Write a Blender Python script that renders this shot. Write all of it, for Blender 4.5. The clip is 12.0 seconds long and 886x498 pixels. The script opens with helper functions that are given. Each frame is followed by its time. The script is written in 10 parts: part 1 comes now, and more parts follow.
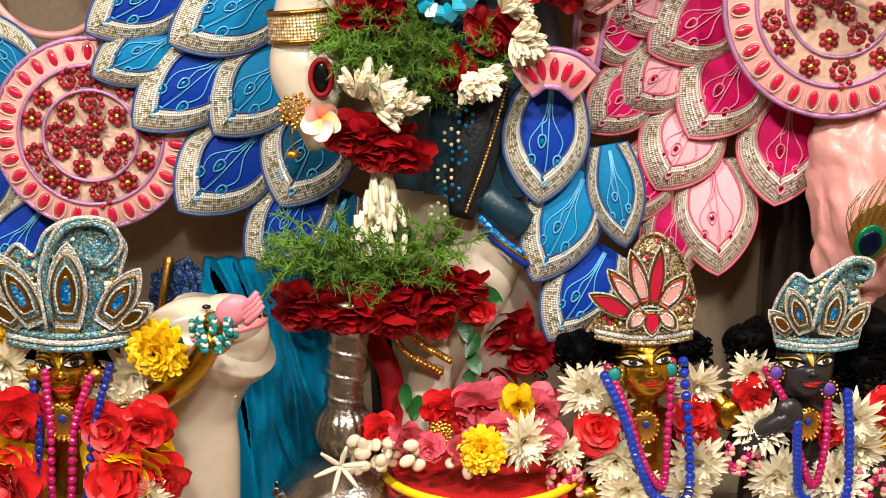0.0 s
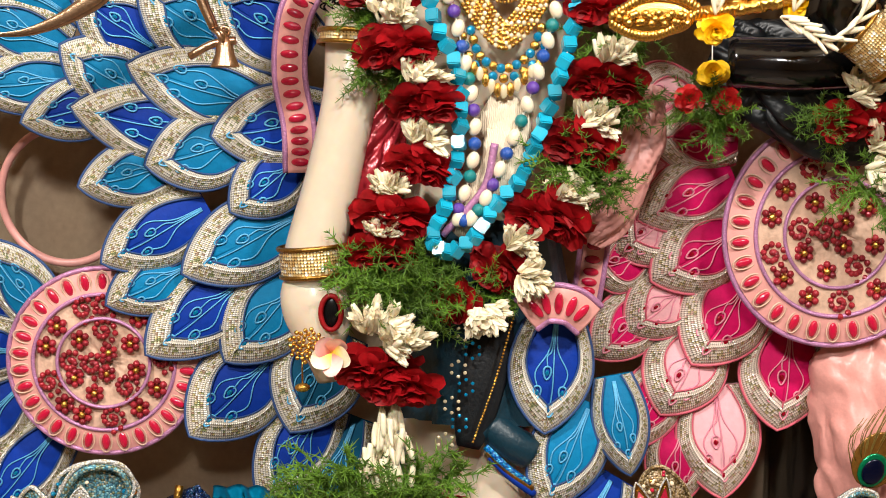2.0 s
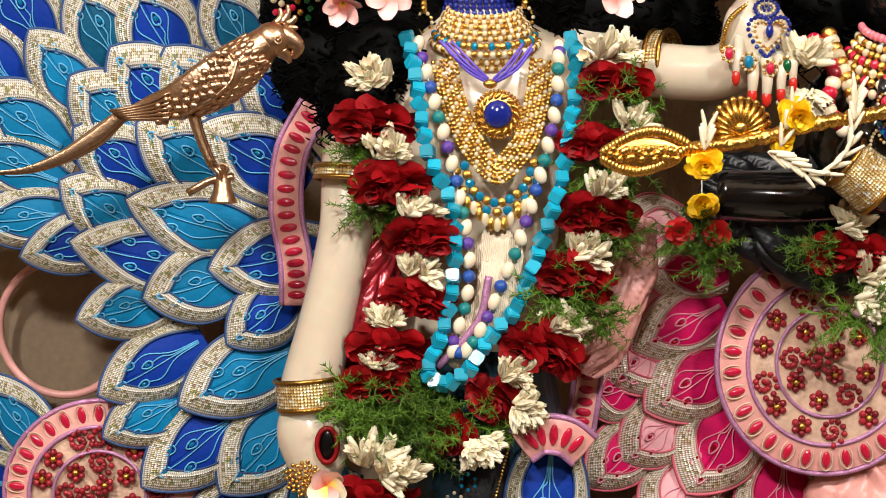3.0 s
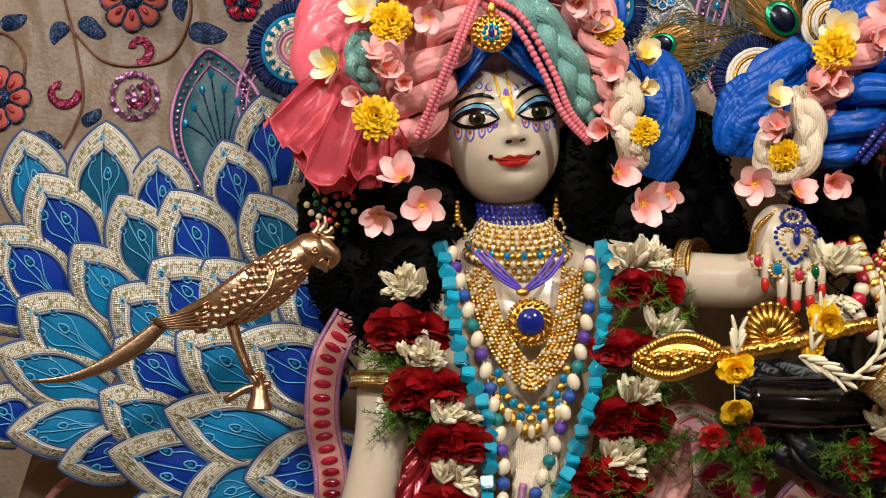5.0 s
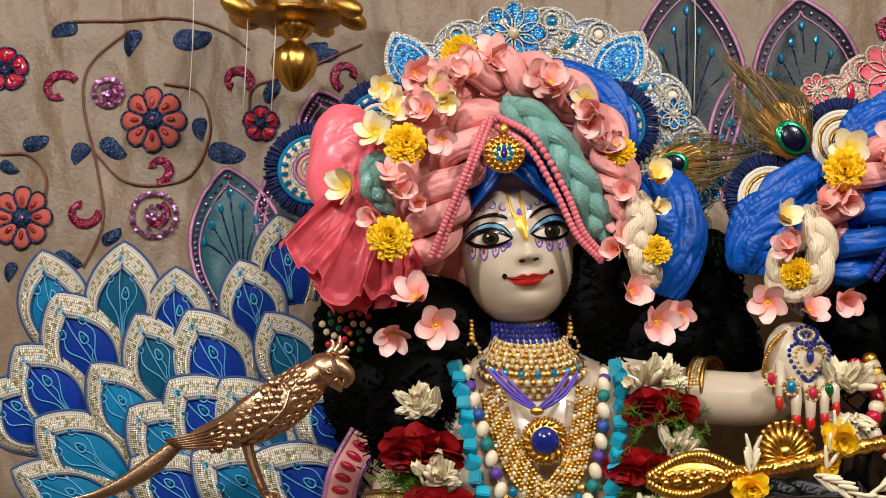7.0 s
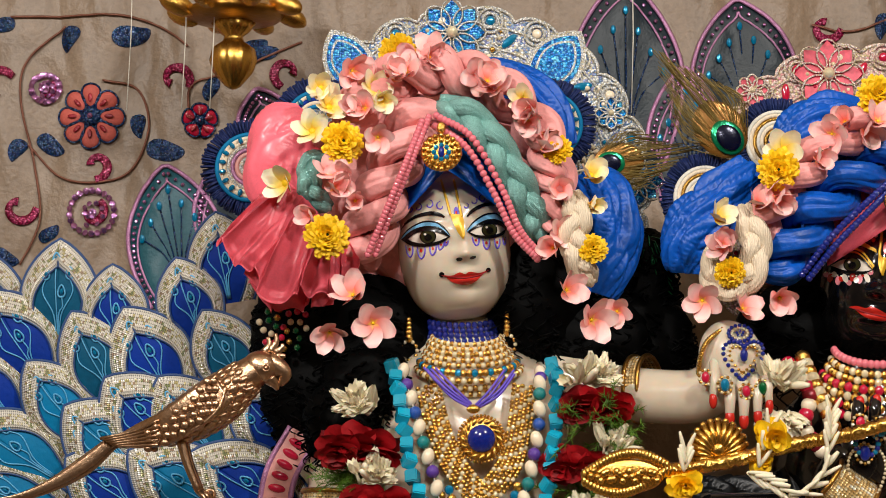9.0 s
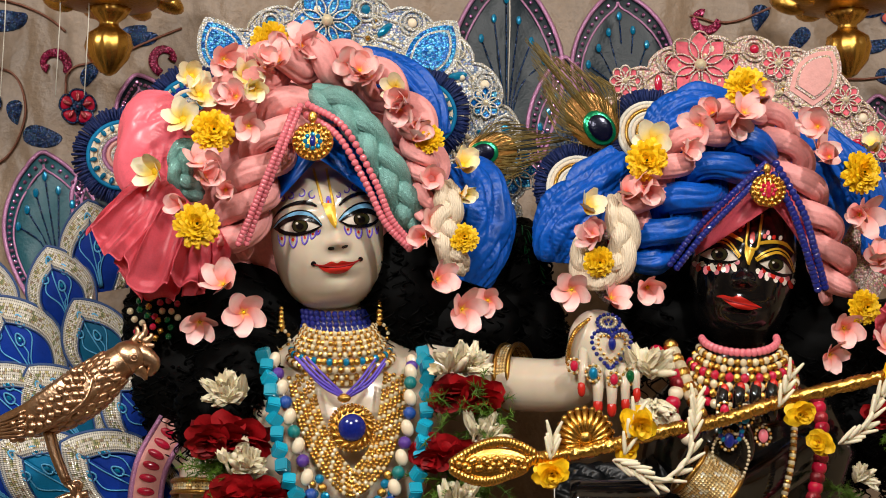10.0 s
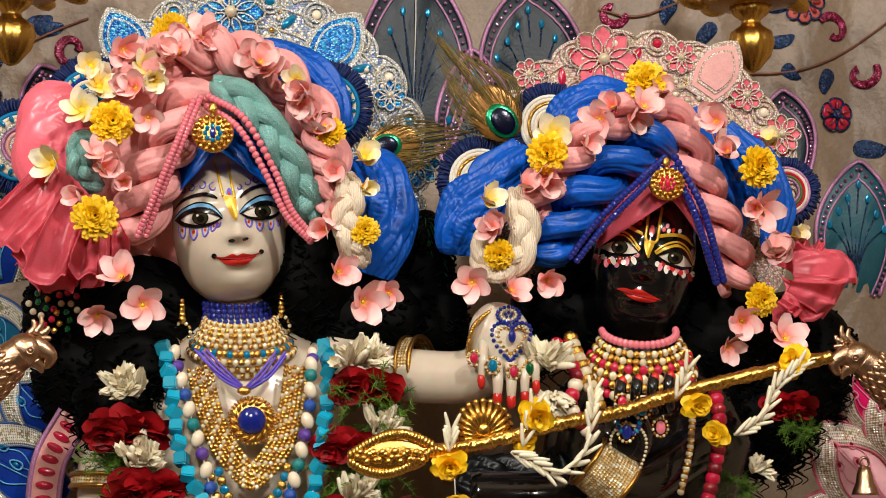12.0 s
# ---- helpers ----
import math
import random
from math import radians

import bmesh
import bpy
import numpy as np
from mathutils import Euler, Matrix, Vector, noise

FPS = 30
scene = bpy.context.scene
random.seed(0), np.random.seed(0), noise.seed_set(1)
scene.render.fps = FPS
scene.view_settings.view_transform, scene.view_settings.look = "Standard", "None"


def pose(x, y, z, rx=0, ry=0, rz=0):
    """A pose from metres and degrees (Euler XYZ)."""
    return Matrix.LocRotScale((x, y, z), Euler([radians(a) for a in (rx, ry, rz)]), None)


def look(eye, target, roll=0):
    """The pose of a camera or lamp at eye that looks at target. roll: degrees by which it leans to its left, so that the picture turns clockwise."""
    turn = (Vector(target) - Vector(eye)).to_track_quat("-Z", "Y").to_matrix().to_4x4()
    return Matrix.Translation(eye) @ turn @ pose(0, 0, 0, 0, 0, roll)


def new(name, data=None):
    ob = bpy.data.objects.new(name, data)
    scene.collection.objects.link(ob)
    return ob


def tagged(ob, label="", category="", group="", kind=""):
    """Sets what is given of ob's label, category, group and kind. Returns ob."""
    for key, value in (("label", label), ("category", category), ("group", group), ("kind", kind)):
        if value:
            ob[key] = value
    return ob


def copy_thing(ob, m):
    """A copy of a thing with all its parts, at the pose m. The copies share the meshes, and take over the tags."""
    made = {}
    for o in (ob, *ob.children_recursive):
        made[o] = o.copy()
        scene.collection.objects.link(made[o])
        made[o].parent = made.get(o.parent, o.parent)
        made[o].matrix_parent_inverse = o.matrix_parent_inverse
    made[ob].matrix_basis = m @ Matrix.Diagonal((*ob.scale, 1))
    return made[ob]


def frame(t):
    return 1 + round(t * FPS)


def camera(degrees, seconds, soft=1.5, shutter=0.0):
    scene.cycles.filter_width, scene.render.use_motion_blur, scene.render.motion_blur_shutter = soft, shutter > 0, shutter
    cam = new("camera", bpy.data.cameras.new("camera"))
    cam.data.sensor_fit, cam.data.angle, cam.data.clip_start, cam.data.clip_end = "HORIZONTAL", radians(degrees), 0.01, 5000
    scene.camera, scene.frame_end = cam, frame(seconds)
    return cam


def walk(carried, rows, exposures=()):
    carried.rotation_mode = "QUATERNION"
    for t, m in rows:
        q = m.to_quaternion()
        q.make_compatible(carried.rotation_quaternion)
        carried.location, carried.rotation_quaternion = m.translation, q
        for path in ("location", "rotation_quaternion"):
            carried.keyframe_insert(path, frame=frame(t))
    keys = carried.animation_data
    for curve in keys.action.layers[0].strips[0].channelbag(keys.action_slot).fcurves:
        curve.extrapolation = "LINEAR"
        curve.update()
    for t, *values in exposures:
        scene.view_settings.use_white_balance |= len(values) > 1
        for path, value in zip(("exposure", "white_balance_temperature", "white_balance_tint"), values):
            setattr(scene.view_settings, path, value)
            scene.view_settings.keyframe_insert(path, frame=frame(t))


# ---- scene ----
cam = camera(30.16, 12.0, soft=0.95)
walk(cam, [
    (0.0, pose(-0.0200, -2.1306, 1.0651, 75.201, 0, -0.676) @ pose(0, 0, 0, 0, 0, 0.694)),
    (0.5, pose(-0.0279, -2.1355, 1.0984, 76.220, 0, -0.569) @ pose(0, 0, 0, 0, 0, 0.870)),
    (1.0, pose(-0.0315, -2.1396, 1.1220, 77.517, 0, -0.438) @ pose(0, 0, 0, 0, 0, 0.892)),
    (1.5, pose(-0.0284, -2.1478, 1.1379, 79.217, 0, -0.314) @ pose(0, 0, 0, 0, 0, 0.741)),
    (2.0, pose(-0.0260, -2.1515, 1.1571, 80.942, 0, -0.491) @ pose(0, 0, 0, 0, 0, 0.554)),
    (2.5, pose(-0.0271, -2.1625, 1.1701, 83.026, 0, -0.637) @ pose(0, 0, 0, 0, 0, 0.377)),
    (3.0, pose(-0.0306, -2.1726, 1.1784, 85.048, 0, -0.756) @ pose(0, 0, 0, 0, 0, 0.277)),
    (3.2, pose(-0.0269, -2.1728, 1.1806, 85.765, 0, -0.628) @ pose(0, 0, 0, 0, 0, 0.193)),
    (4.8, pose(-0.0248, -2.1946, 1.1491, 92.387, 0, 0.380) @ pose(0, 0, 0, 0, 0, 0.112)),
    (5.0, pose(-0.0266, -2.2006, 1.1479, 93.117, 0, 0.557) @ pose(0, 0, 0, 0, 0, -0.018)),
    (5.5, pose(-0.0259, -2.2049, 1.1438, 94.848, 0, 0.966) @ pose(0, 0, 0, 0, 0, -0.140)),
    (6.0, pose(-0.0217, -2.2056, 1.1500, 95.965, 0, 1.165) @ pose(0, 0, 0, 0, 0, -0.214)),
    (6.5, pose(-0.0126, -2.2139, 1.1577, 96.710, 0, 1.390) @ pose(0, 0, 0, 0, 0, -0.167)),
    (8.3, pose(-0.0184, -2.2163, 1.1550, 97.136, 0, 1.119) @ pose(0, 0, 0, 0, 0, -0.269)),
    (8.5, pose(-0.0144, -2.2183, 1.1540, 97.119, 0, 0.866) @ pose(0, 0, 0, 0, 0, -0.256)),
    (9.0, pose(-0.0021, -2.2189, 1.1579, 96.890, 0, -0.512) @ pose(0, 0, 0, 0, 0, -0.240)),
    (9.5, pose(0.0044, -2.2188, 1.1618, 96.657, 0, -2.556) @ pose(0, 0, 0, 0, 0, -0.420)),
    (10.0, pose(0.0444, -2.2252, 1.1641, 96.308, 0, -3.760) @ pose(0, 0, 0, 0, 0, -0.522)),
    (10.5, pose(0.0753, -2.2251, 1.1619, 96.142, 0, -4.820) @ pose(0, 0, 0, 0, 0, -0.585)),
    (11.0, pose(0.0743, -2.2261, 1.1631, 96.045, 0, -5.768) @ pose(0, 0, 0, 0, 0, -0.621)),
    (11.5, pose(0.0788, -2.2311, 1.1651, 95.970, 0, -6.019) @ pose(0, 0, 0, 0, 0, -0.678)),
    (12.0, pose(0.0827, -2.2307, 1.1644, 96.000, 0, -6.192) @ pose(0, 0, 0, 0, 0, -0.680)),
], exposures=[(0.0, 0.67), (2.0, 0.52), (3.0, 0.25), (5.0, -0.3), (8.5, -0.34), (12.0, -0.28)])

# ---------------------------------------------------------------- light
world = bpy.data.worlds.new("hall_world")
scene.world = world
world.use_nodes = True
world.node_tree.nodes["Background"].inputs[0].default_value = (1.0, 0.92, 0.8, 1)
world.node_tree.nodes["Background"].inputs[1].default_value = 0.015


def ceiling_lamp(x, y, z, target, size, watts, tint):
    data = bpy.data.lights.new("ceiling_spot", "AREA")
    data.shape, data.size, data.energy, data.color = "DISK", size, watts, tint
    ob = new("ceiling_spot", data)
    ob.matrix_world = look((x, y, z), target)
    return ob


WARM = (1.0, 0.955, 0.90)
ceiling_lamp(-1.3, -2.3, 2.9, (0.0, 0, 0.9), 0.2, 60, WARM)
ceiling_lamp(1.2, -2.2, 2.9, (0.2, 0, 0.9), 0.2, 54, WARM)
ceiling_lamp(-0.2, -3.2, 2.5, (0.1, 0, 0.9), 0.3, 34, WARM)


# ---------------------------------------------------------------- materials
def nodes_of(name):
    m = bpy.data.materials.new(name)
    m.use_nodes = True
    nt = m.node_tree
    return m, nt, nt.nodes["Principled BSDF"]


def lin(c):
    """sRGB 0..255 to linear."""
    return tuple((v / 255 / 12.92) if v / 255 <= 0.04045 else ((v / 255 + 0.055) / 1.055) ** 2.4 for v in c) + (1,)


def mat(name, rgb, rough=0.6, metal=0.0, grain=300, bump=0.15, vary=0.25, spec=0.5, sheen=0.0, sss=0.0, coat=0.0,
        wave=0.0, wave_scale=400, rand=0.0, stain=14):
    """A surface with two scales of colour variation and a fine relief; rgb in sRGB."""
    m, nt, b = nodes_of(name)
    L, N = nt.links.new, nt.nodes.new
    co = N("ShaderNodeTexCoord")
    n1, n2 = N("ShaderNodeTexNoise"), N("ShaderNodeTexNoise")
    n1.inputs["Scale"].default_value, n2.inputs["Scale"].default_value = grain, stain
    n1.inputs["Detail"].default_value = 3
    L(co.outputs["Object"], n1.inputs["Vector"]); L(co.outputs["Object"], n2.inputs["Vector"])
    add = N("ShaderNodeMath"); add.operation = "ADD"
    L(n1.outputs["Fac"], add.inputs[0]); L(n2.outputs["Fac"], add.inputs[1])
    ramp = N("ShaderNodeMapRange")
    ramp.inputs["From Min"].default_value, ramp.inputs["From Max"].default_value = 0.6, 1.4
    ramp.inputs["To Min"].default_value, ramp.inputs["To Max"].default_value = 1 - vary, 1 + vary
    L(add.outputs[0], ramp.inputs["Value"])
    fac = ramp.outputs[0]
    if rand:
        info = N("ShaderNodeObjectInfo")
        r = N("ShaderNodeMapRange")
        r.inputs["To Min"].default_value, r.inputs["To Max"].default_value = 1 - rand, 1 + rand
        L(info.outputs["Random"], r.inputs["Value"])
        mu = N("ShaderNodeMath"); mu.operation = "MULTIPLY"
        L(fac, mu.inputs[0]); L(r.outputs[0], mu.inputs[1])
        fac = mu.outputs[0]
    hsv = N("ShaderNodeHueSaturation")
    hsv.inputs["Color"].default_value = lin(rgb)
    L(fac, hsv.inputs["Value"])
    L(hsv.outputs[0], b.inputs["Base Color"])
    h = n1.outputs["Fac"]
    if wave:
        w = N("ShaderNodeTexWave")
        w.inputs["Scale"].default_value, w.inputs["Distortion"].default_value = wave_scale, 7.0
        L(co.outputs["Object"], w.inputs["Vector"])
        mx = N("ShaderNodeMix"); mx.inputs[0].default_value = wave
        L(n1.outputs["Fac"], mx.inputs[2]); L(w.outputs["Fac"], mx.inputs[3])
        h = mx.outputs[0]
    bp = N("ShaderNodeBump")
    bp.inputs["Strength"].default_value, bp.inputs["Distance"].default_value = bump, 0.002
    L(h, bp.inputs["Height"]); L(bp.outputs[0], b.inputs["Normal"])
    b.inputs["Roughness"].default_value, b.inputs["Metallic"].default_value = rough, metal
    b.inputs["Specular IOR Level"].default_value = spec
    b.inputs["Sheen Weight"].default_value = sheen * 0.15
    b.inputs["Coat Weight"].default_value = coat
    b.inputs["Coat Roughness"].default_value = 0.08
    if sss:
        b.inputs["Subsurface Weight"].default_value, b.inputs["Subsurface Scale"].default_value = sss, 0.012
    return m


def bead_mat(name, rgb, tints, rough=0.25, metal=0.1, rows=True):
    """Beadwork in rows, laid by the UV map: one bead to a unit square."""
    m, nt, b = nodes_of(name)
    L, N = nt.links.new, nt.nodes.new
    uv = N("ShaderNodeTexCoord")
    fl = N("ShaderNodeVectorMath"); fl.operation = "FLOOR"
    fr = N("ShaderNodeVectorMath"); fr.operation = "FRACTION"
    L(uv.outputs["UV"], fl.inputs[0]); L(uv.outputs["UV"], fr.inputs[0])
    d = N("ShaderNodeVectorMath"); d.operation = "DISTANCE"; d.inputs[1].default_value = (0.5, 0.5, 0)
    L(fr.outputs[0], d.inputs[0])
    wn = N("ShaderNodeTexWhiteNoise"); wn.noise_dimensions = "3D"
    L(fl.outputs[0], wn.inputs["Vector"])
    cr = N("ShaderNodeValToRGB")
    cr.color_ramp.interpolation = "CONSTANT"
    els = cr.color_ramp.elements
    els[0].position, els[0].color = 0, lin(rgb)
    els[1].position, els[1].color = 0.55, lin(tints[0])
    for i, t in enumerate(tints[1:]):
        e = els.new(0.7 + 0.3 * i / max(1, len(tints) - 1)); e.color = lin(t)
    L(wn.outputs["Value"], cr.inputs[0])
    sep = N("ShaderNodeSeparateXYZ"); L(fl.outputs[0], sep.inputs[0])
    mid = N("ShaderNodeMath"); mid.operation = "COMPARE"; mid.inputs[1].default_value = 3.5; mid.inputs[2].default_value = 1.8 if rows else 99.0
    L(sep.outputs["Y"], mid.inputs[0])
    tone = N("ShaderNodeMix"); tone.data_type = "RGBA"
    tone.inputs["A"].default_value = lin(rgb)
    L(mid.outputs[0], tone.inputs["Factor"]); L(cr.outputs[0], tone.inputs["B"])
    # Colour falls off towards each bead's rim, painting in the shade between beads.
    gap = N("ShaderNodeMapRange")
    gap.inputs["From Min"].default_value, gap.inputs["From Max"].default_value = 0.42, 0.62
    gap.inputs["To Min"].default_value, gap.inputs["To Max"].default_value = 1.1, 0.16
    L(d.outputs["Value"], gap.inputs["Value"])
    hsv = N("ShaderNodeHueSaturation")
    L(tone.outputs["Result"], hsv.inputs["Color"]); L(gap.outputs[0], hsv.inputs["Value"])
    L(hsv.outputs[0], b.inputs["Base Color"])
    hgt = N("ShaderNodeMapRange")
    hgt.inputs["From Min"].default_value, hgt.inputs["From Max"].default_value = 0, 0.6
    hgt.inputs["To Min"].default_value, hgt.inputs["To Max"].default_value = 1, 0
    L(d.outputs["Value"], hgt.inputs["Value"])
    bp = N("ShaderNodeBump"); bp.inputs["Strength"].default_value = 0.9; bp.inputs["Distance"].default_value = 0.0012
    L(hgt.outputs[0], bp.inputs["Height"]); L(bp.outputs[0], b.inputs["Normal"])
    b.inputs["Roughness"].default_value, b.inputs["Metallic"].default_value = rough, metal
    return m


def beaded(name, tints, scale=260, rough=0.28, metal=0.35, bump=0.8):
    """Close-set beads, sequins or stones of mixed tints, each a small dome."""
    m, nt, b = nodes_of(name)
    L, N = nt.links.new, nt.nodes.new
    co, vo, wn, cr = N("ShaderNodeTexCoord"), N("ShaderNodeTexVoronoi"), N("ShaderNodeSeparateColor"), N("ShaderNodeValToRGB")
    vo.inputs["Scale"].default_value, vo.inputs["Randomness"].default_value = scale, 0.75
    L(co.outputs["Object"], vo.inputs["Vector"])
    L(vo.outputs["Color"], wn.inputs[0])
    cr.color_ramp.interpolation = "CONSTANT"
    els = cr.color_ramp.elements
    els[0].position, els[0].color = 0.0, lin(tints[0])
    els[1].position, els[1].color = 1 / len(tints), lin(tints[1])
    for i, t in enumerate(tints[2:]):
        els.new((i + 2) / len(tints)).color = lin(t)
    L(wn.outputs[0], cr.inputs[0])
    nz = N("ShaderNodeTexNoise"); nz.inputs["Scale"].default_value = 30
    L(co.outputs["Object"], nz.inputs["Vector"])
    # Lit dome tops and shaded seams are put into the bead colour here.
    gap = N("ShaderNodeMapRange")
    gap.inputs["From Min"].default_value, gap.inputs["From Max"].default_value = 0.25, 0.75
    gap.inputs["To Min"].default_value, gap.inputs["To Max"].default_value = 1.25, 0.5
    L(vo.outputs["Distance"], gap.inputs["Value"])
    mu = N("ShaderNodeMath"); mu.operation = "MULTIPLY"
    st = N("ShaderNodeMapRange"); st.inputs["To Min"].default_value, st.inputs["To Max"].default_value = 0.7, 1.3
    L(nz.outputs["Fac"], st.inputs["Value"]); L(gap.outputs[0], mu.inputs[0]); L(st.outputs[0], mu.inputs[1])
    hsv = N("ShaderNodeHueSaturation")
    L(cr.outputs[0], hsv.inputs["Color"]); L(mu.outputs[0], hsv.inputs["Value"]); L(hsv.outputs[0], b.inputs["Base Color"])
    bp = N("ShaderNodeBump"); bp.invert = True
    bp.inputs["Strength"].default_value, bp.inputs["Distance"].default_value = bump, 0.0016
    L(vo.outputs["Distance"], bp.inputs["Height"]); L(bp.outputs[0], b.inputs["Normal"])
    b.inputs["Roughness"].default_value, b.inputs["Metallic"].default_value = rough, metal
    return m


def petal_mat(name, stops):
    """Flower petal tinted from its throat to its edge."""
    m, nt, b = nodes_of(name)
    L, N = nt.links.new, nt.nodes.new
    co, sep = N("ShaderNodeTexCoord"), N("ShaderNodeSeparateXYZ")
    L(co.outputs["Object"], sep.inputs[0])
    mr = N("ShaderNodeMapRange"); mr.inputs["From Max"].default_value = 0.03
    L(sep.outputs["Z"], mr.inputs["Value"])
    cr = N("ShaderNodeValToRGB")
    els = cr.color_ramp.elements
    els[0].position, els[0].color = stops[0][0], lin(stops[0][1])
    els[1].position, els[1].color = stops[-1][0], lin(stops[-1][1])
    for p, c in stops[1:-1]:
        els.new(p).color = lin(c)
    nz = N("ShaderNodeTexNoise"); nz.inputs["Scale"].default_value = 160
    L(co.outputs["Object"], nz.inputs["Vector"])
    info = N("ShaderNodeObjectInfo")
    ad = N("ShaderNodeMath"); ad.operation = "MULTIPLY_ADD"; ad.inputs[1].default_value = 0.2; ad.inputs[2].default_value = 0.78
    L(info.outputs["Random"], ad.inputs[0])
    ad2 = N("ShaderNodeMath"); ad2.operation = "MULTIPLY_ADD"; ad2.inputs[1].default_value = 0.25
    L(nz.outputs["Fac"], ad2.inputs[0]); L(ad.outputs[0], ad2.inputs[2])
    hsv = N("ShaderNodeHueSaturation")
    L(mr.outputs[0], cr.inputs[0]); L(cr.outputs[0], hsv.inputs["Color"]); L(ad2.outputs[0], hsv.inputs["Value"]); L(hsv.outputs[0], b.inputs["Base Color"])
    b.inputs["Roughness"].default_value, b.inputs["Specular IOR Level"].default_value = 0.5, 0.35
    b.inputs["Subsurface Weight"].default_value, b.inputs["Subsurface Scale"].default_value = 0.15, 0.004
    return m


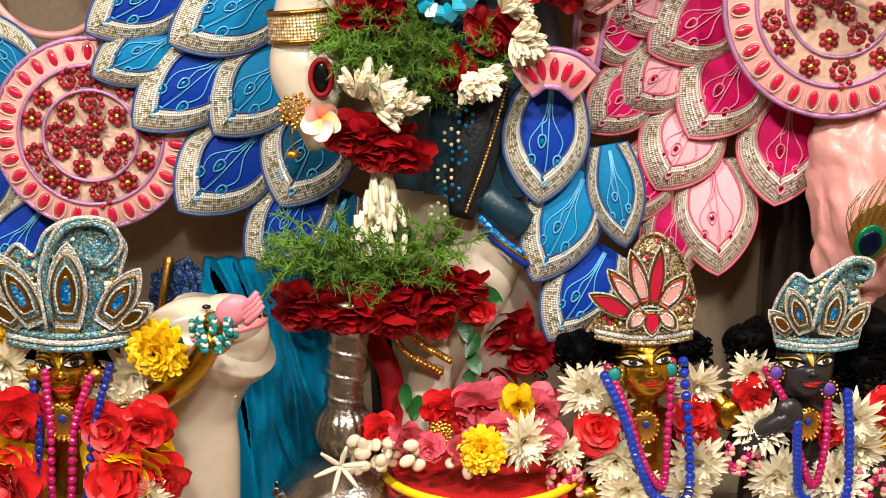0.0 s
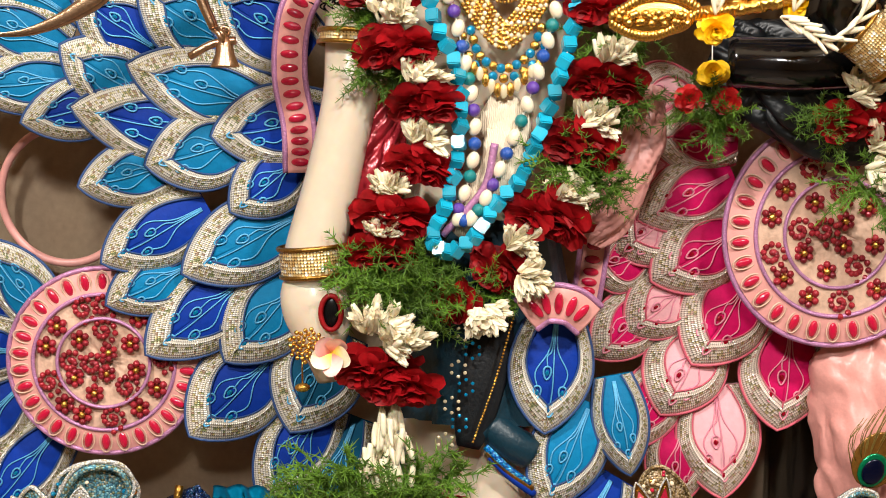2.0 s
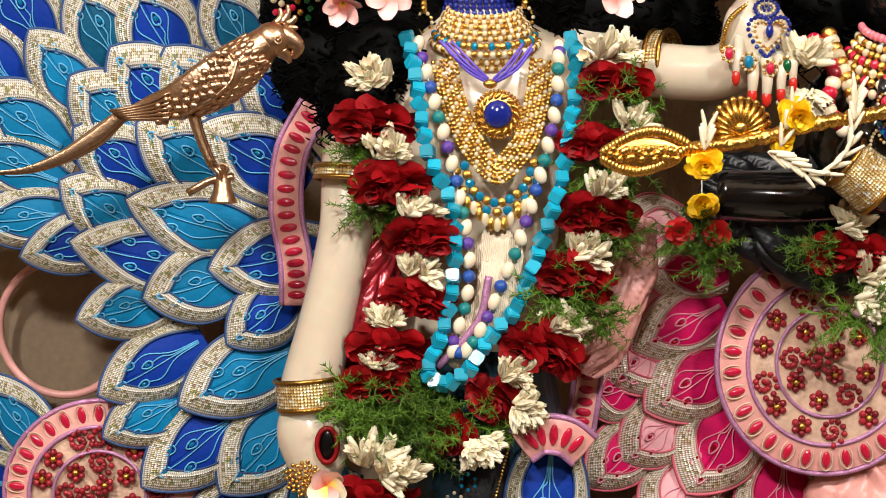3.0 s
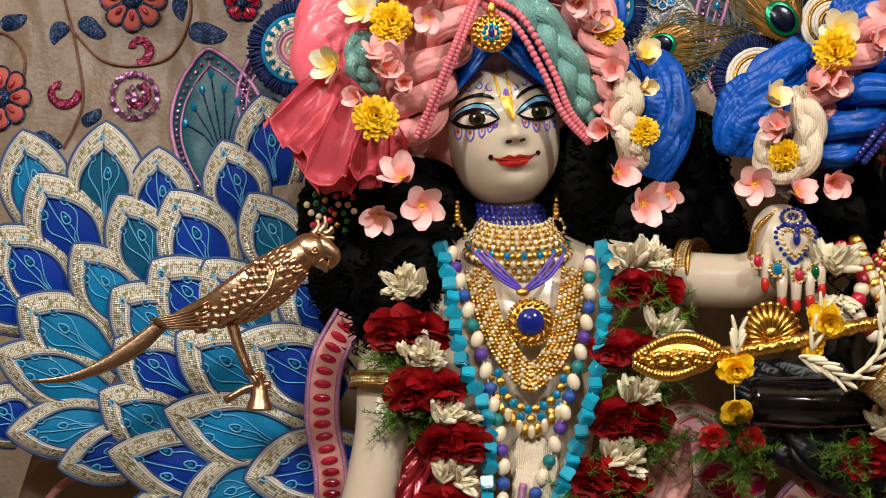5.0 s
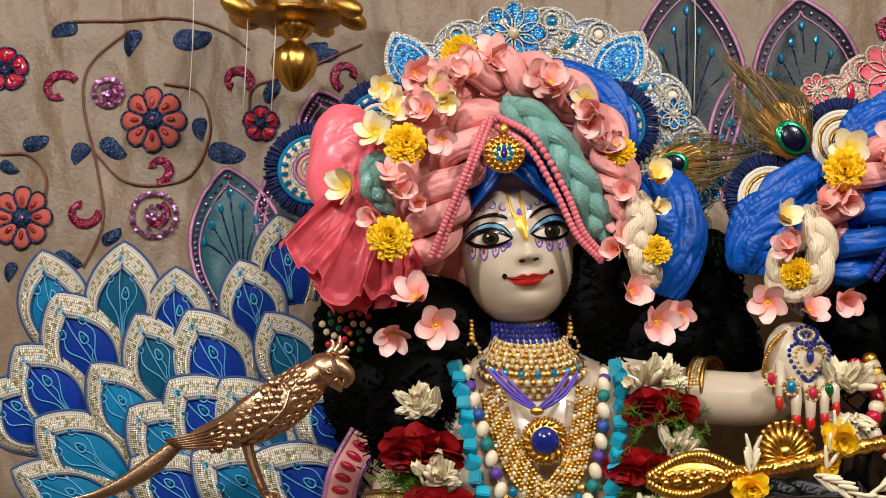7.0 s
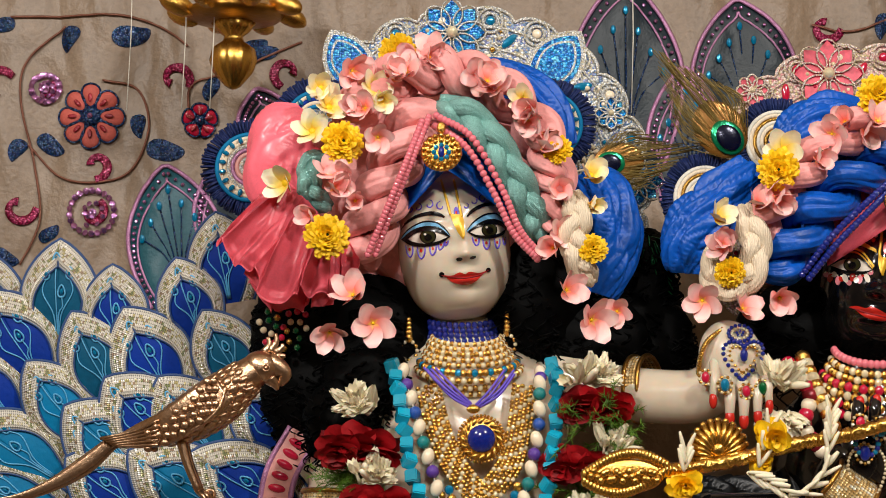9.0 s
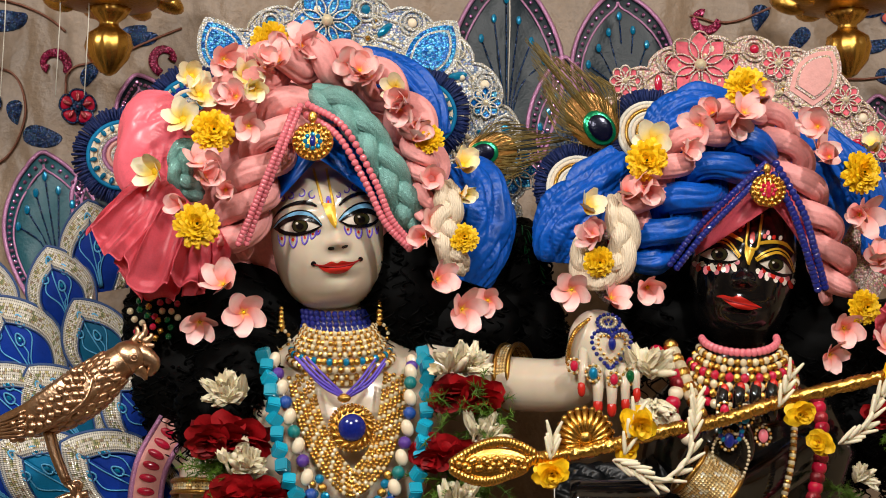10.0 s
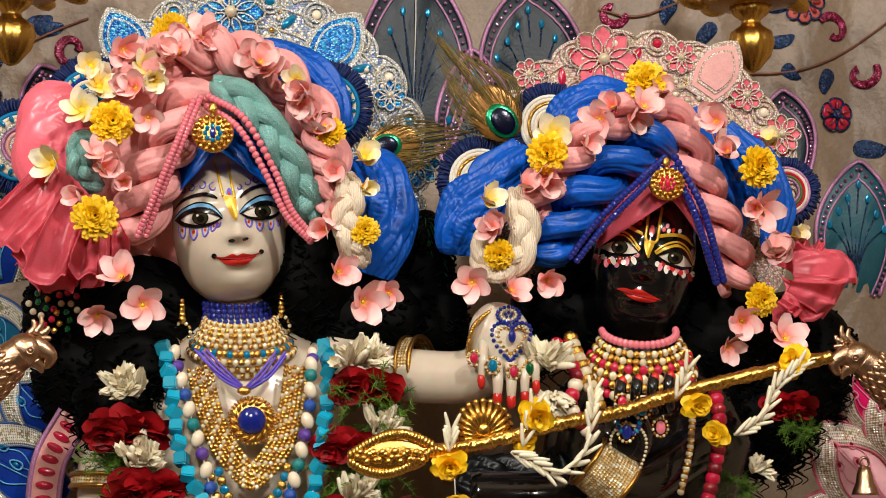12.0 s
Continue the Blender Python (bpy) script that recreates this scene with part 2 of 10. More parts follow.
M = {
    "marble": mat("white_marble", (210, 194, 172), 0.22, vary=0.06, bump=0.02, sss=0.25, coat=0.4, grain=60, stain=9),
    "black_marble": mat("black_marble", (14, 13, 14), 0.12, vary=0.3, bump=0.02, coat=0.6, grain=60),
    "hair": mat("black_hair", (3, 3, 3), 0.5, vary=0.4, bump=0.3, grain=900, spec=0.06),
    "blue": mat("royal_blue_satin", (0, 48, 144), 0.62, spec=0.2, vary=0.18, bump=0.4, grain=110, sheen=0.2, rand=0.15),
    "cyan": mat("cyan_satin", (0, 116, 164), 0.62, spec=0.2, vary=0.15, bump=0.4, grain=110, sheen=0.2, rand=0.12),
    "teal": mat("teal_satin", (2, 80, 112), 0.62, spec=0.2, vary=0.18, bump=0.4, grain=110, sheen=0.2, rand=0.15),
    "magenta": mat("magenta_satin", (206, 10, 92), 0.62, spec=0.2, vary=0.15, bump=0.4, grain=110, sheen=0.2, rand=0.1),
    "pale_pink": mat("pale_pink_satin", (240, 178, 184), 0.62, spec=0.2, vary=0.1, bump=0.4, grain=110, sheen=0.2),
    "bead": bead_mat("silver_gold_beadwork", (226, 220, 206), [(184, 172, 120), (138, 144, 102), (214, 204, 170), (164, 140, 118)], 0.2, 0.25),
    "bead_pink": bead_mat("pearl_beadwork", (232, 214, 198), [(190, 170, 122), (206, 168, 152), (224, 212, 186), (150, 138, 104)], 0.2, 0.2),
    "cord": mat("pale_cord", (196, 206, 214), 0.4, metal=0.3, bump=0.4, grain=900),
    "cord_blue": mat("light_blue_thread", (96, 178, 222), 0.4, metal=0.2, bump=0.3, grain=900),
    "cord_pink": mat("pink_thread", (238, 150, 170), 0.45, bump=0.3, grain=900),
    "piping": mat("navy_piping", (40, 70, 120), 0.5, bump=0.4, grain=900),
    "piping_pink": mat("rose_piping", (206, 92, 110), 0.5, bump=0.4, grain=900),
    "gem_blue": mat("aqua_crystal", (0, 140, 190), 0.05, metal=0.5, bump=0.0, coat=1.0, vary=0.5, grain=200),
    "gem_red": mat("ruby_crystal", (170, 8, 40), 0.06, metal=0.4, bump=0.0, coat=1.0, vary=0.5, grain=200),
    "gem_green": mat("emerald_crystal", (0, 92, 48), 0.06, metal=0.3, bump=0, coat=1.0),
    "gem_white": mat("clear_crystal", (238, 222, 184), 0.10, metal=0.35, bump=0, coat=1.0, vary=0.15),
    "gold": mat("polished_gold", (226, 178, 88), 0.26, metal=1.0, bump=0.25, grain=500, vary=0.2),
    "antique_gold": mat("antique_gold", (176, 132, 62), 0.3, metal=1.0, bump=0.5, grain=350, vary=0.4),
    "bronze": mat("rose_bronze", (192, 156, 124), 0.32, metal=1.0, bump=0.3, grain=260, vary=0.25),
    "silver": mat("embossed_silver", (164, 156, 148), 0.28, metal=1.0, bump=0.5, grain=220, vary=0.25),
    "gold_mesh": bead_mat("gold_rhinestone_mesh", (220, 186, 124), [(240, 224, 180), (190, 150, 90), (250, 244, 226)], 0.2, 0.5, rows=False),
    "silk_beige": mat("beige_crushed_silk", (142, 122, 102), 0.45, vary=0.2, bump=0.8, grain=120, sheen=0.3, wave=0.12, wave_scale=9),
    "turq": mat("turquoise_glass_bead", (24, 160, 190), 0.15, vary=0.15, bump=0.05, coat=0.8, rand=0.25),
    "pearl": mat("ivory_pearl", (240, 222, 192), 0.18, vary=0.06, bump=0.02, coat=0.8),
    "lapis": mat("lapis_stone", (18, 34, 120), 0.12, vary=0.35, bump=0.05, coat=0.9, grain=250),
    "purple_bead": mat("purple_stone_bead", (92, 58, 150), 0.3, vary=0.3, bump=0.3, grain=300),
    "blue_bead": mat("lapis_bead", (34, 78, 160), 0.3, vary=0.3, bump=0.3, grain=300),
    "teal_bead": mat("green_turquoise_bead", (20, 124, 124), 0.3, vary=0.3, bump=0.3, grain=300),
    "rose": mat("dark_red_rose", (150, 4, 14), 0.6, vary=0.35, bump=0.25, grain=160, spec=0.3, rand=0.2, stain=60),
    "red_rose": mat("bright_red_rose", (206, 22, 24), 0.5, vary=0.25, bump=0.25, grain=160, sheen=0.2, rand=0.12, stain=60),
    "jasmine": mat("ivory_jasmine", (240, 228, 198), 0.5, vary=0.1, bump=0.1, sss=0.1, rand=0.06),
    "green": mat("green_foliage", (90, 126, 34), 0.5, vary=0.4, bump=0.2, rand=0.35, stain=40),
    "leaf": mat("dark_green_leaf", (24, 84, 30), 0.35, vary=0.3, bump=0.3, grain=120),
    "yellow": mat("yellow_marigold", (248, 200, 6), 0.6, vary=0.2, bump=0.2, rand=0.1, stain=60),
    "plum_pink": petal_mat("pink_frangipani", [(0.0, (240, 180, 70)), (0.12, (236, 128, 112)), (0.4, (246, 178, 172)), (0.8, (250, 212, 206)), (1.0, (244, 176, 174))]),
    "plum_white": petal_mat("cream_frangipani", [(0.0, (244, 190, 20)), (0.3, (248, 220, 120)), (0.6, (246, 232, 196)), (1.0, (248, 240, 214))]),
    "pink_cloth": mat("pink_pleated_cotton", (238, 160, 156), 0.55, vary=0.14, bump=0.35, grain=200, sheen=0.3),
    "pink_satin": mat("coral_pink_satin", (248, 112, 128), 0.32, vary=0.1, bump=0.05, grain=400, sheen=0.2),
    "teal_braid": mat("sea_green_glitter_cloth", (124, 176, 168), 0.24, metal=0.3, vary=0.4, bump=0.9, grain=700, sheen=0.3),
    "blue_cloth": mat("bright_blue_silk", (0, 82, 180), 0.4, vary=0.25, bump=0.5, grain=160, spec=0.4, sheen=0.1),
    "blue_satin": mat("smooth_blue_satin", (0, 100, 206), 0.3, vary=0.1, bump=0.08, grain=200, spec=0.5),
    "white_cloth": mat("cream_pleated_cotton", (236, 218, 190), 0.6, vary=0.1, bump=0.6, grain=220, wave=0.5, wave_scale=120),
    "pink_bead": mat("coral_pink_bead", (226, 118, 130), 0.2, vary=0.1, bump=0.0, coat=0.7),
    "navy_fringe": mat("navy_fringe", (8, 34, 92), 0.55, vary=0.35, bump=0.8, grain=700),
    "dark_cloth": mat("dark_teal_silk", (6, 44, 58), 0.4, vary=0.25, bump=0.3, grain=200, sheen=0.2),
    "black_cloth": mat("black_silk", (16, 20, 24), 0.4, vary=0.25, bump=0.3, grain=200),
    "satin_teal": mat("peacock_blue_satin", (0, 148, 190), 0.28, vary=0.15, bump=0.1, grain=200, sheen=0.2),
    "champagne": mat("champagne_satin", (212, 176, 152), 0.34, vary=0.2, bump=0.6, grain=140, sheen=0.2),
    "blush": mat("blush_satin", (226, 160, 152), 0.35, vary=0.12, bump=0.25, grain=140, sheen=0.2),
    "lilac_trim": mat("lilac_sequin_trim", (184, 128, 168), 0.35, metal=0.3, bump=0.7, grain=420, vary=0.35),
    "burgundy": mat("burgundy_bead_rosette", (150, 36, 46), 0.22, metal=0.2, bump=0.3, grain=6, vary=0.5, rand=0.35, stain=2),
    "ruby": mat("ruby_cabochon", (190, 22, 58), 0.15, bump=0.05, coat=0.9, vary=0.25),
    "plaster": mat("cream_plaster_wall", (190, 170, 140), 0.8, vary=0.08, bump=0.2, grain=80),
    "stone": mat("polished_stone_floor", (120, 104, 90), 0.3, vary=0.15, bump=0.1, grain=50),
    "black_paint": mat("black_lacquer", (8, 8, 10), 0.25, vary=0.1, bump=0),
    "blue_paint": mat("pale_blue_paint", (112, 170, 206), 0.35, vary=0.08, bump=0),
    "violet_paint": mat("violet_paint", (98, 74, 190), 0.4, vary=0.15, bump=0),
    "lip_paint": mat("red_lip_paint", (196, 40, 30), 0.25, vary=0.1, bump=0),
    "eye_white": mat("eye_white_paint", (238, 226, 210), 0.2, vary=0.03, bump=0),
    "iris": mat("olive_iris_paint", (52, 50, 26), 0.2, vary=0.3, bump=0, grain=900),
    "gold_paint": mat("yellow_gold_paint", (214, 164, 40), 0.35, metal=0.3, vary=0.1, bump=0),
    "pink_paint": mat("rose_paint", (222, 130, 140), 0.4, vary=0.1, bump=0),
    "gilt_face": mat("burnished_brass", (206, 158, 52), 0.25, metal=1.0, bump=0.06, grain=80),
    "pink_silk": mat("pale_pink_silk", (226, 158, 148), 0.35, vary=0.1, bump=0.2, grain=200, sheen=0.2),
    "cobalt": mat("cobalt_glass_bead", (14, 56, 176), 0.1, metal=0.3, vary=0.2, bump=0, coat=1.0),
    "pink_petal": mat("coral_pink_rose", (222, 92, 108), 0.55, vary=0.3, bump=0.2, grain=160, rand=0.2, stain=60),
    "magenta_bead": mat("magenta_pearl_bead", (186, 20, 96), 0.16, metal=0.35, vary=0.1, bump=0, coat=1.0),
    "beige_cloth": mat("light_beige_silk", (178, 156, 130), 0.5, vary=0.14, bump=0.4, grain=90, stain=6),
    "string": mat("white_thread", (220, 214, 200), 0.6, bump=0.1),
}
M["halo_blue"] = beaded("silver_blue_beadwork", [(150, 158, 160), (206, 204, 196), (96, 124, 160), (180, 170, 140), (120, 128, 170), (224, 224, 220)], 300, 0.26, 0.1)
M["halo_pink"] = beaded("silver_pink_beadwork", [(214, 172, 160), (226, 206, 190), (206, 140, 140), (196, 176, 130), (228, 196, 186)], 300, 0.3, 0.08)
M["halo_trim"] = beaded("silver_bead_trim", [(214, 212, 206), (186, 190, 190), (200, 190, 160), (236, 234, 228)], 420, 0.22, 0.15)
M["halo_rose"] = beaded("rose_bead_trim", [(226, 206, 194), (212, 168, 158), (206, 190, 150), (236, 222, 212)], 420, 0.25, 0.12)
M["sky"] = beaded("sky_blue_sequin", [(0, 104, 190), (20, 140, 204), (0, 84, 160), (90, 180, 220)], 300, 0.22, 0.3)


# ---------------------------------------------------------------- mesh tools
STAND = {}


def hang(ob, parent, m, local=False):
    """Puts ob at the world pose m (or, local, at m within its parent) and under its parent."""
    ob.matrix_basis = m
    STAND[ob.name] = m
    if parent:
        ob.parent = parent
        if local:
            STAND[ob.name] = STAND[parent.name] @ m
        else:
            ob.matrix_parent_inverse = STAND[parent.name].inverted()


def part(name, bm, material, parent=None, label="", smooth=True, kind="", local=False):
    """Links a bmesh as one mesh object, under a thing or a part."""
    me = bpy.data.meshes.new(name)
    bm.normal_update()
    bm.to_mesh(me)
    bm.free()
    for m in (material if isinstance(material, (list, tuple)) else [material]):
        me.materials.append(M[m] if isinstance(m, str) else m)
    if smooth:
        me.polygons.foreach_set("use_smooth", [True] * len(me.polygons))
    ob = new(name, me)
    hang(ob, parent, Matrix(), local)
    return tagged(ob, label, kind=kind)


def place(name, mesh, m, parent=None, label="", local=False):
    """One more object on a shared mesh."""
    ob = new(name, mesh)
    hang(ob, parent, m, local)
    return tagged(ob, label)


def shared(name, bm, material, smooth=True):
    me = bpy.data.meshes.new(name)
    bm.normal_update()
    bm.to_mesh(me)
    bm.free()
    for m in (material if isinstance(material, (list, tuple)) else [material]):
        me.materials.append(M[m])
    if smooth:
        me.polygons.foreach_set("use_smooth", [True] * len(me.polygons))
    return me


def thing(name, label, category, group="", kind="", at=(0, 0, 0)):
    ob = new(name)
    hang(ob, None, Matrix.Translation(at))
    ob.empty_display_size = 0.02
    return tagged(ob, label, category, group, kind)


def ball(bm, c, r, seg=12, rings=8, m=None, mi=0):
    """An ellipsoid, poles along its local z."""
    r = r if isinstance(r, (tuple, list)) else (r, r, r)
    mm = Matrix.Translation(c) @ (m or Matrix()) @ Matrix.Diagonal((*r, 1))
    add, face = bm.verts.new, bm.faces.new
    north, south = add(mm @ Vector((0, 0, 1))), add(mm @ Vector((0, 0, -1)))
    rows = []
    for j in range(1, rings):
        a = math.pi * j / rings
        h, q = math.cos(a), math.sin(a)
        rows.append([add(mm @ Vector((q * math.cos(2 * math.pi * k / seg), q * math.sin(2 * math.pi * k / seg), h))) for k in range(seg)])
    for k in range(seg):
        face((north, rows[0][k], rows[0][(k + 1) % seg])).material_index = mi
        face((south, rows[-1][(k + 1) % seg], rows[-1][k])).material_index = mi
        for a, b in zip(rows, rows[1:]):
            face((a[k], b[k], b[(k + 1) % seg], a[(k + 1) % seg])).material_index = mi
    return [north, south] + [v for row in rows for v in row]


def smooth_path(pts, n):
    """n points on a Catmull-Rom curve through pts."""
    P = [Vector(p) for p in pts]
    P = [2 * P[0] - P[1]] + P + [2 * P[-1] - P[-2]]
    out = []
    for i in range(n):
        s = i / (n - 1) * (len(P) - 3)
        k = min(int(s), len(P) - 4)
        t = s - k
        a, b, c, d = P[k:k + 4]
        out.append(0.5 * (2 * b + (c - a) * t + (2 * a - 5 * b + 4 * c - d) * t * t + (3 * b - a - 3 * c + d) * t ** 3))
    return out


def tube(bm, path, radius, sides=8, mi=0, squash=1.0, up=(0, -1, 0), caps=True):
    """A tube along a path; radius is a number or a function of 0..1. squash flattens it along up."""
    n = len(path)
    rings = []
    upv = Vector(up)
    for i, p in enumerate(path):
        t = (path[min(i + 1, n - 1)] - path[max(i - 1, 0)])
        t = t.normalized() if t.length > 1e-9 else Vector((0, 0, 1))
        s = t.cross(upv)
        s = s.normalized() if s.length > 1e-4 else t.orthogonal().normalized()
        u = s.cross(t)
        r = radius(i / (n - 1)) if callable(radius) else radius
        rings.append([bm.verts.new(p + s * r * math.cos(a) + u * r * squash * math.sin(a))
                      for a in (2 * math.pi * k / sides for k in range(sides))])
    for a, b in zip(rings, rings[1:]):
        for k in range(sides):
            f = bm.faces.new((a[k], a[(k + 1) % sides], b[(k + 1) % sides], b[k]))
            f.material_index = mi
    if caps:
        for ring in (rings[0][::-1], rings[-1]):
            bm.faces.new(ring).material_index = mi
    return rings


def wrinkle(bm, amount, scale, seed=0):
    bm.normal_update()
    for v in bm.verts:
        v.co += v.normal * amount * noise.noise(v.co * scale + Vector((seed, seed * 2.3, 0)))


def slab(bm, x0, x1, y0, y1, z0, z1, bevel=0.0):
    g = bmesh.ops.create_cube(bm, size=1, matrix=pose((x0 + x1) / 2, (y0 + y1) / 2, (z0 + z1) / 2) @ Matrix.Diagonal((x1 - x0, y1 - y0, z1 - z0, 1)))
    if bevel:
        bmesh.ops.bevel(bm, geom=list({e for v in g["verts"] for e in v.link_edges}), offset=bevel, segments=2, affect="EDGES")


def facing(x, y, z, ang=0, tilt=0, turn=0, s=1.0):
    """Pose of a flat piece made in local XZ: turned in the upright plane by ang (degrees, clockwise from up), tipped by tilt."""
    return pose(x, y, z) @ pose(0, 0, 0, 0, ang, 0) @ pose(0, 0, 0, tilt, 0, turn) @ Matrix.Scale(s, 4)


# ---------------------------------------------------------------- the hall
def room():
    bm = bmesh.new(); slab(bm, -3.2, 3.2, -6.0, 0.95, -0.95, -0.8)
    tagged(part("floor", bm, "stone", smooth=False), "polished brown stone hall floor", "floor", kind="structure")
    bm = bmesh.new(); slab(bm, -3.2, 3.2, -6.0, 0.95, 3.3, 3.4)
    tagged(part("ceiling", bm, "plaster", smooth=False), "plain cream plaster ceiling", "ceiling", kind="structure")
    for name, q in (("wall_west", (-3.35, -3.2, -6.0, 0.95)), ("wall_east", (3.2, 3.35, -6.0, 0.95)),
                    ("wall_south", (-3.35, 3.35, -6.15, -6.0)), ("wall_north", (-3.35, 3.35, 0.95, 1.1))):
        bm = bmesh.new(); slab(bm, *q, -0.95, 3.4)
        tagged(part(name, bm, "plaster", smooth=False), "plain cream plaster wall", "wall", kind="structure")
    bm = bmesh.new(); slab(bm, -1.9, 1.9, -0.62, 0.8, -0.8, 0.02, 0.01)
    tagged(part("altar_platform", bm, "silk_beige", smooth=False), "cloth-covered altar platform under the figures", "platform", kind="structure")


room()
CURTAIN_Y = 0.62


def curtain_fold(x, z):
    return 0.006 * math.sin(x * 42 + 3 * math.sin(z * 2.2)) + 0.01 * noise.noise(Vector((x * 9, z * 2.0, 1))) + 0.012 * max(0.0, 0.35 - abs(noise.noise(Vector((x * 21 + 1.5 * math.sin(z * 7), z * 6, 4))))) + 0.006 * max(0.0, 0.3 - abs(noise.noise(Vector((x * 44 - z * 6, z * 15, 9)))))


def curtain():
    bm = bmesh.new()
    nx, nz = 460, 220
    grid = [[bm.verts.new((-1.7 + 3.4 * i / nx, CURTAIN_Y + curtain_fold(-1.7 + 3.4 * i / nx, 0.02 + 2.6 * k / nz), 0.02 + 2.6 * k / nz))
             for k in range(nz + 1)] for i in range(nx + 1)]
    for i in range(nx):
        for k in range(nz):
            bm.faces.new((grid[i][k], grid[i + 1][k], grid[i + 1][k + 1], grid[i][k + 1]))
    return tagged(part("backdrop", bm, "silk_beige"), "beige crushed-silk curtain with embroidered flowers and vines", "curtain", kind="structure")


backdrop = curtain()


# ---------------------------------------------------------------- petal panels
def petal_width(s):
    """Half width, 0..1, along the petal from base 0 to tip 1."""
    if s < 0.45:
        return 0.66 + 0.34 * math.sin(s / 0.45 * math.pi / 2)
    q = (s - 0.45) / 0.55
    return max(0.0, (1 - q ** 1.9)) ** 0.82


def petal_outline(w, length, inset, n=22):
    """Outline points (x, z) of a pointed petal, base at 0, tip at length, moved in by inset."""
    pts = []
    L2 = length - inset * 1.35
    for i in range(n + 1):
        s = i / n
        pts.append((max(0.0, petal_width(s) * w / 2 - inset * (1.0 if s < 0.96 else 0.6)), s * L2 if i < n else L2))
    left = [(-x, z) for x, z in pts]
    return left + [(x, z) for x, z in pts[-2::-1]] if pts[-1][0] < 1e-6 else left[:-1] + [(0, L2)] + pts[-2::-1]


def unit_ball(name, material, seg=10, rings=7):
    bm = bmesh.new()
    ball(bm, (0, 0, 0), 1, seg, rings)
    return shared(name, bm, material)


GEM = {False: unit_ball("crystal", "gem_blue", 8, 6), True: unit_ball("crystal", "gem_red", 8, 6)}


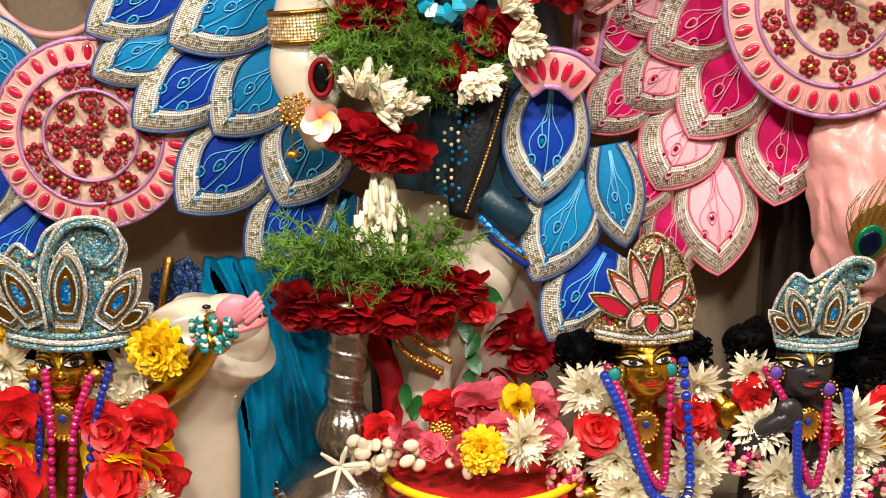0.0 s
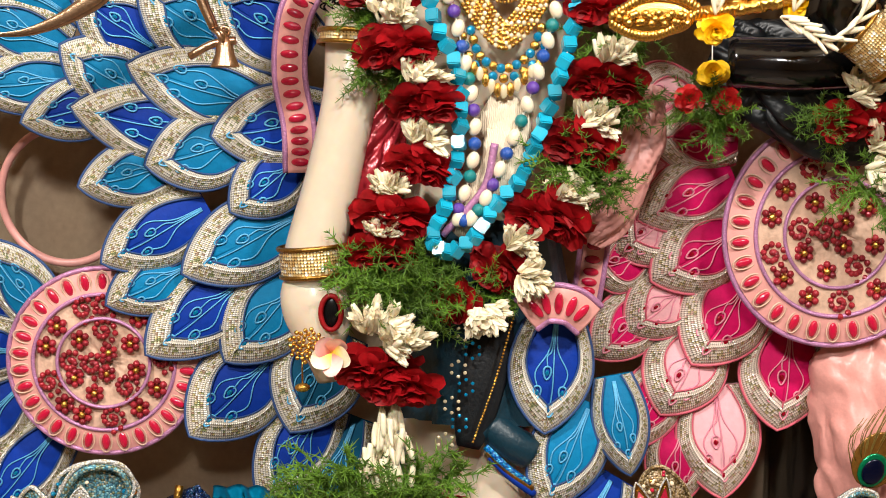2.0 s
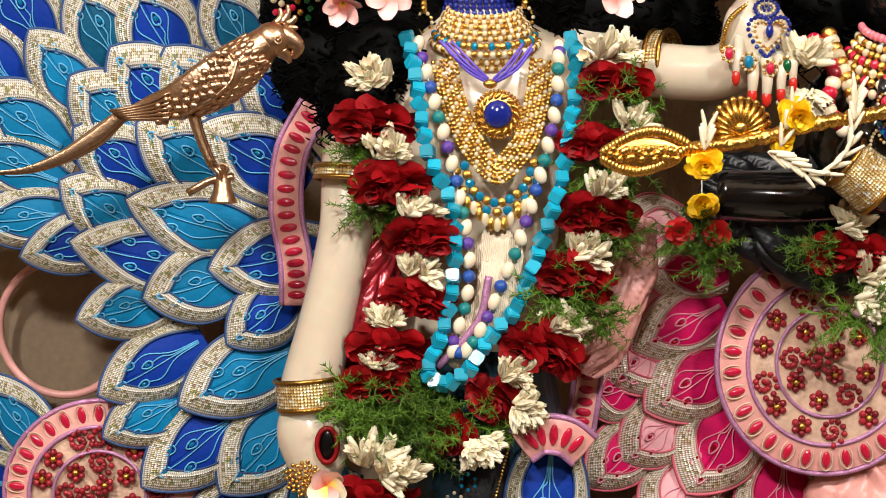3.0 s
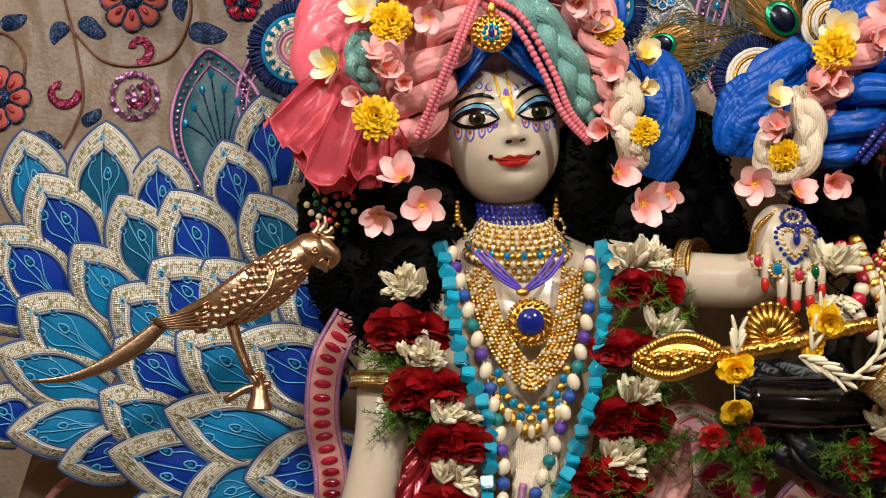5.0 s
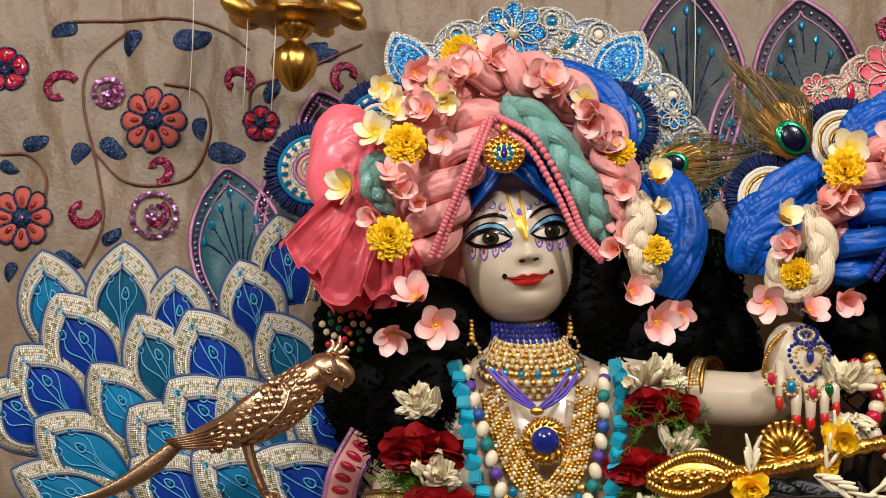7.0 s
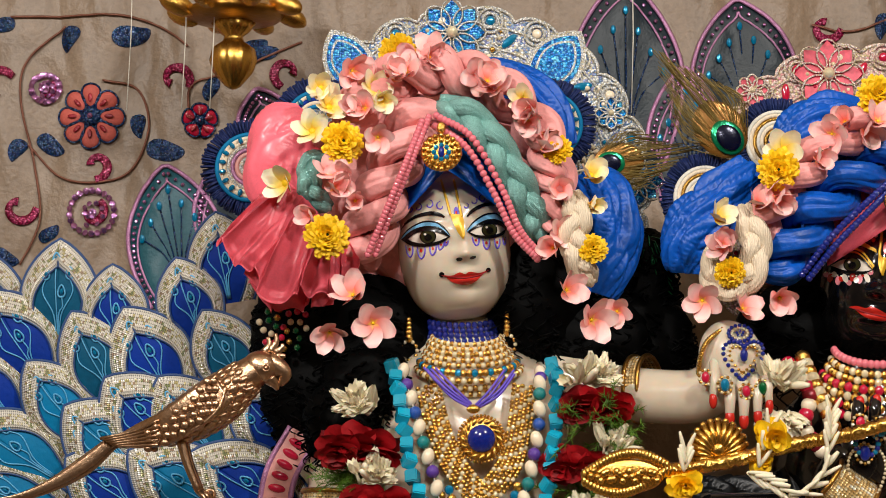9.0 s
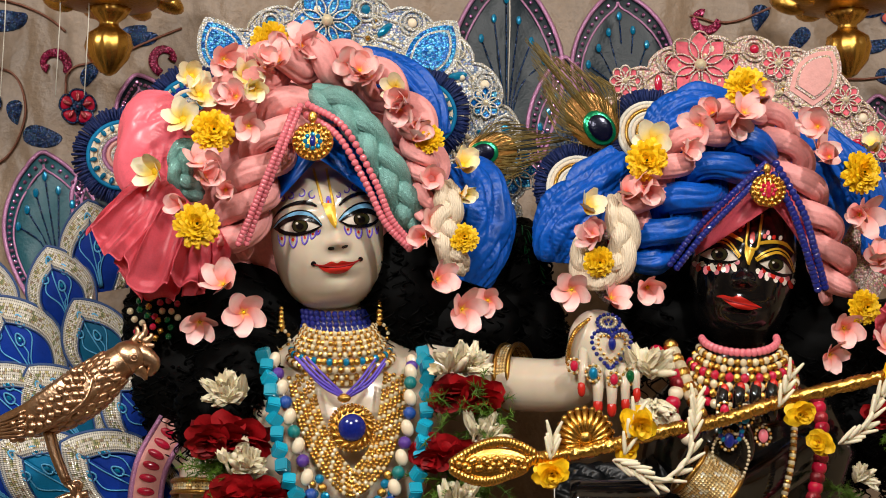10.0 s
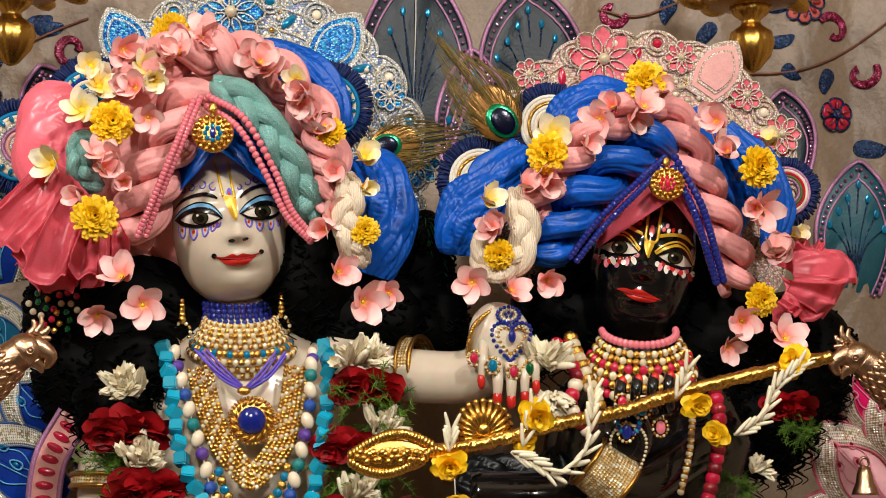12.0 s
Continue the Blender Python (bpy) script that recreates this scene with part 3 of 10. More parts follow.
def petal(parent, x0, z0, x1, z1, w, y, cloth, pink=False, tilt=0.0, flow=0.2):
    """One padded fabric petal with a beaded border, stitched stems and drop crystals; from base (x0, z0) to tip (x1, z1)."""
    length = math.hypot(x1 - x0, z1 - z0)
    ang = math.degrees(math.atan2(x1 - x0, z1 - z0))
    band = min(0.023, w * 0.185)
    m = pose(x0, y, z0) @ pose(0, 0, 0, 0, ang, 0) @ pose(0, 0, 0, tilt, 0, 0)
    lift = lambda x, z: -0.012 * (1 - (2 * x / w) ** 2) * math.sin(min(1, max(0, z / length)) * math.pi) - 0.004
    bm = bmesh.new()
    out = petal_outline(w, length, 0.0)
    rings = []
    for q in (1.0, 0.8, 0.6, 0.4, 0.2):
        ring = []
        for x, z in petal_outline(w, length, band * 0.7):
            zz = length * 0.45 + (z - length * 0.45) * q
            ring.append(bm.verts.new((x * q, lift(x * q, zz), zz)))
        rings.append(ring)
    for a, b in zip(rings, rings[1:]):
        for k in range(len(a) - 1):
            bm.faces.new((a[k], a[k + 1], b[k + 1], b[k]))
        bm.faces.new((a[-1], a[0], b[0], b[-1]))
    bm.faces.new(rings[-1])
    back = [bm.verts.new((x, 0.004, z)) for x, z in out]
    front = [bm.verts.new((x, -0.001, z)) for x, z in out]
    for k in range(len(out) - 1):
        bm.faces.new((back[k], back[k + 1], front[k + 1], front[k]))
    bm.faces.new(back[::-1])
    base = part("petal", bm, [cloth], None)
    hang(base, parent, m)
    # beaded border, five rows of beads with a gap between the third and fourth
    bm = bmesh.new()
    uvl = bm.loops.layers.uv.new()
    levels = [i / 10 for i in range(11)]
    outs = [petal_outline(w, length, band * q) for q in levels]
    prof = [0.0, 0.003, 0.0055, 0.0065, 0.0065, 0.006, 0.005, 0.0062, 0.0062, 0.004, 0.001]
    npt = len(outs[0])
    cols = [[bm.verts.new((o[k][0], lift(*o[k]) * min(1, q * 1.4) - prof[j] * 0.8 - 0.0005, o[k][1])) for k in range(npt)]
            for j, (q, o) in enumerate(zip(levels, outs))]
    run = [0.0]
    for k in range(1, npt):
        run.append(run[-1] + math.dist(outs[5][k], outs[5][k - 1]))
    bs = band / 8
    for j in range(10):
        for k in range(npt - 1):
            try:
                f = bm.faces.new((cols[j][k], cols[j][k + 1], cols[j + 1][k + 1], cols[j + 1][k]))
            except ValueError:
                continue
            for lp, (u, v) in zip(f.loops, ((run[k], levels[j]), (run[k + 1], levels[j]), (run[k + 1], levels[j + 1]), (run[k], levels[j + 1]))):
                lp[uvl].uv = (u / bs, v * 8)
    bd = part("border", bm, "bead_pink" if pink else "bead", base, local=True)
    bm = bmesh.new()
    tube(bm, [Vector((x, -0.001, z)) for x, z in out], 0.0022, 6)
    tube(bm, [Vector((x, lift(x, z) - 0.003, z)) for x, z in petal_outline(w, length, band * 1.02)], 0.0013, 5)
    part("piping", bm, "piping_pink" if pink else "piping", base, local=True)
    # stems with drops
    bm = bmesh.new()
    rnd = random.Random(int((x1 * 7 + z1 * 13) * 1000))
    for side, reach in ((-1, 0.60), (1, 0.62), (-0.15, 0.74), (0.35, 0.46)):
        tipx, tipz = side * w * 0.15, length * (reach + rnd.uniform(-0.03, 0.03))
        path = smooth_path([(side * w * 0.02, 0, length * 0.05), (side * w * 0.05, 0, length * 0.28),
                            (side * w * 0.19, 0, tipz * 0.78), (tipx, 0, tipz)], 14)
        for p in path:
            p.y = lift(p.x, p.z) - 0.0012
        tube(bm, path, 0.0010, 5)
        r = w * 0.058
        c = Vector((tipx, lift(tipx, tipz) - 0.002, tipz + r))
        loop = [c + Vector((r * math.sin(a) * (0.5 + 0.5 * math.cos(a / 2) ** 2), 0, r * 1.35 * -math.cos(a))) for a in (2 * math.pi * k / 14 for k in range(15))]
        tube(bm, loop, 0.0013, 5, caps=False)
        place("crystal", GEM[pink], Matrix.Translation(c) @ Matrix.Diagonal((r * 0.45, 0.002, r * 0.62, 1)), base, local=True)
    part("embroidery", bm, "cord_pink" if pink else "cord_blue", base, local=True)
    return base


def panel(name, label, centre, y0, rows, pink=False, step=0.13, group="petal panels"):
    """A fan of overlapping petals; those nearer the centre lie in front."""
    top = thing(name, label, "decoration", group, at=(centre[0], y0, centre[1]))
    for x0, z0, x1, z1, w, c in rows:
        d = math.dist((x1, z1), centre)
        y = y0 + step * d
        petal(top, x0, z0, x1, z1, w, y, {"b": "blue", "c": "cyan", "t": "teal", "m": "magenta", "l": "pale_pink"}[c], pink, tilt=5)
    return top


panel("petal_fan", "fan of blue and turquoise satin petals edged with silver beads", (-0.226, 1.022), 0.06, [
    (-0.617, 1.308, -0.649, 1.446, 0.1037, "c"),
    (-0.529, 1.308, -0.527, 1.457, 0.1116, "t"),
    (-0.445, 1.299, -0.451, 1.419, 0.0957, "b"),
    (-0.285, 1.364, -0.306, 1.494, 0.1037, "b"),
    (-0.325, 1.315, -0.361, 1.428, 0.0957, "b"),
    (-0.548, 1.251, -0.629, 1.384, 0.1196, "b"),
    (-0.444, 1.227, -0.507, 1.352, 0.1037, "t"),
    (-0.364, 1.227, -0.433, 1.357, 0.1196, "b"),
    (-0.260, 1.243, -0.321, 1.352, 0.0957, "t"),
    (-0.588, 1.196, -0.682, 1.308, 0.1116, "b"),
    (-0.484, 1.172, -0.569, 1.282, 0.0957, "c"),
    (-0.523, 1.116, -0.648, 1.204, 0.1116, "c"),
    (-0.356, 1.156, -0.456, 1.258, 0.1196, "b"),
    (-0.411, 1.132, -0.512, 1.219, 0.1116, "c"),
] + [
    (-0.300, 1.148, -0.380, 1.259, 0.1116, "t"),
    (-0.180, 1.148, -0.276, 1.251, 0.1037, "b"),
    (-0.628, 1.180, -0.725, 1.252, 0.1116, "b"),
    (-0.522, 1.068, -0.679, 1.132, 0.0957, "c"),
    (-0.395, 1.068, -0.507, 1.148, 0.1037, "b"),
    (-0.283, 1.068, -0.419, 1.156, 0.1196, "c"),
    (-0.188, 1.068, -0.332, 1.154, 0.1196, "b"),
    (-0.634, 1.020, -0.706, 1.068, 0.0957, "b"),
    (-0.506, 1.028, -0.661, 1.016, 0.0877, "c"),
    (-0.402, 0.997, -0.527, 1.076, 0.1037, "c"),
    (-0.235, 0.989, -0.435, 1.051, 0.1116, "c"),
    (-0.442, 1.005, -0.585, 0.969, 0.0877, "b"),
    (-0.298, 0.949, -0.514, 0.993, 0.1116, "b"),
    (-0.164, 0.981, -0.322, 0.956, 0.1116, "b"),
])
panel("petal_fan", "cascade of blue and turquoise satin petals with beaded edges", (-0.175, 0.999), 0.05, [
    (-0.371, 0.915, -0.507, 0.883, 0.0905, "c"),
    (-0.269, 0.951, -0.413, 0.915, 0.1102, "c"),
    (-0.199, 0.927, -0.297, 0.852, 0.0945, "b"),
    (-0.332, 0.856, -0.478, 0.777, 0.1023, "b"),
    (-0.199, 0.849, -0.366, 0.765, 0.1181, "c"),
    (-0.348, 0.777, -0.474, 0.717, 0.0905, "c"),
    (-0.270, 0.761, -0.420, 0.647, 0.1181, "b"),
    (-0.199, 0.758, -0.310, 0.639, 0.1181, "c"),
    (-0.239, 0.646, -0.363, 0.527, 0.1299, "b"),
    (-0.152, 0.679, -0.220, 0.535, 0.1299, "t"),
    (-0.168, 0.574, -0.264, 0.427, 0.1102, "b"),
    (-0.128, 0.550, -0.192, 0.383, 0.0866, "t"),
])
panel("petal_fan", "royal blue beaded satin petals behind an embroidered roundel", (-0.447, 0.619), 0.13, [
    (-0.557, 0.524, -0.679, 0.380, 0.1072, "b"),
    (-0.613, 0.583, -0.725, 0.471, 0.1072, "b"),
    (-0.593, 0.693, -0.704, 0.783, 0.1072, "b"),
    (-0.612, 0.634, -0.734, 0.649, 0.0990, "b"),
    (-0.561, 0.668, -0.655, 0.800, 0.0907, "c"),
])
panel("petal_skirt", "blue satin petals with beaded borders at the skirt's edge", (0.146, 0.789), -0.085, [
    (0.140, 0.737, 0.126, 0.582, 0.1098, "b"),
    (0.188, 0.618, 0.123, 0.474, 0.1025, "c"),
    (0.216, 0.656, 0.242, 0.523, 0.0732, "c"),
    (0.222, 0.516, 0.146, 0.389, 0.0988, "b"),
])
panel("petal_fan", "magenta and pale pink satin petals with pearl-beaded borders", (0.492, 0.867), 0.06, [
    (0.481, 0.693, 0.465, 0.545, 0.1282, "m"),
    (0.380, 0.604, 0.395, 0.440, 0.1204, "l"),
    (0.335, 0.555, 0.325, 0.422, 0.0932, "m"),
    (0.419, 0.763, 0.340, 0.641, 0.1282, "m"),
    (0.361, 0.683, 0.300, 0.565, 0.1204, "l"),
    (0.317, 0.627, 0.249, 0.511, 0.0932, "m"),
    (0.400, 0.832, 0.279, 0.759, 0.1165, "m"),
    (0.335, 0.754, 0.248, 0.684, 0.0971, "l"),
    (0.289, 0.730, 0.204, 0.646, 0.0932, "m"),
    (0.389, 0.909, 0.258, 0.844, 0.1010, "m"),
    (0.308, 0.854, 0.229, 0.795, 0.1088, "l"),
    (0.272, 0.792, 0.189, 0.775, 0.0932, "m"),
    (0.395, 0.955, 0.265, 0.961, 0.1010, "m"),
    (0.312, 0.923, 0.218, 0.907, 0.1010, "l"),
    (0.332, 1.007, 0.226, 1.013, 0.1010, "l"),
], pink=True)
panel("petal_fan", "pale pink beaded petals beside the dark statue", (1.046, 1.195), 0.06, [
    (0.977, 1.034, 0.864, 1.156, 0.1160, "l"),
    (0.990, 1.146, 0.894, 1.244, 0.0928, "m"),
    (1.022, 1.113, 0.942, 1.195, 0.1005, "l"),
    (0.966, 0.971, 0.853, 1.052, 0.1005, "m"),
], pink=True)


# ---------------------------------------------------------------- the two statues
PX = 0.000742
SKIN, DARK, LID, VIO, LIP, WHITE, IRIS, GOLD, PINK, HENNA = range(10)


class Face:
    """A carved and painted head. Paint is laid out in fine units of the face's own plane, x to the side and y down, round (ox, oy)."""

    def __init__(self, bm, at, yaw, tilt, roll, origin, unit, half, nose, far):
        self.bm, self.origin, self.unit, self.half, self.nose, self.far, self.roll = bm, origin, unit, half, nose, far, radians(roll)
        self.m = pose(*at) @ pose(0, 0, 0, 0, 0, yaw) @ pose(0, 0, 0, tilt, 0, 0) @ pose(0, 0, 0, 0, roll, 0)

    def depth(self, dx, dz):
        hw, hh = self.half
        q = 1 - abs(dx / hw) ** 2.4 - abs(dz / hh) ** 2.4
        y = 0.086 * max(q, 0.0) ** 0.46
        u = dx - self.nose
        g = lambda a, b, c, d: math.exp(-((u - a) / b) ** 2 - ((dz - c) / d) ** 2)
        ridge = math.exp(-(u / 0.0075) ** 2) * max(0.0, 1 - abs(dz - 0.012) / 0.034) ** 0.8
        y += 0.007 * ridge + 0.013 * g(0, 0.0095, -0.010, 0.0085) + 0.005 * (g(-0.0105, 0.006, -0.013, 0.006) + g(0.0105, 0.006, -0.013, 0.006))
        y += 0.004 * g(0, 0.020, -0.037, 0.006) + 0.0045 * g(0, 0.015, -0.046, 0.006) - 0.003 * g(0, 0.022, -0.0415, 0.0028) - 0.003 * g(0, 0.02, -0.057, 0.006)
        y += 0.005 * g(0, 0.020, -0.076, 0.014) + 0.003 * (g(-0.040, 0.018, -0.030, 0.02) + g(0.036, 0.018, -0.030, 0.02))
        for ex in (-0.044, 0.036):
            y += 0.0035 * g(ex, 0.022, 0.020, 0.010) - 0.003 * g(ex, 0.026, 0.004, 0.006) - 0.003 * g(ex * 0.95, 0.026, 0.036, 0.006)
        return y

    def local(self, x, y):
        """Plane units to side and height on the head, allowing for the nearer parts' larger look."""
        a, b = (x - self.origin[0]) * self.unit, (self.origin[1] - y) * self.unit
        c, s = math.cos(self.roll), math.sin(self.roll)
        dx, dz = a * c - b * s, a * s + b * c
        for _ in range(2):
            k = 1 - self.depth(dx, dz) / self.far
            dx, dz = (a * c - b * s) * k, (a * s + b * c) * k
        return dx, dz

    def on(self, x, y, lift):
        dx, dz = self.local(x, y)
        return self.m @ Vector((dx, -self.depth(dx, dz) - lift, dz))

    def skull(self):
        hw, hh = self.half
        for v in ball(self.bm, (0, 0, 0), 1, 112, 96):
            x, y, z = v.co
            r, rs = math.hypot(x, z), (abs(x) ** 2.4 + abs(z) ** 2.4) ** (1 / 2.4)
            k = r / rs if rs > 1e-6 else 1
            dx, dz = x * k * hw, z * k * hh
            v.co = self.m @ Vector((dx, -self.depth(dx, dz) if y < 0 else y * 0.09, dz))

    def band(self, upper, lower, mi, lift, n=26, rows=4):
        """Paint between two lines."""
        a = smooth_path([(x, y, 0) for x, y in upper], n)
        b = smooth_path([(x, y, 0) for x, y in lower], n)
        g = [[self.bm.verts.new(self.on(p.x + (q.x - p.x) * k / rows, p.y + (q.y - p.y) * k / rows, lift)) for k in range(rows + 1)] for p, q in zip(a, b)]
        for c, d in zip(g, g[1:]):
            for k in range(rows):
                self.bm.faces.new((c[k], c[k + 1], d[k + 1], d[k])).material_index = mi

    def line(self, pts, w, mi, lift=0.001, taper=(0.3, 0.3), n=26):
        path = [self.on(p.x, p.y, lift) for p in smooth_path([(x, y, 0) for x, y in pts], n)]
        tube(self.bm, path, lambda s: self.unit * w * 0.5 * min(1, taper[0] + 3 * s, taper[1] + 3 * (1 - s)), 6, mi, squash=0.3)

    def spot(self, x, y, a, b, mi, lift, turn=0.0, drop=0.0):
        c, s = math.cos(radians(turn)), math.sin(radians(turn))
        ring = []
        for k in range(18):
            t = 2 * math.pi * k / 18
            u, w = a * math.cos(t) * (1 - drop * math.sin(t)), b * math.sin(t)
            ring.append((x + u * c - w * s, y + u * s + w * c))
        mid = self.bm.verts.new(self.on(x, y, lift))
        vs = [self.bm.verts.new(self.on(px, py, lift)) for px, py in ring]
        for k in range(18):
            self.bm.faces.new((mid, vs[k], vs[k - 1])).material_index = mi

    def eye(self, white_up, white_lo, lid_up, lash_up, lower, iris, r, lid):
        self.band(lid_up, lash_up, lid, 0.0010)
        self.line(lid_up, 3.0, DARK, 0.0012)
        self.band(lash_up, white_up, DARK, 0.0026)
        self.band(white_up, white_lo, WHITE, 0.0011)
        self.band(white_lo, lower, DARK, 0.0026)
        x, y = iris
        self.spot(x, y, r, r * 0.86, DARK, 0.0015)
        self.spot(x, y, r * 0.88, r * 0.74, IRIS, 0.0018)
        self.spot(x, y + 1, r * 0.45, r * 0.42, DARK, 0.0021)
        # Catchlight on the iris, painted as a small white dot.
        self.spot(x - r * 0.35, y - r * 0.3, r * 0.16, r * 0.14, WHITE, 0.0024)
        self.line(lash_up, 3.4, DARK, 0.0028, (0.2, 0.2))
        self.line(lower, 3.2, DARK, 0.0016, (0.3, 0.3))

    def curl(self, x, y, r, mi, flip=1, w=2.4):
        self.line([(x + flip * r * (1 - j / 11) * math.sin(j * 0.62), y - r * (1 - j / 11) * math.cos(j * 0.62)) for j in range(9)], w, mi, 0.0007)

    def drop(self, x, y, w, h, lean, mi, dot):
        self.line([(x - w, y - h * 0.5), (x - w * 0.7 + lean * 0.6, y + h * 0.2), (x + lean, y + h * 0.5), (x + w * 0.8 + lean * 0.6, y + h * 0.15), (x + w, y - h * 0.5)], 3.0, mi, 0.0007, (0.6, 0.6))
        self.spot(x + lean * 0.3, y - h * 0.12, w * 0.35, h * 0.16, dot, 0.0008)


def paint_face(f, lid, brow, mark):
    """Eyes, brows, forehead mark and lips; mark is the tint of the fine scrollwork, if there is any."""
    f.eye([(608, 417), (622, 407), (642, 403), (662, 406), (679, 413)], [(608, 417), (618, 422), (637, 425), (660, 421), (679, 413)],
          [(596, 417), (610, 400), (635, 387), (657, 388), (672, 398), (682, 411)], [(598, 418), (614, 404), (637, 396), (658, 397), (671, 404), (682, 413)],
          [(598, 418), (615, 427), (640, 429), (664, 423), (682, 413)], (643, 413), 14.5, lid)
    f.eye([(717, 405), (732, 396), (752, 391), (770, 393), (781, 400)], [(717, 405), (730, 410), (752, 411), (770, 407), (781, 400)],
          [(711, 402), (724, 387), (745, 374), (765, 373), (778, 386), (783, 399)], [(712, 405), (729, 393), (750, 384), (768, 385), (779, 393), (783, 400)],
          [(711, 404), (730, 413), (754, 415), (775, 409), (783, 400)], (752, 401), 14.5, lid)
    f.band([(594, 404), (606, 386), (624, 374), (648, 368), (664, 371), (673, 377)], [(594, 405), (608, 389), (626, 379), (648, 375), (664, 377), (672, 380)], brow, 0.0012)
    f.band([(711, 377), (719, 366), (736, 356), (758, 353), (776, 361), (787, 378)], [(714, 378), (722, 371), (738, 362), (758, 358), (775, 365), (787, 379)], brow, 0.0012)
    for pts in ([(667, 312), (674, 338), (683, 375)], [(690, 312), (695, 340), (703, 378)]):
        f.line(pts, 4.4, GOLD, 0.0010, (1, 1))
    f.band([(681, 372), (686, 384), (690, 394), (697, 408), (704, 417)], [(704, 374), (706, 384), (707, 396), (708, 408), (706, 417)], GOLD, 0.0014)
    if mark:
        f.spot(693, 370, 4.5, 10, mark, 0.0010)
        f.spot(693, 371, 1.8, 4, LIP, 0.0013)
        for x, y, w, h, lean in ((611, 438, 6, 21, 2), (631, 440, 7, 23, 1), (652, 436, 6, 19, -1), (667, 429, 5, 14, -3), (676, 424, 3, 9, -2), (727, 421, 6, 15, 2), (746, 426, 6, 18, 1), (766, 425, 5, 17, 0), (779, 420, 3, 14, 0)):
            f.drop(x, y, w, h, lean, mark, LIP)
        for x, y, r, k in ((612, 366, 6, 1), (626, 361, 8, 1), (645, 356, 9, 1), (666, 359, 9, -1), (710, 359, 6, 1), (724, 350, 8, 1), (741, 346, 8, -1), (757, 344, 7, 1), (770, 347, 6, 1)):
            f.curl(x, y, r, mark, k)
    f.spot(698, 453, 6, 3.2, DARK, 0.0006, -4)
    f.spot(722, 450, 6, 2.6, DARK, 0.0006, -16)
    f.band([(668, 480), (684, 482), (699, 476), (708, 479), (717, 475), (734, 477), (749, 472)], [(668, 483), (688, 487), (701, 486), (709, 487), (718, 485), (734, 482), (749, 474)], LIP, 0.0012)
    f.band([(676, 485), (690, 487), (708, 487), (724, 485), (740, 479)], [(676, 486), (688, 494), (706, 498), (723, 495), (740, 480)], LIP, 0.0020)
    f.line([(667, 481), (684, 484), (700, 485), (709, 486), (720, 484), (736, 480), (750, 472)], 2.6, HENNA, 0.0026)
    f.spot(667, 480, 4.6, 4.6, DARK, 0.0016)
    f.spot(750, 472, 4.2, 4.2, DARK, 0.0016)


def white_face(bm, at):
    f = Face(bm, at, 0.7, 6.9, -6, (692, 430), 0.000777, (0.0765, 0.1030), 0.0122, 2.26)
    f.skull()
    paint_face(f, LID, DARK, VIO)


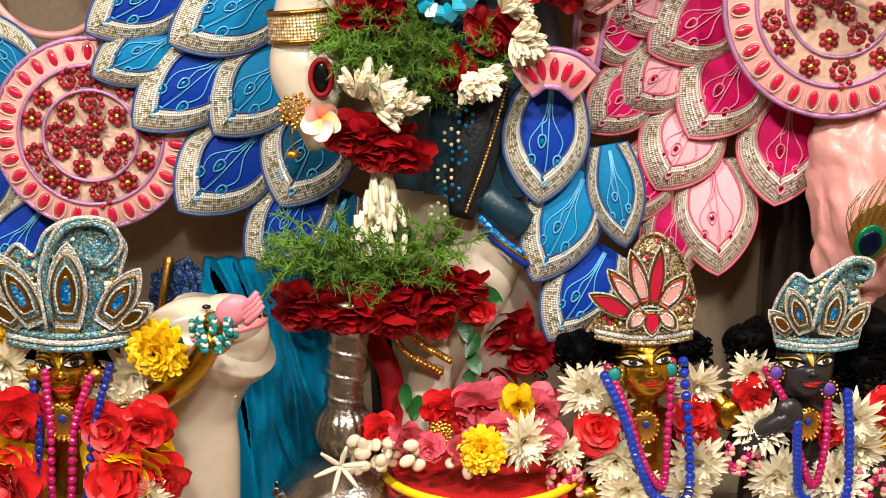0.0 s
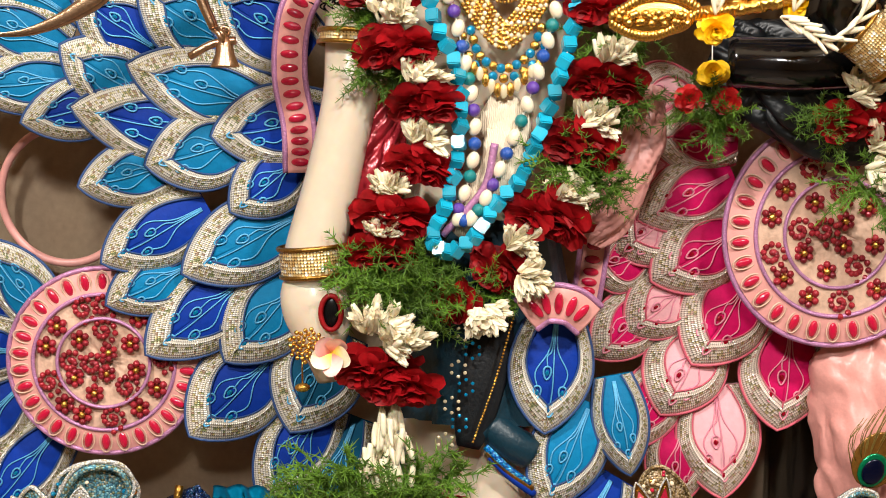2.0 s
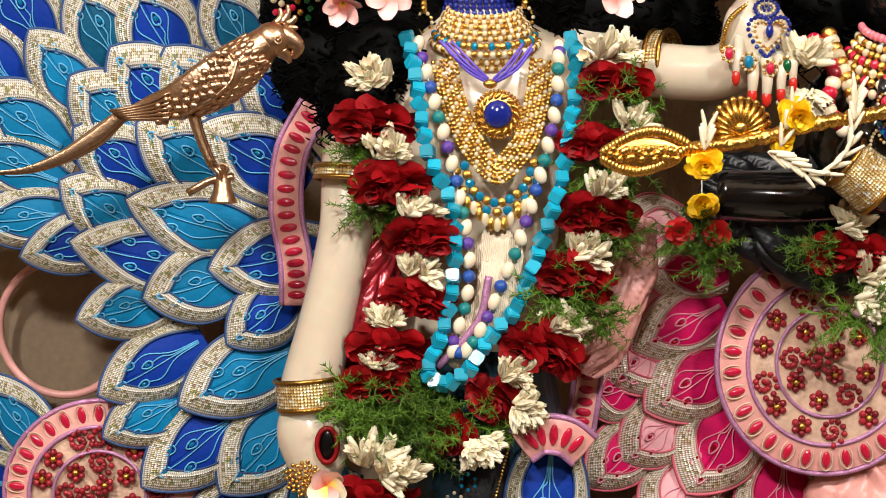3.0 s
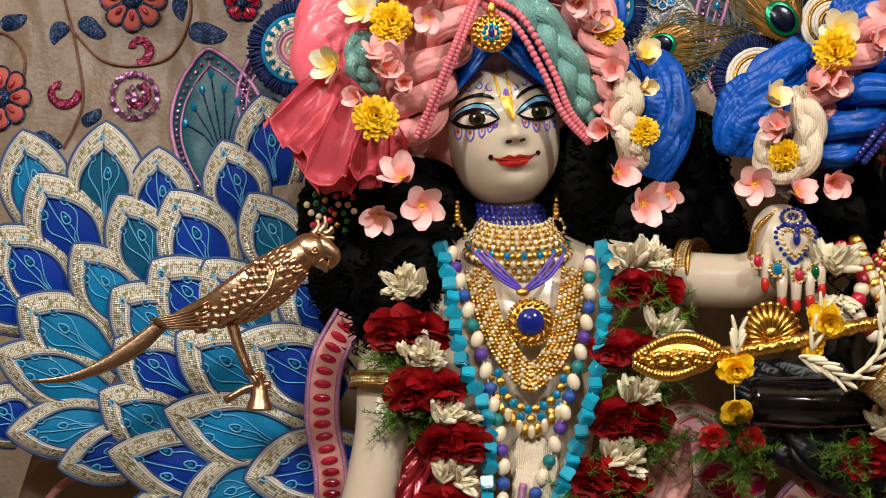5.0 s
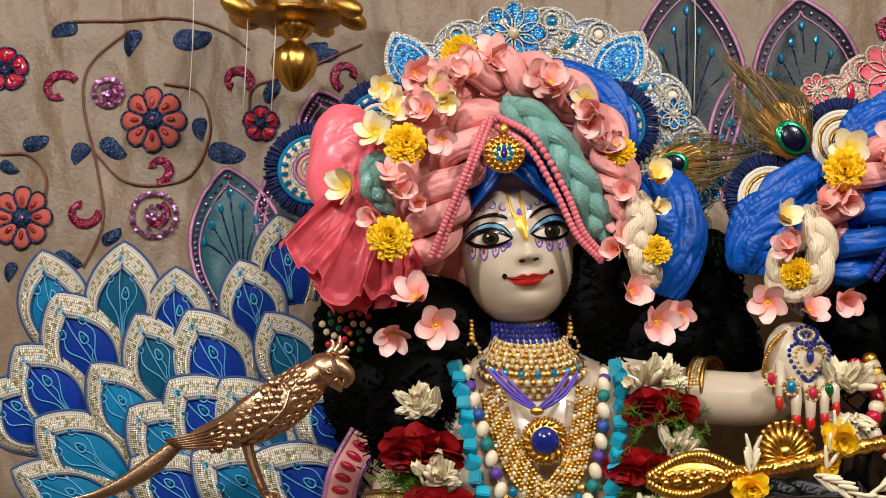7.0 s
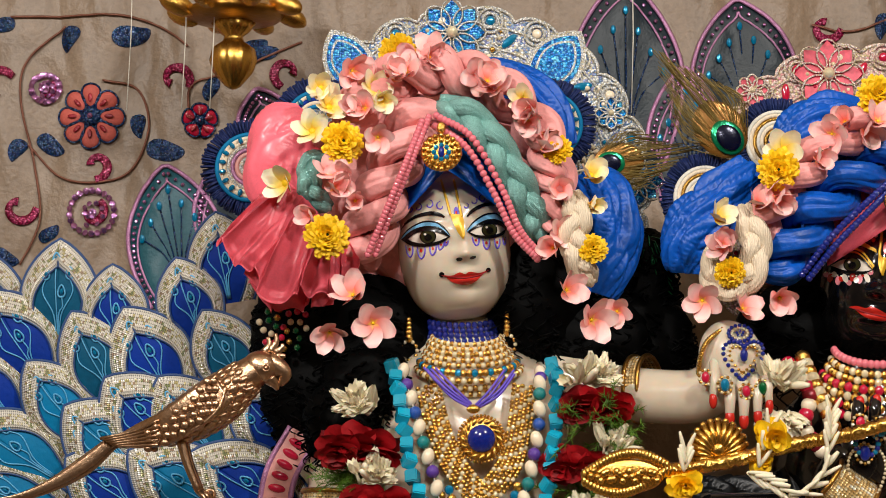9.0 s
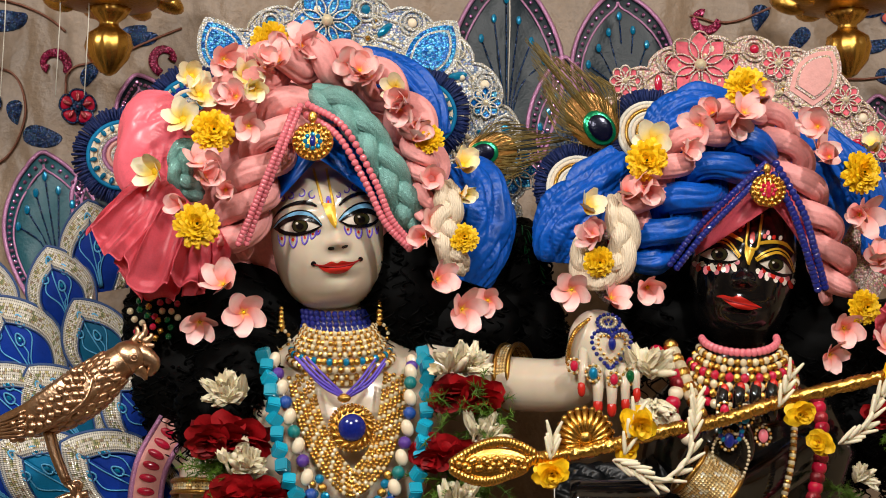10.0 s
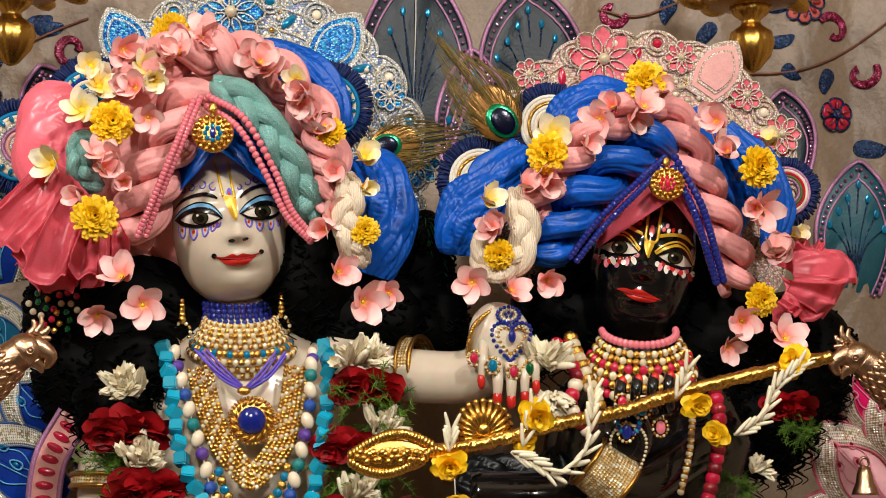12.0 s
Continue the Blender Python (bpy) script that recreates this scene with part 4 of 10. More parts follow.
def dark_face(bm, at):
    f = Face(bm, at, -13.2, 5.6, 9, (1138, 468), 0.000795, (0.0735, 0.1060), 0.0032, 2.31)
    f.skull()
    f.eye([(1064, 438), (1080, 429), (1098, 426), (1114, 430), (1130, 447)], [(1064, 438), (1084, 446), (1100, 448), (1116, 449), (1130, 447)],
          [(1059, 436), (1074, 420), (1095, 412), (1114, 418), (1132, 443)], [(1061, 438), (1077, 424), (1096, 419), (1112, 424), (1131, 446)],
          [(1061, 439), (1083, 449), (1100, 451), (1116, 452), (1131, 447)], (1098, 437), 14.5, GOLD)
    f.eye([(1165, 454), (1180, 450), (1196, 448), (1210, 456), (1222, 474)], [(1165, 454), (1180, 464), (1196, 471), (1208, 474), (1222, 474)],
          [(1160, 448), (1177, 438), (1199, 434), (1215, 446), (1225, 471)], [(1162, 452), (1179, 445), (1198, 441), (1212, 450), (1224, 474)],
          [(1162, 454), (1179, 467), (1195, 475), (1208, 478), (1224, 474)], (1194, 458), 13.5, GOLD)
    for a, b in (([(1058, 431), (1074, 414), (1096, 407), (1116, 414), (1135, 440)], [(1059, 437), (1075, 421), (1096, 414), (1114, 420), (1132, 444)]),
                 ([(1158, 445), (1177, 433), (1200, 429), (1217, 442), (1227, 470)], [(1160, 450), (1178, 440), (1199, 436), (1214, 448), (1224, 473)]),
                 ([(1073, 398), (1094, 391), (1116, 398), (1139, 412)], [(1074, 401), (1095, 398), (1114, 405), (1139, 418)]),
                 ([(1163, 417), (1190, 415), (1212, 420), (1226, 437)], [(1163, 423), (1190, 421), (1210, 426), (1226, 440)])):
        f.band(a, b, GOLD, 0.0013)
    for pts in ([(1151, 362), (1148, 395), (1144, 420), (1150, 430), (1158, 431), (1165, 423), (1169, 395), (1174, 370)],):
        f.line(pts, 5.0, GOLD, 0.0012, (1, 1), 50)
    f.band([(1142, 424), (1141, 436), (1143, 447), (1146, 457)], [(1160, 428), (1157, 438), (1152, 448), (1149, 457)], GOLD, 0.0016)
    f.spot(1155, 410, 4.5, 11, LIP, 0.0012, 8)
    for k in range(13):
        u = k / 12
        f.spot(1056 + 72 * u, 453 + 10 * math.sin(u * 3.1) + 5 * math.sin(k * 2.4), 4.5, 5 + 3 * (k % 2), (PINK, LIP, WHITE)[k % 3], 0.0008 + 0.0001 * (k % 3), 20 * math.sin(k))
        f.spot(1163 + 60 * u, 468 + 22 * u + 5 * math.sin(k * 2.4), 4.2, 5 + 3 * (k % 2), (WHITE, PINK, LIP)[k % 3], 0.0008 + 0.0001 * (k % 3), 20 * math.sin(k))
        f.spot(1055 + 74 * u, 449 + 8 * math.sin(u * 3.1), 1.5, 1.5, WHITE, 0.0014)
    for x, y, c in ((1102, 386, PINK), (1111, 384, WHITE), (1119, 389, LIP), (1128, 386, WHITE), (1135, 396, LIP), (1140, 388, PINK), (1176, 408, LIP), (1184, 411, WHITE), (1192, 410, LIP), (1203, 412, WHITE), (1182, 402, PINK)):
        f.spot(x, y, 3.2, 4.4, c, 0.0009, 20)
    f.spot(1126, 493, 6, 3, DARK, 0.0006, 10)
    f.spot(1150, 497, 6, 3, DARK, 0.0006, 12)
    f.band([(1092, 509), (1104, 508), (1118, 512), (1127, 509), (1138, 514), (1152, 522), (1168, 531)], [(1092, 511), (1106, 516), (1120, 521), (1130, 523), (1140, 527), (1152, 530), (1168, 532)], LIP, 0.0012)
    f.band([(1100, 513), (1116, 519), (1130, 523), (1146, 528), (1160, 531)], [(1100, 514), (1112, 524), (1127, 532), (1145, 535), (1160, 533)], LIP, 0.0020)
    f.line([(1091, 510), (1106, 515), (1120, 520), (1138, 525), (1168, 532)], 2.4, HENNA, 0.0026)


def loft(bm, rings, mi=0, sides=28):
    """Stacked ellipses: (x, y, z, half width, half depth)."""
    rr = [[bm.verts.new((x + a * math.cos(t), y + b * math.sin(t), z)) for t in (2 * math.pi * k / sides for k in range(sides))] for x, y, z, a, b in rings]
    for a, b in zip(rr, rr[1:]):
        for k in range(sides):
            bm.faces.new((a[k], a[(k + 1) % sides], b[(k + 1) % sides], b[k])).material_index = mi
    bm.faces.new(rr[0][::-1]).material_index = mi
    bm.faces.new(rr[-1]).material_index = mi


STATUE_MATS = ["marble", "black_paint", "blue_paint", "violet_paint", "lip_paint", "eye_white", "iris", "gold_paint", "pink_paint", "rose"]


def white_statue():
    bm = bmesh.new()
    cx, cy, cz = 0.033, 0.020, 1.432
    white_face(bm, (cx, cy, cz))
    loft(bm, [(cx + 0.01, 0.06, cz - 1.28, 0.10, 0.09), (cx + 0.01, 0.06, cz - 0.75, 0.12, 0.09), (cx + 0.012, 0.05, cz - 0.5, 0.10, 0.075), (cx + 0.015, 0.03, cz - 0.36, 0.115, 0.085),
              (cx + 0.02, 0.025, cz - 0.25, 0.135, 0.085), (cx + 0.02, 0.035, cz - 0.17, 0.125, 0.07), (cx + 0.015, 0.04, cz - 0.135, 0.06, 0.05),
              (cx + 0.010, 0.052, cz - 0.11, 0.044, 0.042), (cx, 0.055, cz - 0.04, 0.043, 0.042)])
    arm = smooth_path([(-0.082, 0.030, 1.224), (-0.112, 0.000, 1.148), (-0.121, -0.020, 1.080), (-0.130, -0.045, 1.009), (-0.155, -0.060, 0.893), (-0.174, -0.070, 0.813), (-0.174, -0.070, 0.776)], 40)
    tube(bm, arm, lambda s: 0.045 - 0.012 * s + 0.004 * math.sin(s * 9), 22)
    handp = smooth_path([(-0.174, -0.070, 0.795), (-0.174, -0.075, 0.764), (-0.165, -0.080, 0.728), (-0.159, -0.085, 0.692), (-0.153, -0.085, 0.655)], 16)
    tube(bm, handp, lambda s: (0.033 + 0.011 * math.sin(math.pi * min(1, s * 1.5))) * (1 - max(0, s - 0.6) * 1.3), 20, squash=0.8)
    # curled fingers with a reddened palm
    c = Vector((-0.149, -0.118, 0.750))
    ring = [c + Vector((0.013 * math.cos(t), 0.002, 0.022 * math.sin(t))) for t in (k * math.pi / 10 for k in range(21))]
    tube(bm, ring, 0.0034, 8, HENNA, caps=False)
    ball(bm, c + Vector((0, 0.006, 0)), (0.0115, 0.004, 0.020), 12, 8, mi=DARK)
    # the outstretched arm and its hand
    arm = smooth_path([(0.168, 0.030, 1.251), (0.233, 0.000, 1.234), (0.287, -0.040, 1.225), (0.342, -0.070, 1.223), (0.376, -0.085, 1.238)], 24)
    tube(bm, arm, lambda s: 0.038 - 0.004 * s, 20)
    pc = Vector((0.389, -0.100, 1.268))
    for v in ball(bm, pc, (0.043, 0.024, 0.052), 36, 24):
        v.co.x += 0.10 * (v.co.z - pc.z) * -1
    for k, (px, pz, tx, tz, r) in enumerate(((-34, 0, -42, -70, 9), (-12, -30, -14, -100, 11), (12, -30, 10, -105, 11), (34, -26, 34, -98, 10), (52, -10, 54, -80, 9))):
        a, b = pc + Vector((px * PX, -0.012, pz * PX)), pc + Vector((tx * PX, -0.03, tz * PX))
        tube(bm, smooth_path([a, (a + b) / 2 + Vector((0, -0.01, 0)), b], 10), lambda s: r * PX * (1 - 0.35 * s * s), 10)
        ball(bm, b + Vector((0, -0.002, 0)), (r * PX * 0.8, 0.006, 0.011), 8, 6, mi=LIP)
    # leg showing under the skirt
    leg = smooth_path([(0.085, 0.020, 0.634), (0.071, 0.000, 0.512), (0.052, -0.020, 0.446), (-0.004, -0.030, 0.345), (-0.027, -0.050, 0.256)], 20)
    tube(bm, leg, lambda s: 0.052 - 0.026 * s, 20)
    return tagged(part("statue", bm, STATUE_MATS), "white marble temple statue with painted face, standing garlanded", "statue", "temple statues")


def dark_statue():
    bm = bmesh.new()
    cx, cy, cz = 0.604, 0.000, 1.379
    dark_face(bm, (cx, cy, cz))
    loft(bm, [(cx, 0.26, cz - 1.3, 0.12, 0.09), (cx, 0.24, cz - 0.6, 0.12, 0.09), (cx, 0.10, cz - 0.42, 0.12, 0.09), (cx + 0.01, 0.03, cz - 0.25, 0.15, 0.09), (cx + 0.01, 0.04, cz - 0.17, 0.13, 0.07), (cx, 0.04, cz - 0.11, 0.05, 0.05), (cx, 0.04, cz - 0.04, 0.045, 0.045)])
    arm = smooth_path([(0.638, 0.000, 1.143), (0.556, -0.030, 1.077), (0.463, -0.050, 1.063), (0.356, -0.030, 1.065)], 24)
    tube(bm, arm, lambda s: 0.042 - 0.008 * s, 20)
    arm = smooth_path([(0.681, -0.020, 1.135), (0.562, -0.090, 1.078), (0.511, -0.120, 1.102), (0.534, -0.140, 1.152)], 20)
    tube(bm, arm, lambda s: 0.036 - 0.008 * s, 18)
    ball(bm, (0.543, -0.150, 1.145), (0.034, 0.02, 0.04), 16, 12)
    for k in range(4):
        a = Vector((0.531, -0.165, 1.170)) + Vector((0.021 * k, 0, 0.002 * k))
        tube(bm, smooth_path([a, a + Vector((-0.002, -0.012, 0.028)), a + Vector((0.002, -0.004, 0.045))], 8), lambda s: 0.009 - 0.002 * s, 10)
        ball(bm, a + Vector((0.002, -0.009, 0.042)), (0.006, 0.005, 0.008), 8, 6, mi=LIP)
    return tagged(part("statue", bm, ["black_marble"] + STATUE_MATS[1:]), "black marble temple statue with gilded eye paint, holding a flute", "statue", "temple statues")


white_statue()
dark_statue()


def wig(label, blobs, seed):
    rnd = random.Random(seed)
    top = thing("hair", label, "hair", "wigs", at=blobs[0][0])
    bm = bmesh.new()
    for c, r in blobs:
        ball(bm, c, r, 28, 20)
    wrinkle(bm, 0.010, 45, seed)
    part("hair_mass", bm, "hair", top)
    bm = bmesh.new()
    for c, r in blobs:
        size = min(1.0, (r[0] + r[2]) / 0.14)
        for _ in range(int(130 * size)):
            a, b = rnd.uniform(-math.pi, 0), rnd.uniform(-1.2, 1.4)
            d = Vector((math.cos(a) * math.cos(b), math.sin(a) * math.cos(b), math.sin(b)))
            s = Vector(c) + Vector((d.x * r[0], d.y * r[1], d.z * r[2])) * 0.97
            w, ph, ln = rnd.uniform(0.004, 0.009) * (0.4 + 0.6 * size), rnd.uniform(0, 6), rnd.uniform(0.02, 0.05) * (0.35 + 0.65 * size)
            tw, lean = rnd.choice((-1, 1)) * rnd.uniform(0.5, 0.8), rnd.uniform(-0.3, 0.3)
            path = [s + Vector((lean * ln * q / 18 + w * math.cos(ph + q * tw), w * 0.8 * math.sin(ph + q * tw) - 0.003, -ln * q / 18)) for q in range(19)]
            tube(bm, path, lambda s: 0.0017 * (1.1 - 0.7 * s), 4)
    part("curl", bm, "hair", top, kind="stuff")
    return top


wig("glossy black curled wig on the white statue", [((0.028, 0.100, 1.446), (0.115, 0.09, 0.12)), ((-0.087, 0.060, 1.300), (0.10, 0.07, 0.10)), ((-0.142, 0.070, 1.230), (0.09, 0.06, 0.09)), ((-0.191, 0.090, 1.318), (0.06, 0.05, 0.08)),
    ((0.148, 0.060, 1.362), (0.08, 0.07, 0.11)), ((0.217, 0.060, 1.299), (0.10, 0.06, 0.07)), ((0.290, 0.080, 1.300), (0.08, 0.05, 0.08)), ((0.302, 0.100, 1.365), (0.05, 0.05, 0.10)), ((-0.118, -0.020, 1.189), (0.05, 0.045, 0.06)), ((-0.085, 0.000, 1.246), (0.06, 0.045, 0.05))], 3)
wig("glossy black curled wig on the dark statue", [((0.633, 0.080, 1.401), (0.12, 0.09, 0.12)), ((0.504, 0.060, 1.311), (0.08, 0.06, 0.07)), ((0.724, 0.060, 1.285), (0.09, 0.07, 0.10)), ((0.829, 0.080, 1.245), (0.11, 0.05, 0.10)), ((0.782, 0.070, 1.181), (0.09, 0.05, 0.10)), ((0.917, 0.120, 1.196), (0.06, 0.04, 0.09))], 4)


# ---------------------------------------------------------------- flowers
def blade(bm, m, length, width, cup, curl, mi=0, n=5, tip=0.9):
    """A rounded flower petal lying along local z, cupped, curling forward (-y)."""
    rows = []
    for i in range(n + 1):
        s = i / n
        w = width * (math.sin(math.pi * min(1, 0.12 + s * tip)) ** 0.8)
        rows.append([bm.verts.new(m @ Vector((w * q, -curl * s * s + cup * (q * q) * -1 + 0.0, length * s))) for q in (-0.5, -0.25, 0, 0.25, 0.5)])
    for a, b in zip(rows, rows[1:]):
        for k in range(4):
            bm.faces.new((a[k], a[k + 1], b[k + 1], b[k])).material_index = mi


def plumeria_petal(mat_name):
    bm = bmesh.new()
    blade(bm, Matrix(), 0.030, 0.025, 0.006, 0.005, n=7, tip=0.79)
    return shared("petal", bm, mat_name)


PLUM = {"pink": plumeria_petal("plum_pink"), "white": plumeria_petal("plum_white")}
EYE = unit_ball("throat", "yellow", 8, 6)


def plumeria(x, y, z, kind="pink", s=1.0, ang=0.0, tilt=0.0, turn=0.0, open_=62):
    label = "pink five-petalled frangipani flower pinned to a turban" if kind == "pink" else "cream frangipani flower with a yellow throat"
    top = thing("frangipani", label, "flower", "frangipani flowers", at=(x, y, z))
    base = facing(x, y, z, ang, tilt, turn, s * 0.86)
    for k in range(5):
        m = base @ pose(0, 0, 0, 0, 72 * k, 0) @ pose(0, 0, 0.002, 90 - open_, 0, 0) @ pose(0, 0, 0, 0, 0, 14)
        place("petal", PLUM[kind], m, top)
    place("throat", EYE, base @ Matrix.Translation((0, -0.001, 0)) @ Matrix.Diagonal((0.002, 0.0015, 0.002, 1) if kind == "pink" else (0.005, 0.003, 0.005, 1)), top)
    return top


def marigold_mesh(seed, mat_name="yellow", r=0.03):
    rnd = random.Random(seed)
    bm = bmesh.new()
    for ring in range(7):
        n = 8 + ring * 4
        for k in range(n):
            m = pose(0, 0, 0, 0, 360 * k / n + rnd.uniform(-12, 12), 0) @ pose(0, -0.018 + ring * 0.0022, 0.002 + ring * 0.0014, 68 - ring * 11 + rnd.uniform(-8, 8), 0, rnd.uniform(-30, 30))
            blade(bm, m, r * (0.3 + 0.085 * ring), 0.0125, -0.003, rnd.uniform(-0.004, 0.004), n=3, tip=0.8)
    return shared("bloom", bm, mat_name)


MARI = [marigold_mesh(1), marigold_mesh(2)]


def marigold(x, y, z, s=1.0, label="fluffy yellow marigold bloom"):
    top = thing("marigold", label, "flower", "marigolds", at=(x, y, z))
    place("bloom", MARI[int(abs(x) * 1000) % 2], facing(x, y, z, (x * 900) % 360, 12, 0, s * 0.8), top)
    bm = bmesh.new()
    ball(bm, (x, y + 0.004, z), (0.02 * s, 0.012 * s, 0.02 * s), 12, 8)
    part("calyx", bm, "leaf", top)
    return top


# ---------------------------------------------------------------- turbans
def braid(parent, pts, r, turns, mt, label, n=110, sides=44):
    """Three plaited strands of pleated cloth along a path."""
    path = smooth_path(pts, n)
    turns *= 0.55
    for k in range(3):
        strand = []
        for i, p in enumerate(path):
            t = (path[min(i + 1, n - 1)] - path[max(i - 1, 0)]).normalized()
            s = t.cross(Vector((0, -1, 0))).normalized()
            ph = 2 * math.pi * (turns * i / (n - 1) + k / 3)
            fade = min(1, 0.5 + 3 * i / n, 0.4 + 3 * (n - 1 - i) / n)
            strand.append(p + s * r * 0.55 * fade * math.sin(ph) + Vector((0, -1, 0)) * r * 0.36 * math.sin(2 * ph))
        bm = bmesh.new()
        rings = tube(bm, strand, lambda s: r * 0.56 * min(1, 0.45 + 5 * s, 0.4 + 5 * (1 - s)) * (1 + 0.06 * math.sin(s * 40 + k)), sides, squash=0.85)
        for i, ring in enumerate(rings):
            for q, v in enumerate(ring):
                d = v.co - strand[i]
                a = q * 2 * math.pi / sides
                v.co = strand[i] + d * (1 + 0.055 * abs(math.sin(a * 5 + i * 0.07 + k)) + 0.035 * math.sin(a * 13 - i * 0.11) + 0.05 * noise.noise(Vector((i * 0.22, q * 0.3, k))))
        part("braid_strand", bm, mt, parent, label)


def bead_string(parent, pts, r, mesh, count, name="bead", lift=0.0):
    for p in smooth_path(pts, count):
        place(name, mesh, Matrix.Translation(p + Vector((0, -lift, 0))) @ Matrix.Scale(r, 4), parent)


BEADS = {k: unit_ball("bead", m, 10, 8) for k, m in (("pink", "pink_bead"), ("violet", "lapis"), ("pearl", "pearl"), ("purple", "purple_bead"), ("blue", "blue_bead"), ("teal", "teal_bead"),
                                                     ("gold", "gold"), ("white", "gem_white"), ("aqua", "gem_blue"), ("ruby", "ruby"), ("magenta", "magenta_bead"), ("green", "gem_green"), ("burgundy", "burgundy"))}


def rope(parent, pts, r, turns, mt, label, strands=2, n=150, sides=48):
    """Lengths of pleated cloth twisted round one another."""
    path = smooth_path(pts, n)
    for k in range(strands):
        strand = []
        for i, p in enumerate(path):
            t = (path[min(i + 1, n - 1)] - path[max(i - 1, 0)]).normalized()
            side = t.cross(Vector((0, -1, 0))).normalized()
            up = side.cross(t)
            ph = 2 * math.pi * (turns * i / (n - 1) + k / strands)
            strand.append(p + side * r * 0.56 * math.cos(ph) + up * r * 0.62 * math.sin(ph))
        bm = bmesh.new()
        rings = tube(bm, strand, lambda s: r * 0.49 * min(1, 0.5 + 5 * s, 0.45 + 5 * (1 - s)) * (1 + 0.07 * math.sin(s * 33 + k * 2)), sides, squash=0.95)
        for i, ring in enumerate(rings):
            for q, v in enumerate(ring):
                a = q * 2 * math.pi / sides
                w = noise.noise(Vector((math.cos(a) * 2, math.sin(a) * 2, i * 0.035 + k * 9 + turns)))
                crease = (1 - abs(math.sin(a * 4 + i * 0.035 + 2.2 * w + k))) ** 3 + 0.6 * (1 - abs(math.sin(a * 7 - i * 0.05 + 3 * w))) ** 3
                v.co = strand[i] + (v.co - strand[i]) * (1.05 - (0.20 if mt == "blue_cloth" else 0.14) * crease + 0.12 * w)
        part("rope_strand", bm, mt, parent, label)


def satin_fan(parent, neck, hem, bulge, folds, seed, mt, name="satin_bow"):
    """Satin gathered at a neck and spread to a wavy hem."""
    nu, nv = 150, 40
    a, b = smooth_path(neck, nu + 1), smooth_path(hem, nu + 1)
    bm = bmesh.new()
    g = []
    for i in range(nu + 1):
        u = i / nu
        w = noise.noise(Vector((u * 6, seed, 0)))
        ridge = 1.1 - 2.4 * abs(math.sin(folds * 3.1416 * u + 1.4 * w + seed)) ** 0.7 + 0.22 * math.sin(folds * 2.3 * 6.283 * u + 4 * w) + 0.3 * noise.noise(Vector((u * 9, seed, 3)))
        row = []
        for k in range(nv + 1):
            v = k / nv
            p = a[i].lerp(b[i], v)
            d = bulge * math.sin(math.pi * min(1, 0.08 + v * 0.75)) + 0.009 * (0.25 + v) * ridge * (1 - 0.3 * (v > 0.9)) + 0.012 * v * noise.noise(Vector((u * 5 + v, v * 4, seed * 3.1)))
            p = p + Vector((0.006 * v * math.cos(folds * 6.283 * u + seed), -d, 0.007 * v * v * ridge))
            row.append(bm.verts.new(p))
        g.append(row)
    for i in range(nu):
        for k in range(nv):
            bm.faces.new((g[i][k], g[i + 1][k], g[i + 1][k + 1], g[i][k + 1]))
    bmesh.ops.solidify(bm, geom=bm.faces[:], thickness=0.0016)
    return part(name, bm, mt, parent)


def fringe_ring(parent, c, r, inner, seed):
    """A round medallion with a navy brush fringe, rows of cream cord and a beaded middle."""
    rnd = random.Random(seed)
    bm = bmesh.new()
    for k in range(240):
        a = 2 * math.pi * k / 240 + rnd.uniform(-0.02, 0.02)
        d = Vector((math.sin(a), 0, math.cos(a)))
        p0 = Vector(c) + d * r * 0.66 + Vector((0, rnd.uniform(-0.003, 0.003), 0))
        p1 = Vector(c) + d * r * rnd.uniform(0.96, 1.03) + Vector((0, rnd.uniform(-0.008, 0.006), 0))
        tube(bm, [p0, (p0 + p1) / 2 + Vector((0, -0.005, 0)), p1], lambda s: 0.0016, 4)
    part("fringe", bm, "navy_fringe", parent, kind="stuff")
    if inner[0] == "cyan":
        for k in range(18):
            t = 2 * math.pi * k / 18
            place("stone", BEADS["aqua"], Matrix.Translation(Vector(c) + Vector((r * 0.57 * math.sin(t), -0.011, r * 0.57 * math.cos(t)))) @ pose(0, 0, 0, 0, math.degrees(t), 0) @ Matrix.Diagonal((r * 0.05, 0.003, r * 0.075, 1)), parent)
    for q, mt in zip((0.68, 0.6, 0.52, 0.44, 0.36, 0.27, 0.18, 0.09), inner):
        bm = bmesh.new()
        tube(bm, [Vector(c) + Vector((q * r * math.sin(t), -0.004 - 0.004 * (1 - q), q * r * math.cos(t))) for t in (k * math.pi / 24 for k in range(49))], r * 0.05, 8, caps=False)
        part("cord_ring", bm, mt, parent)


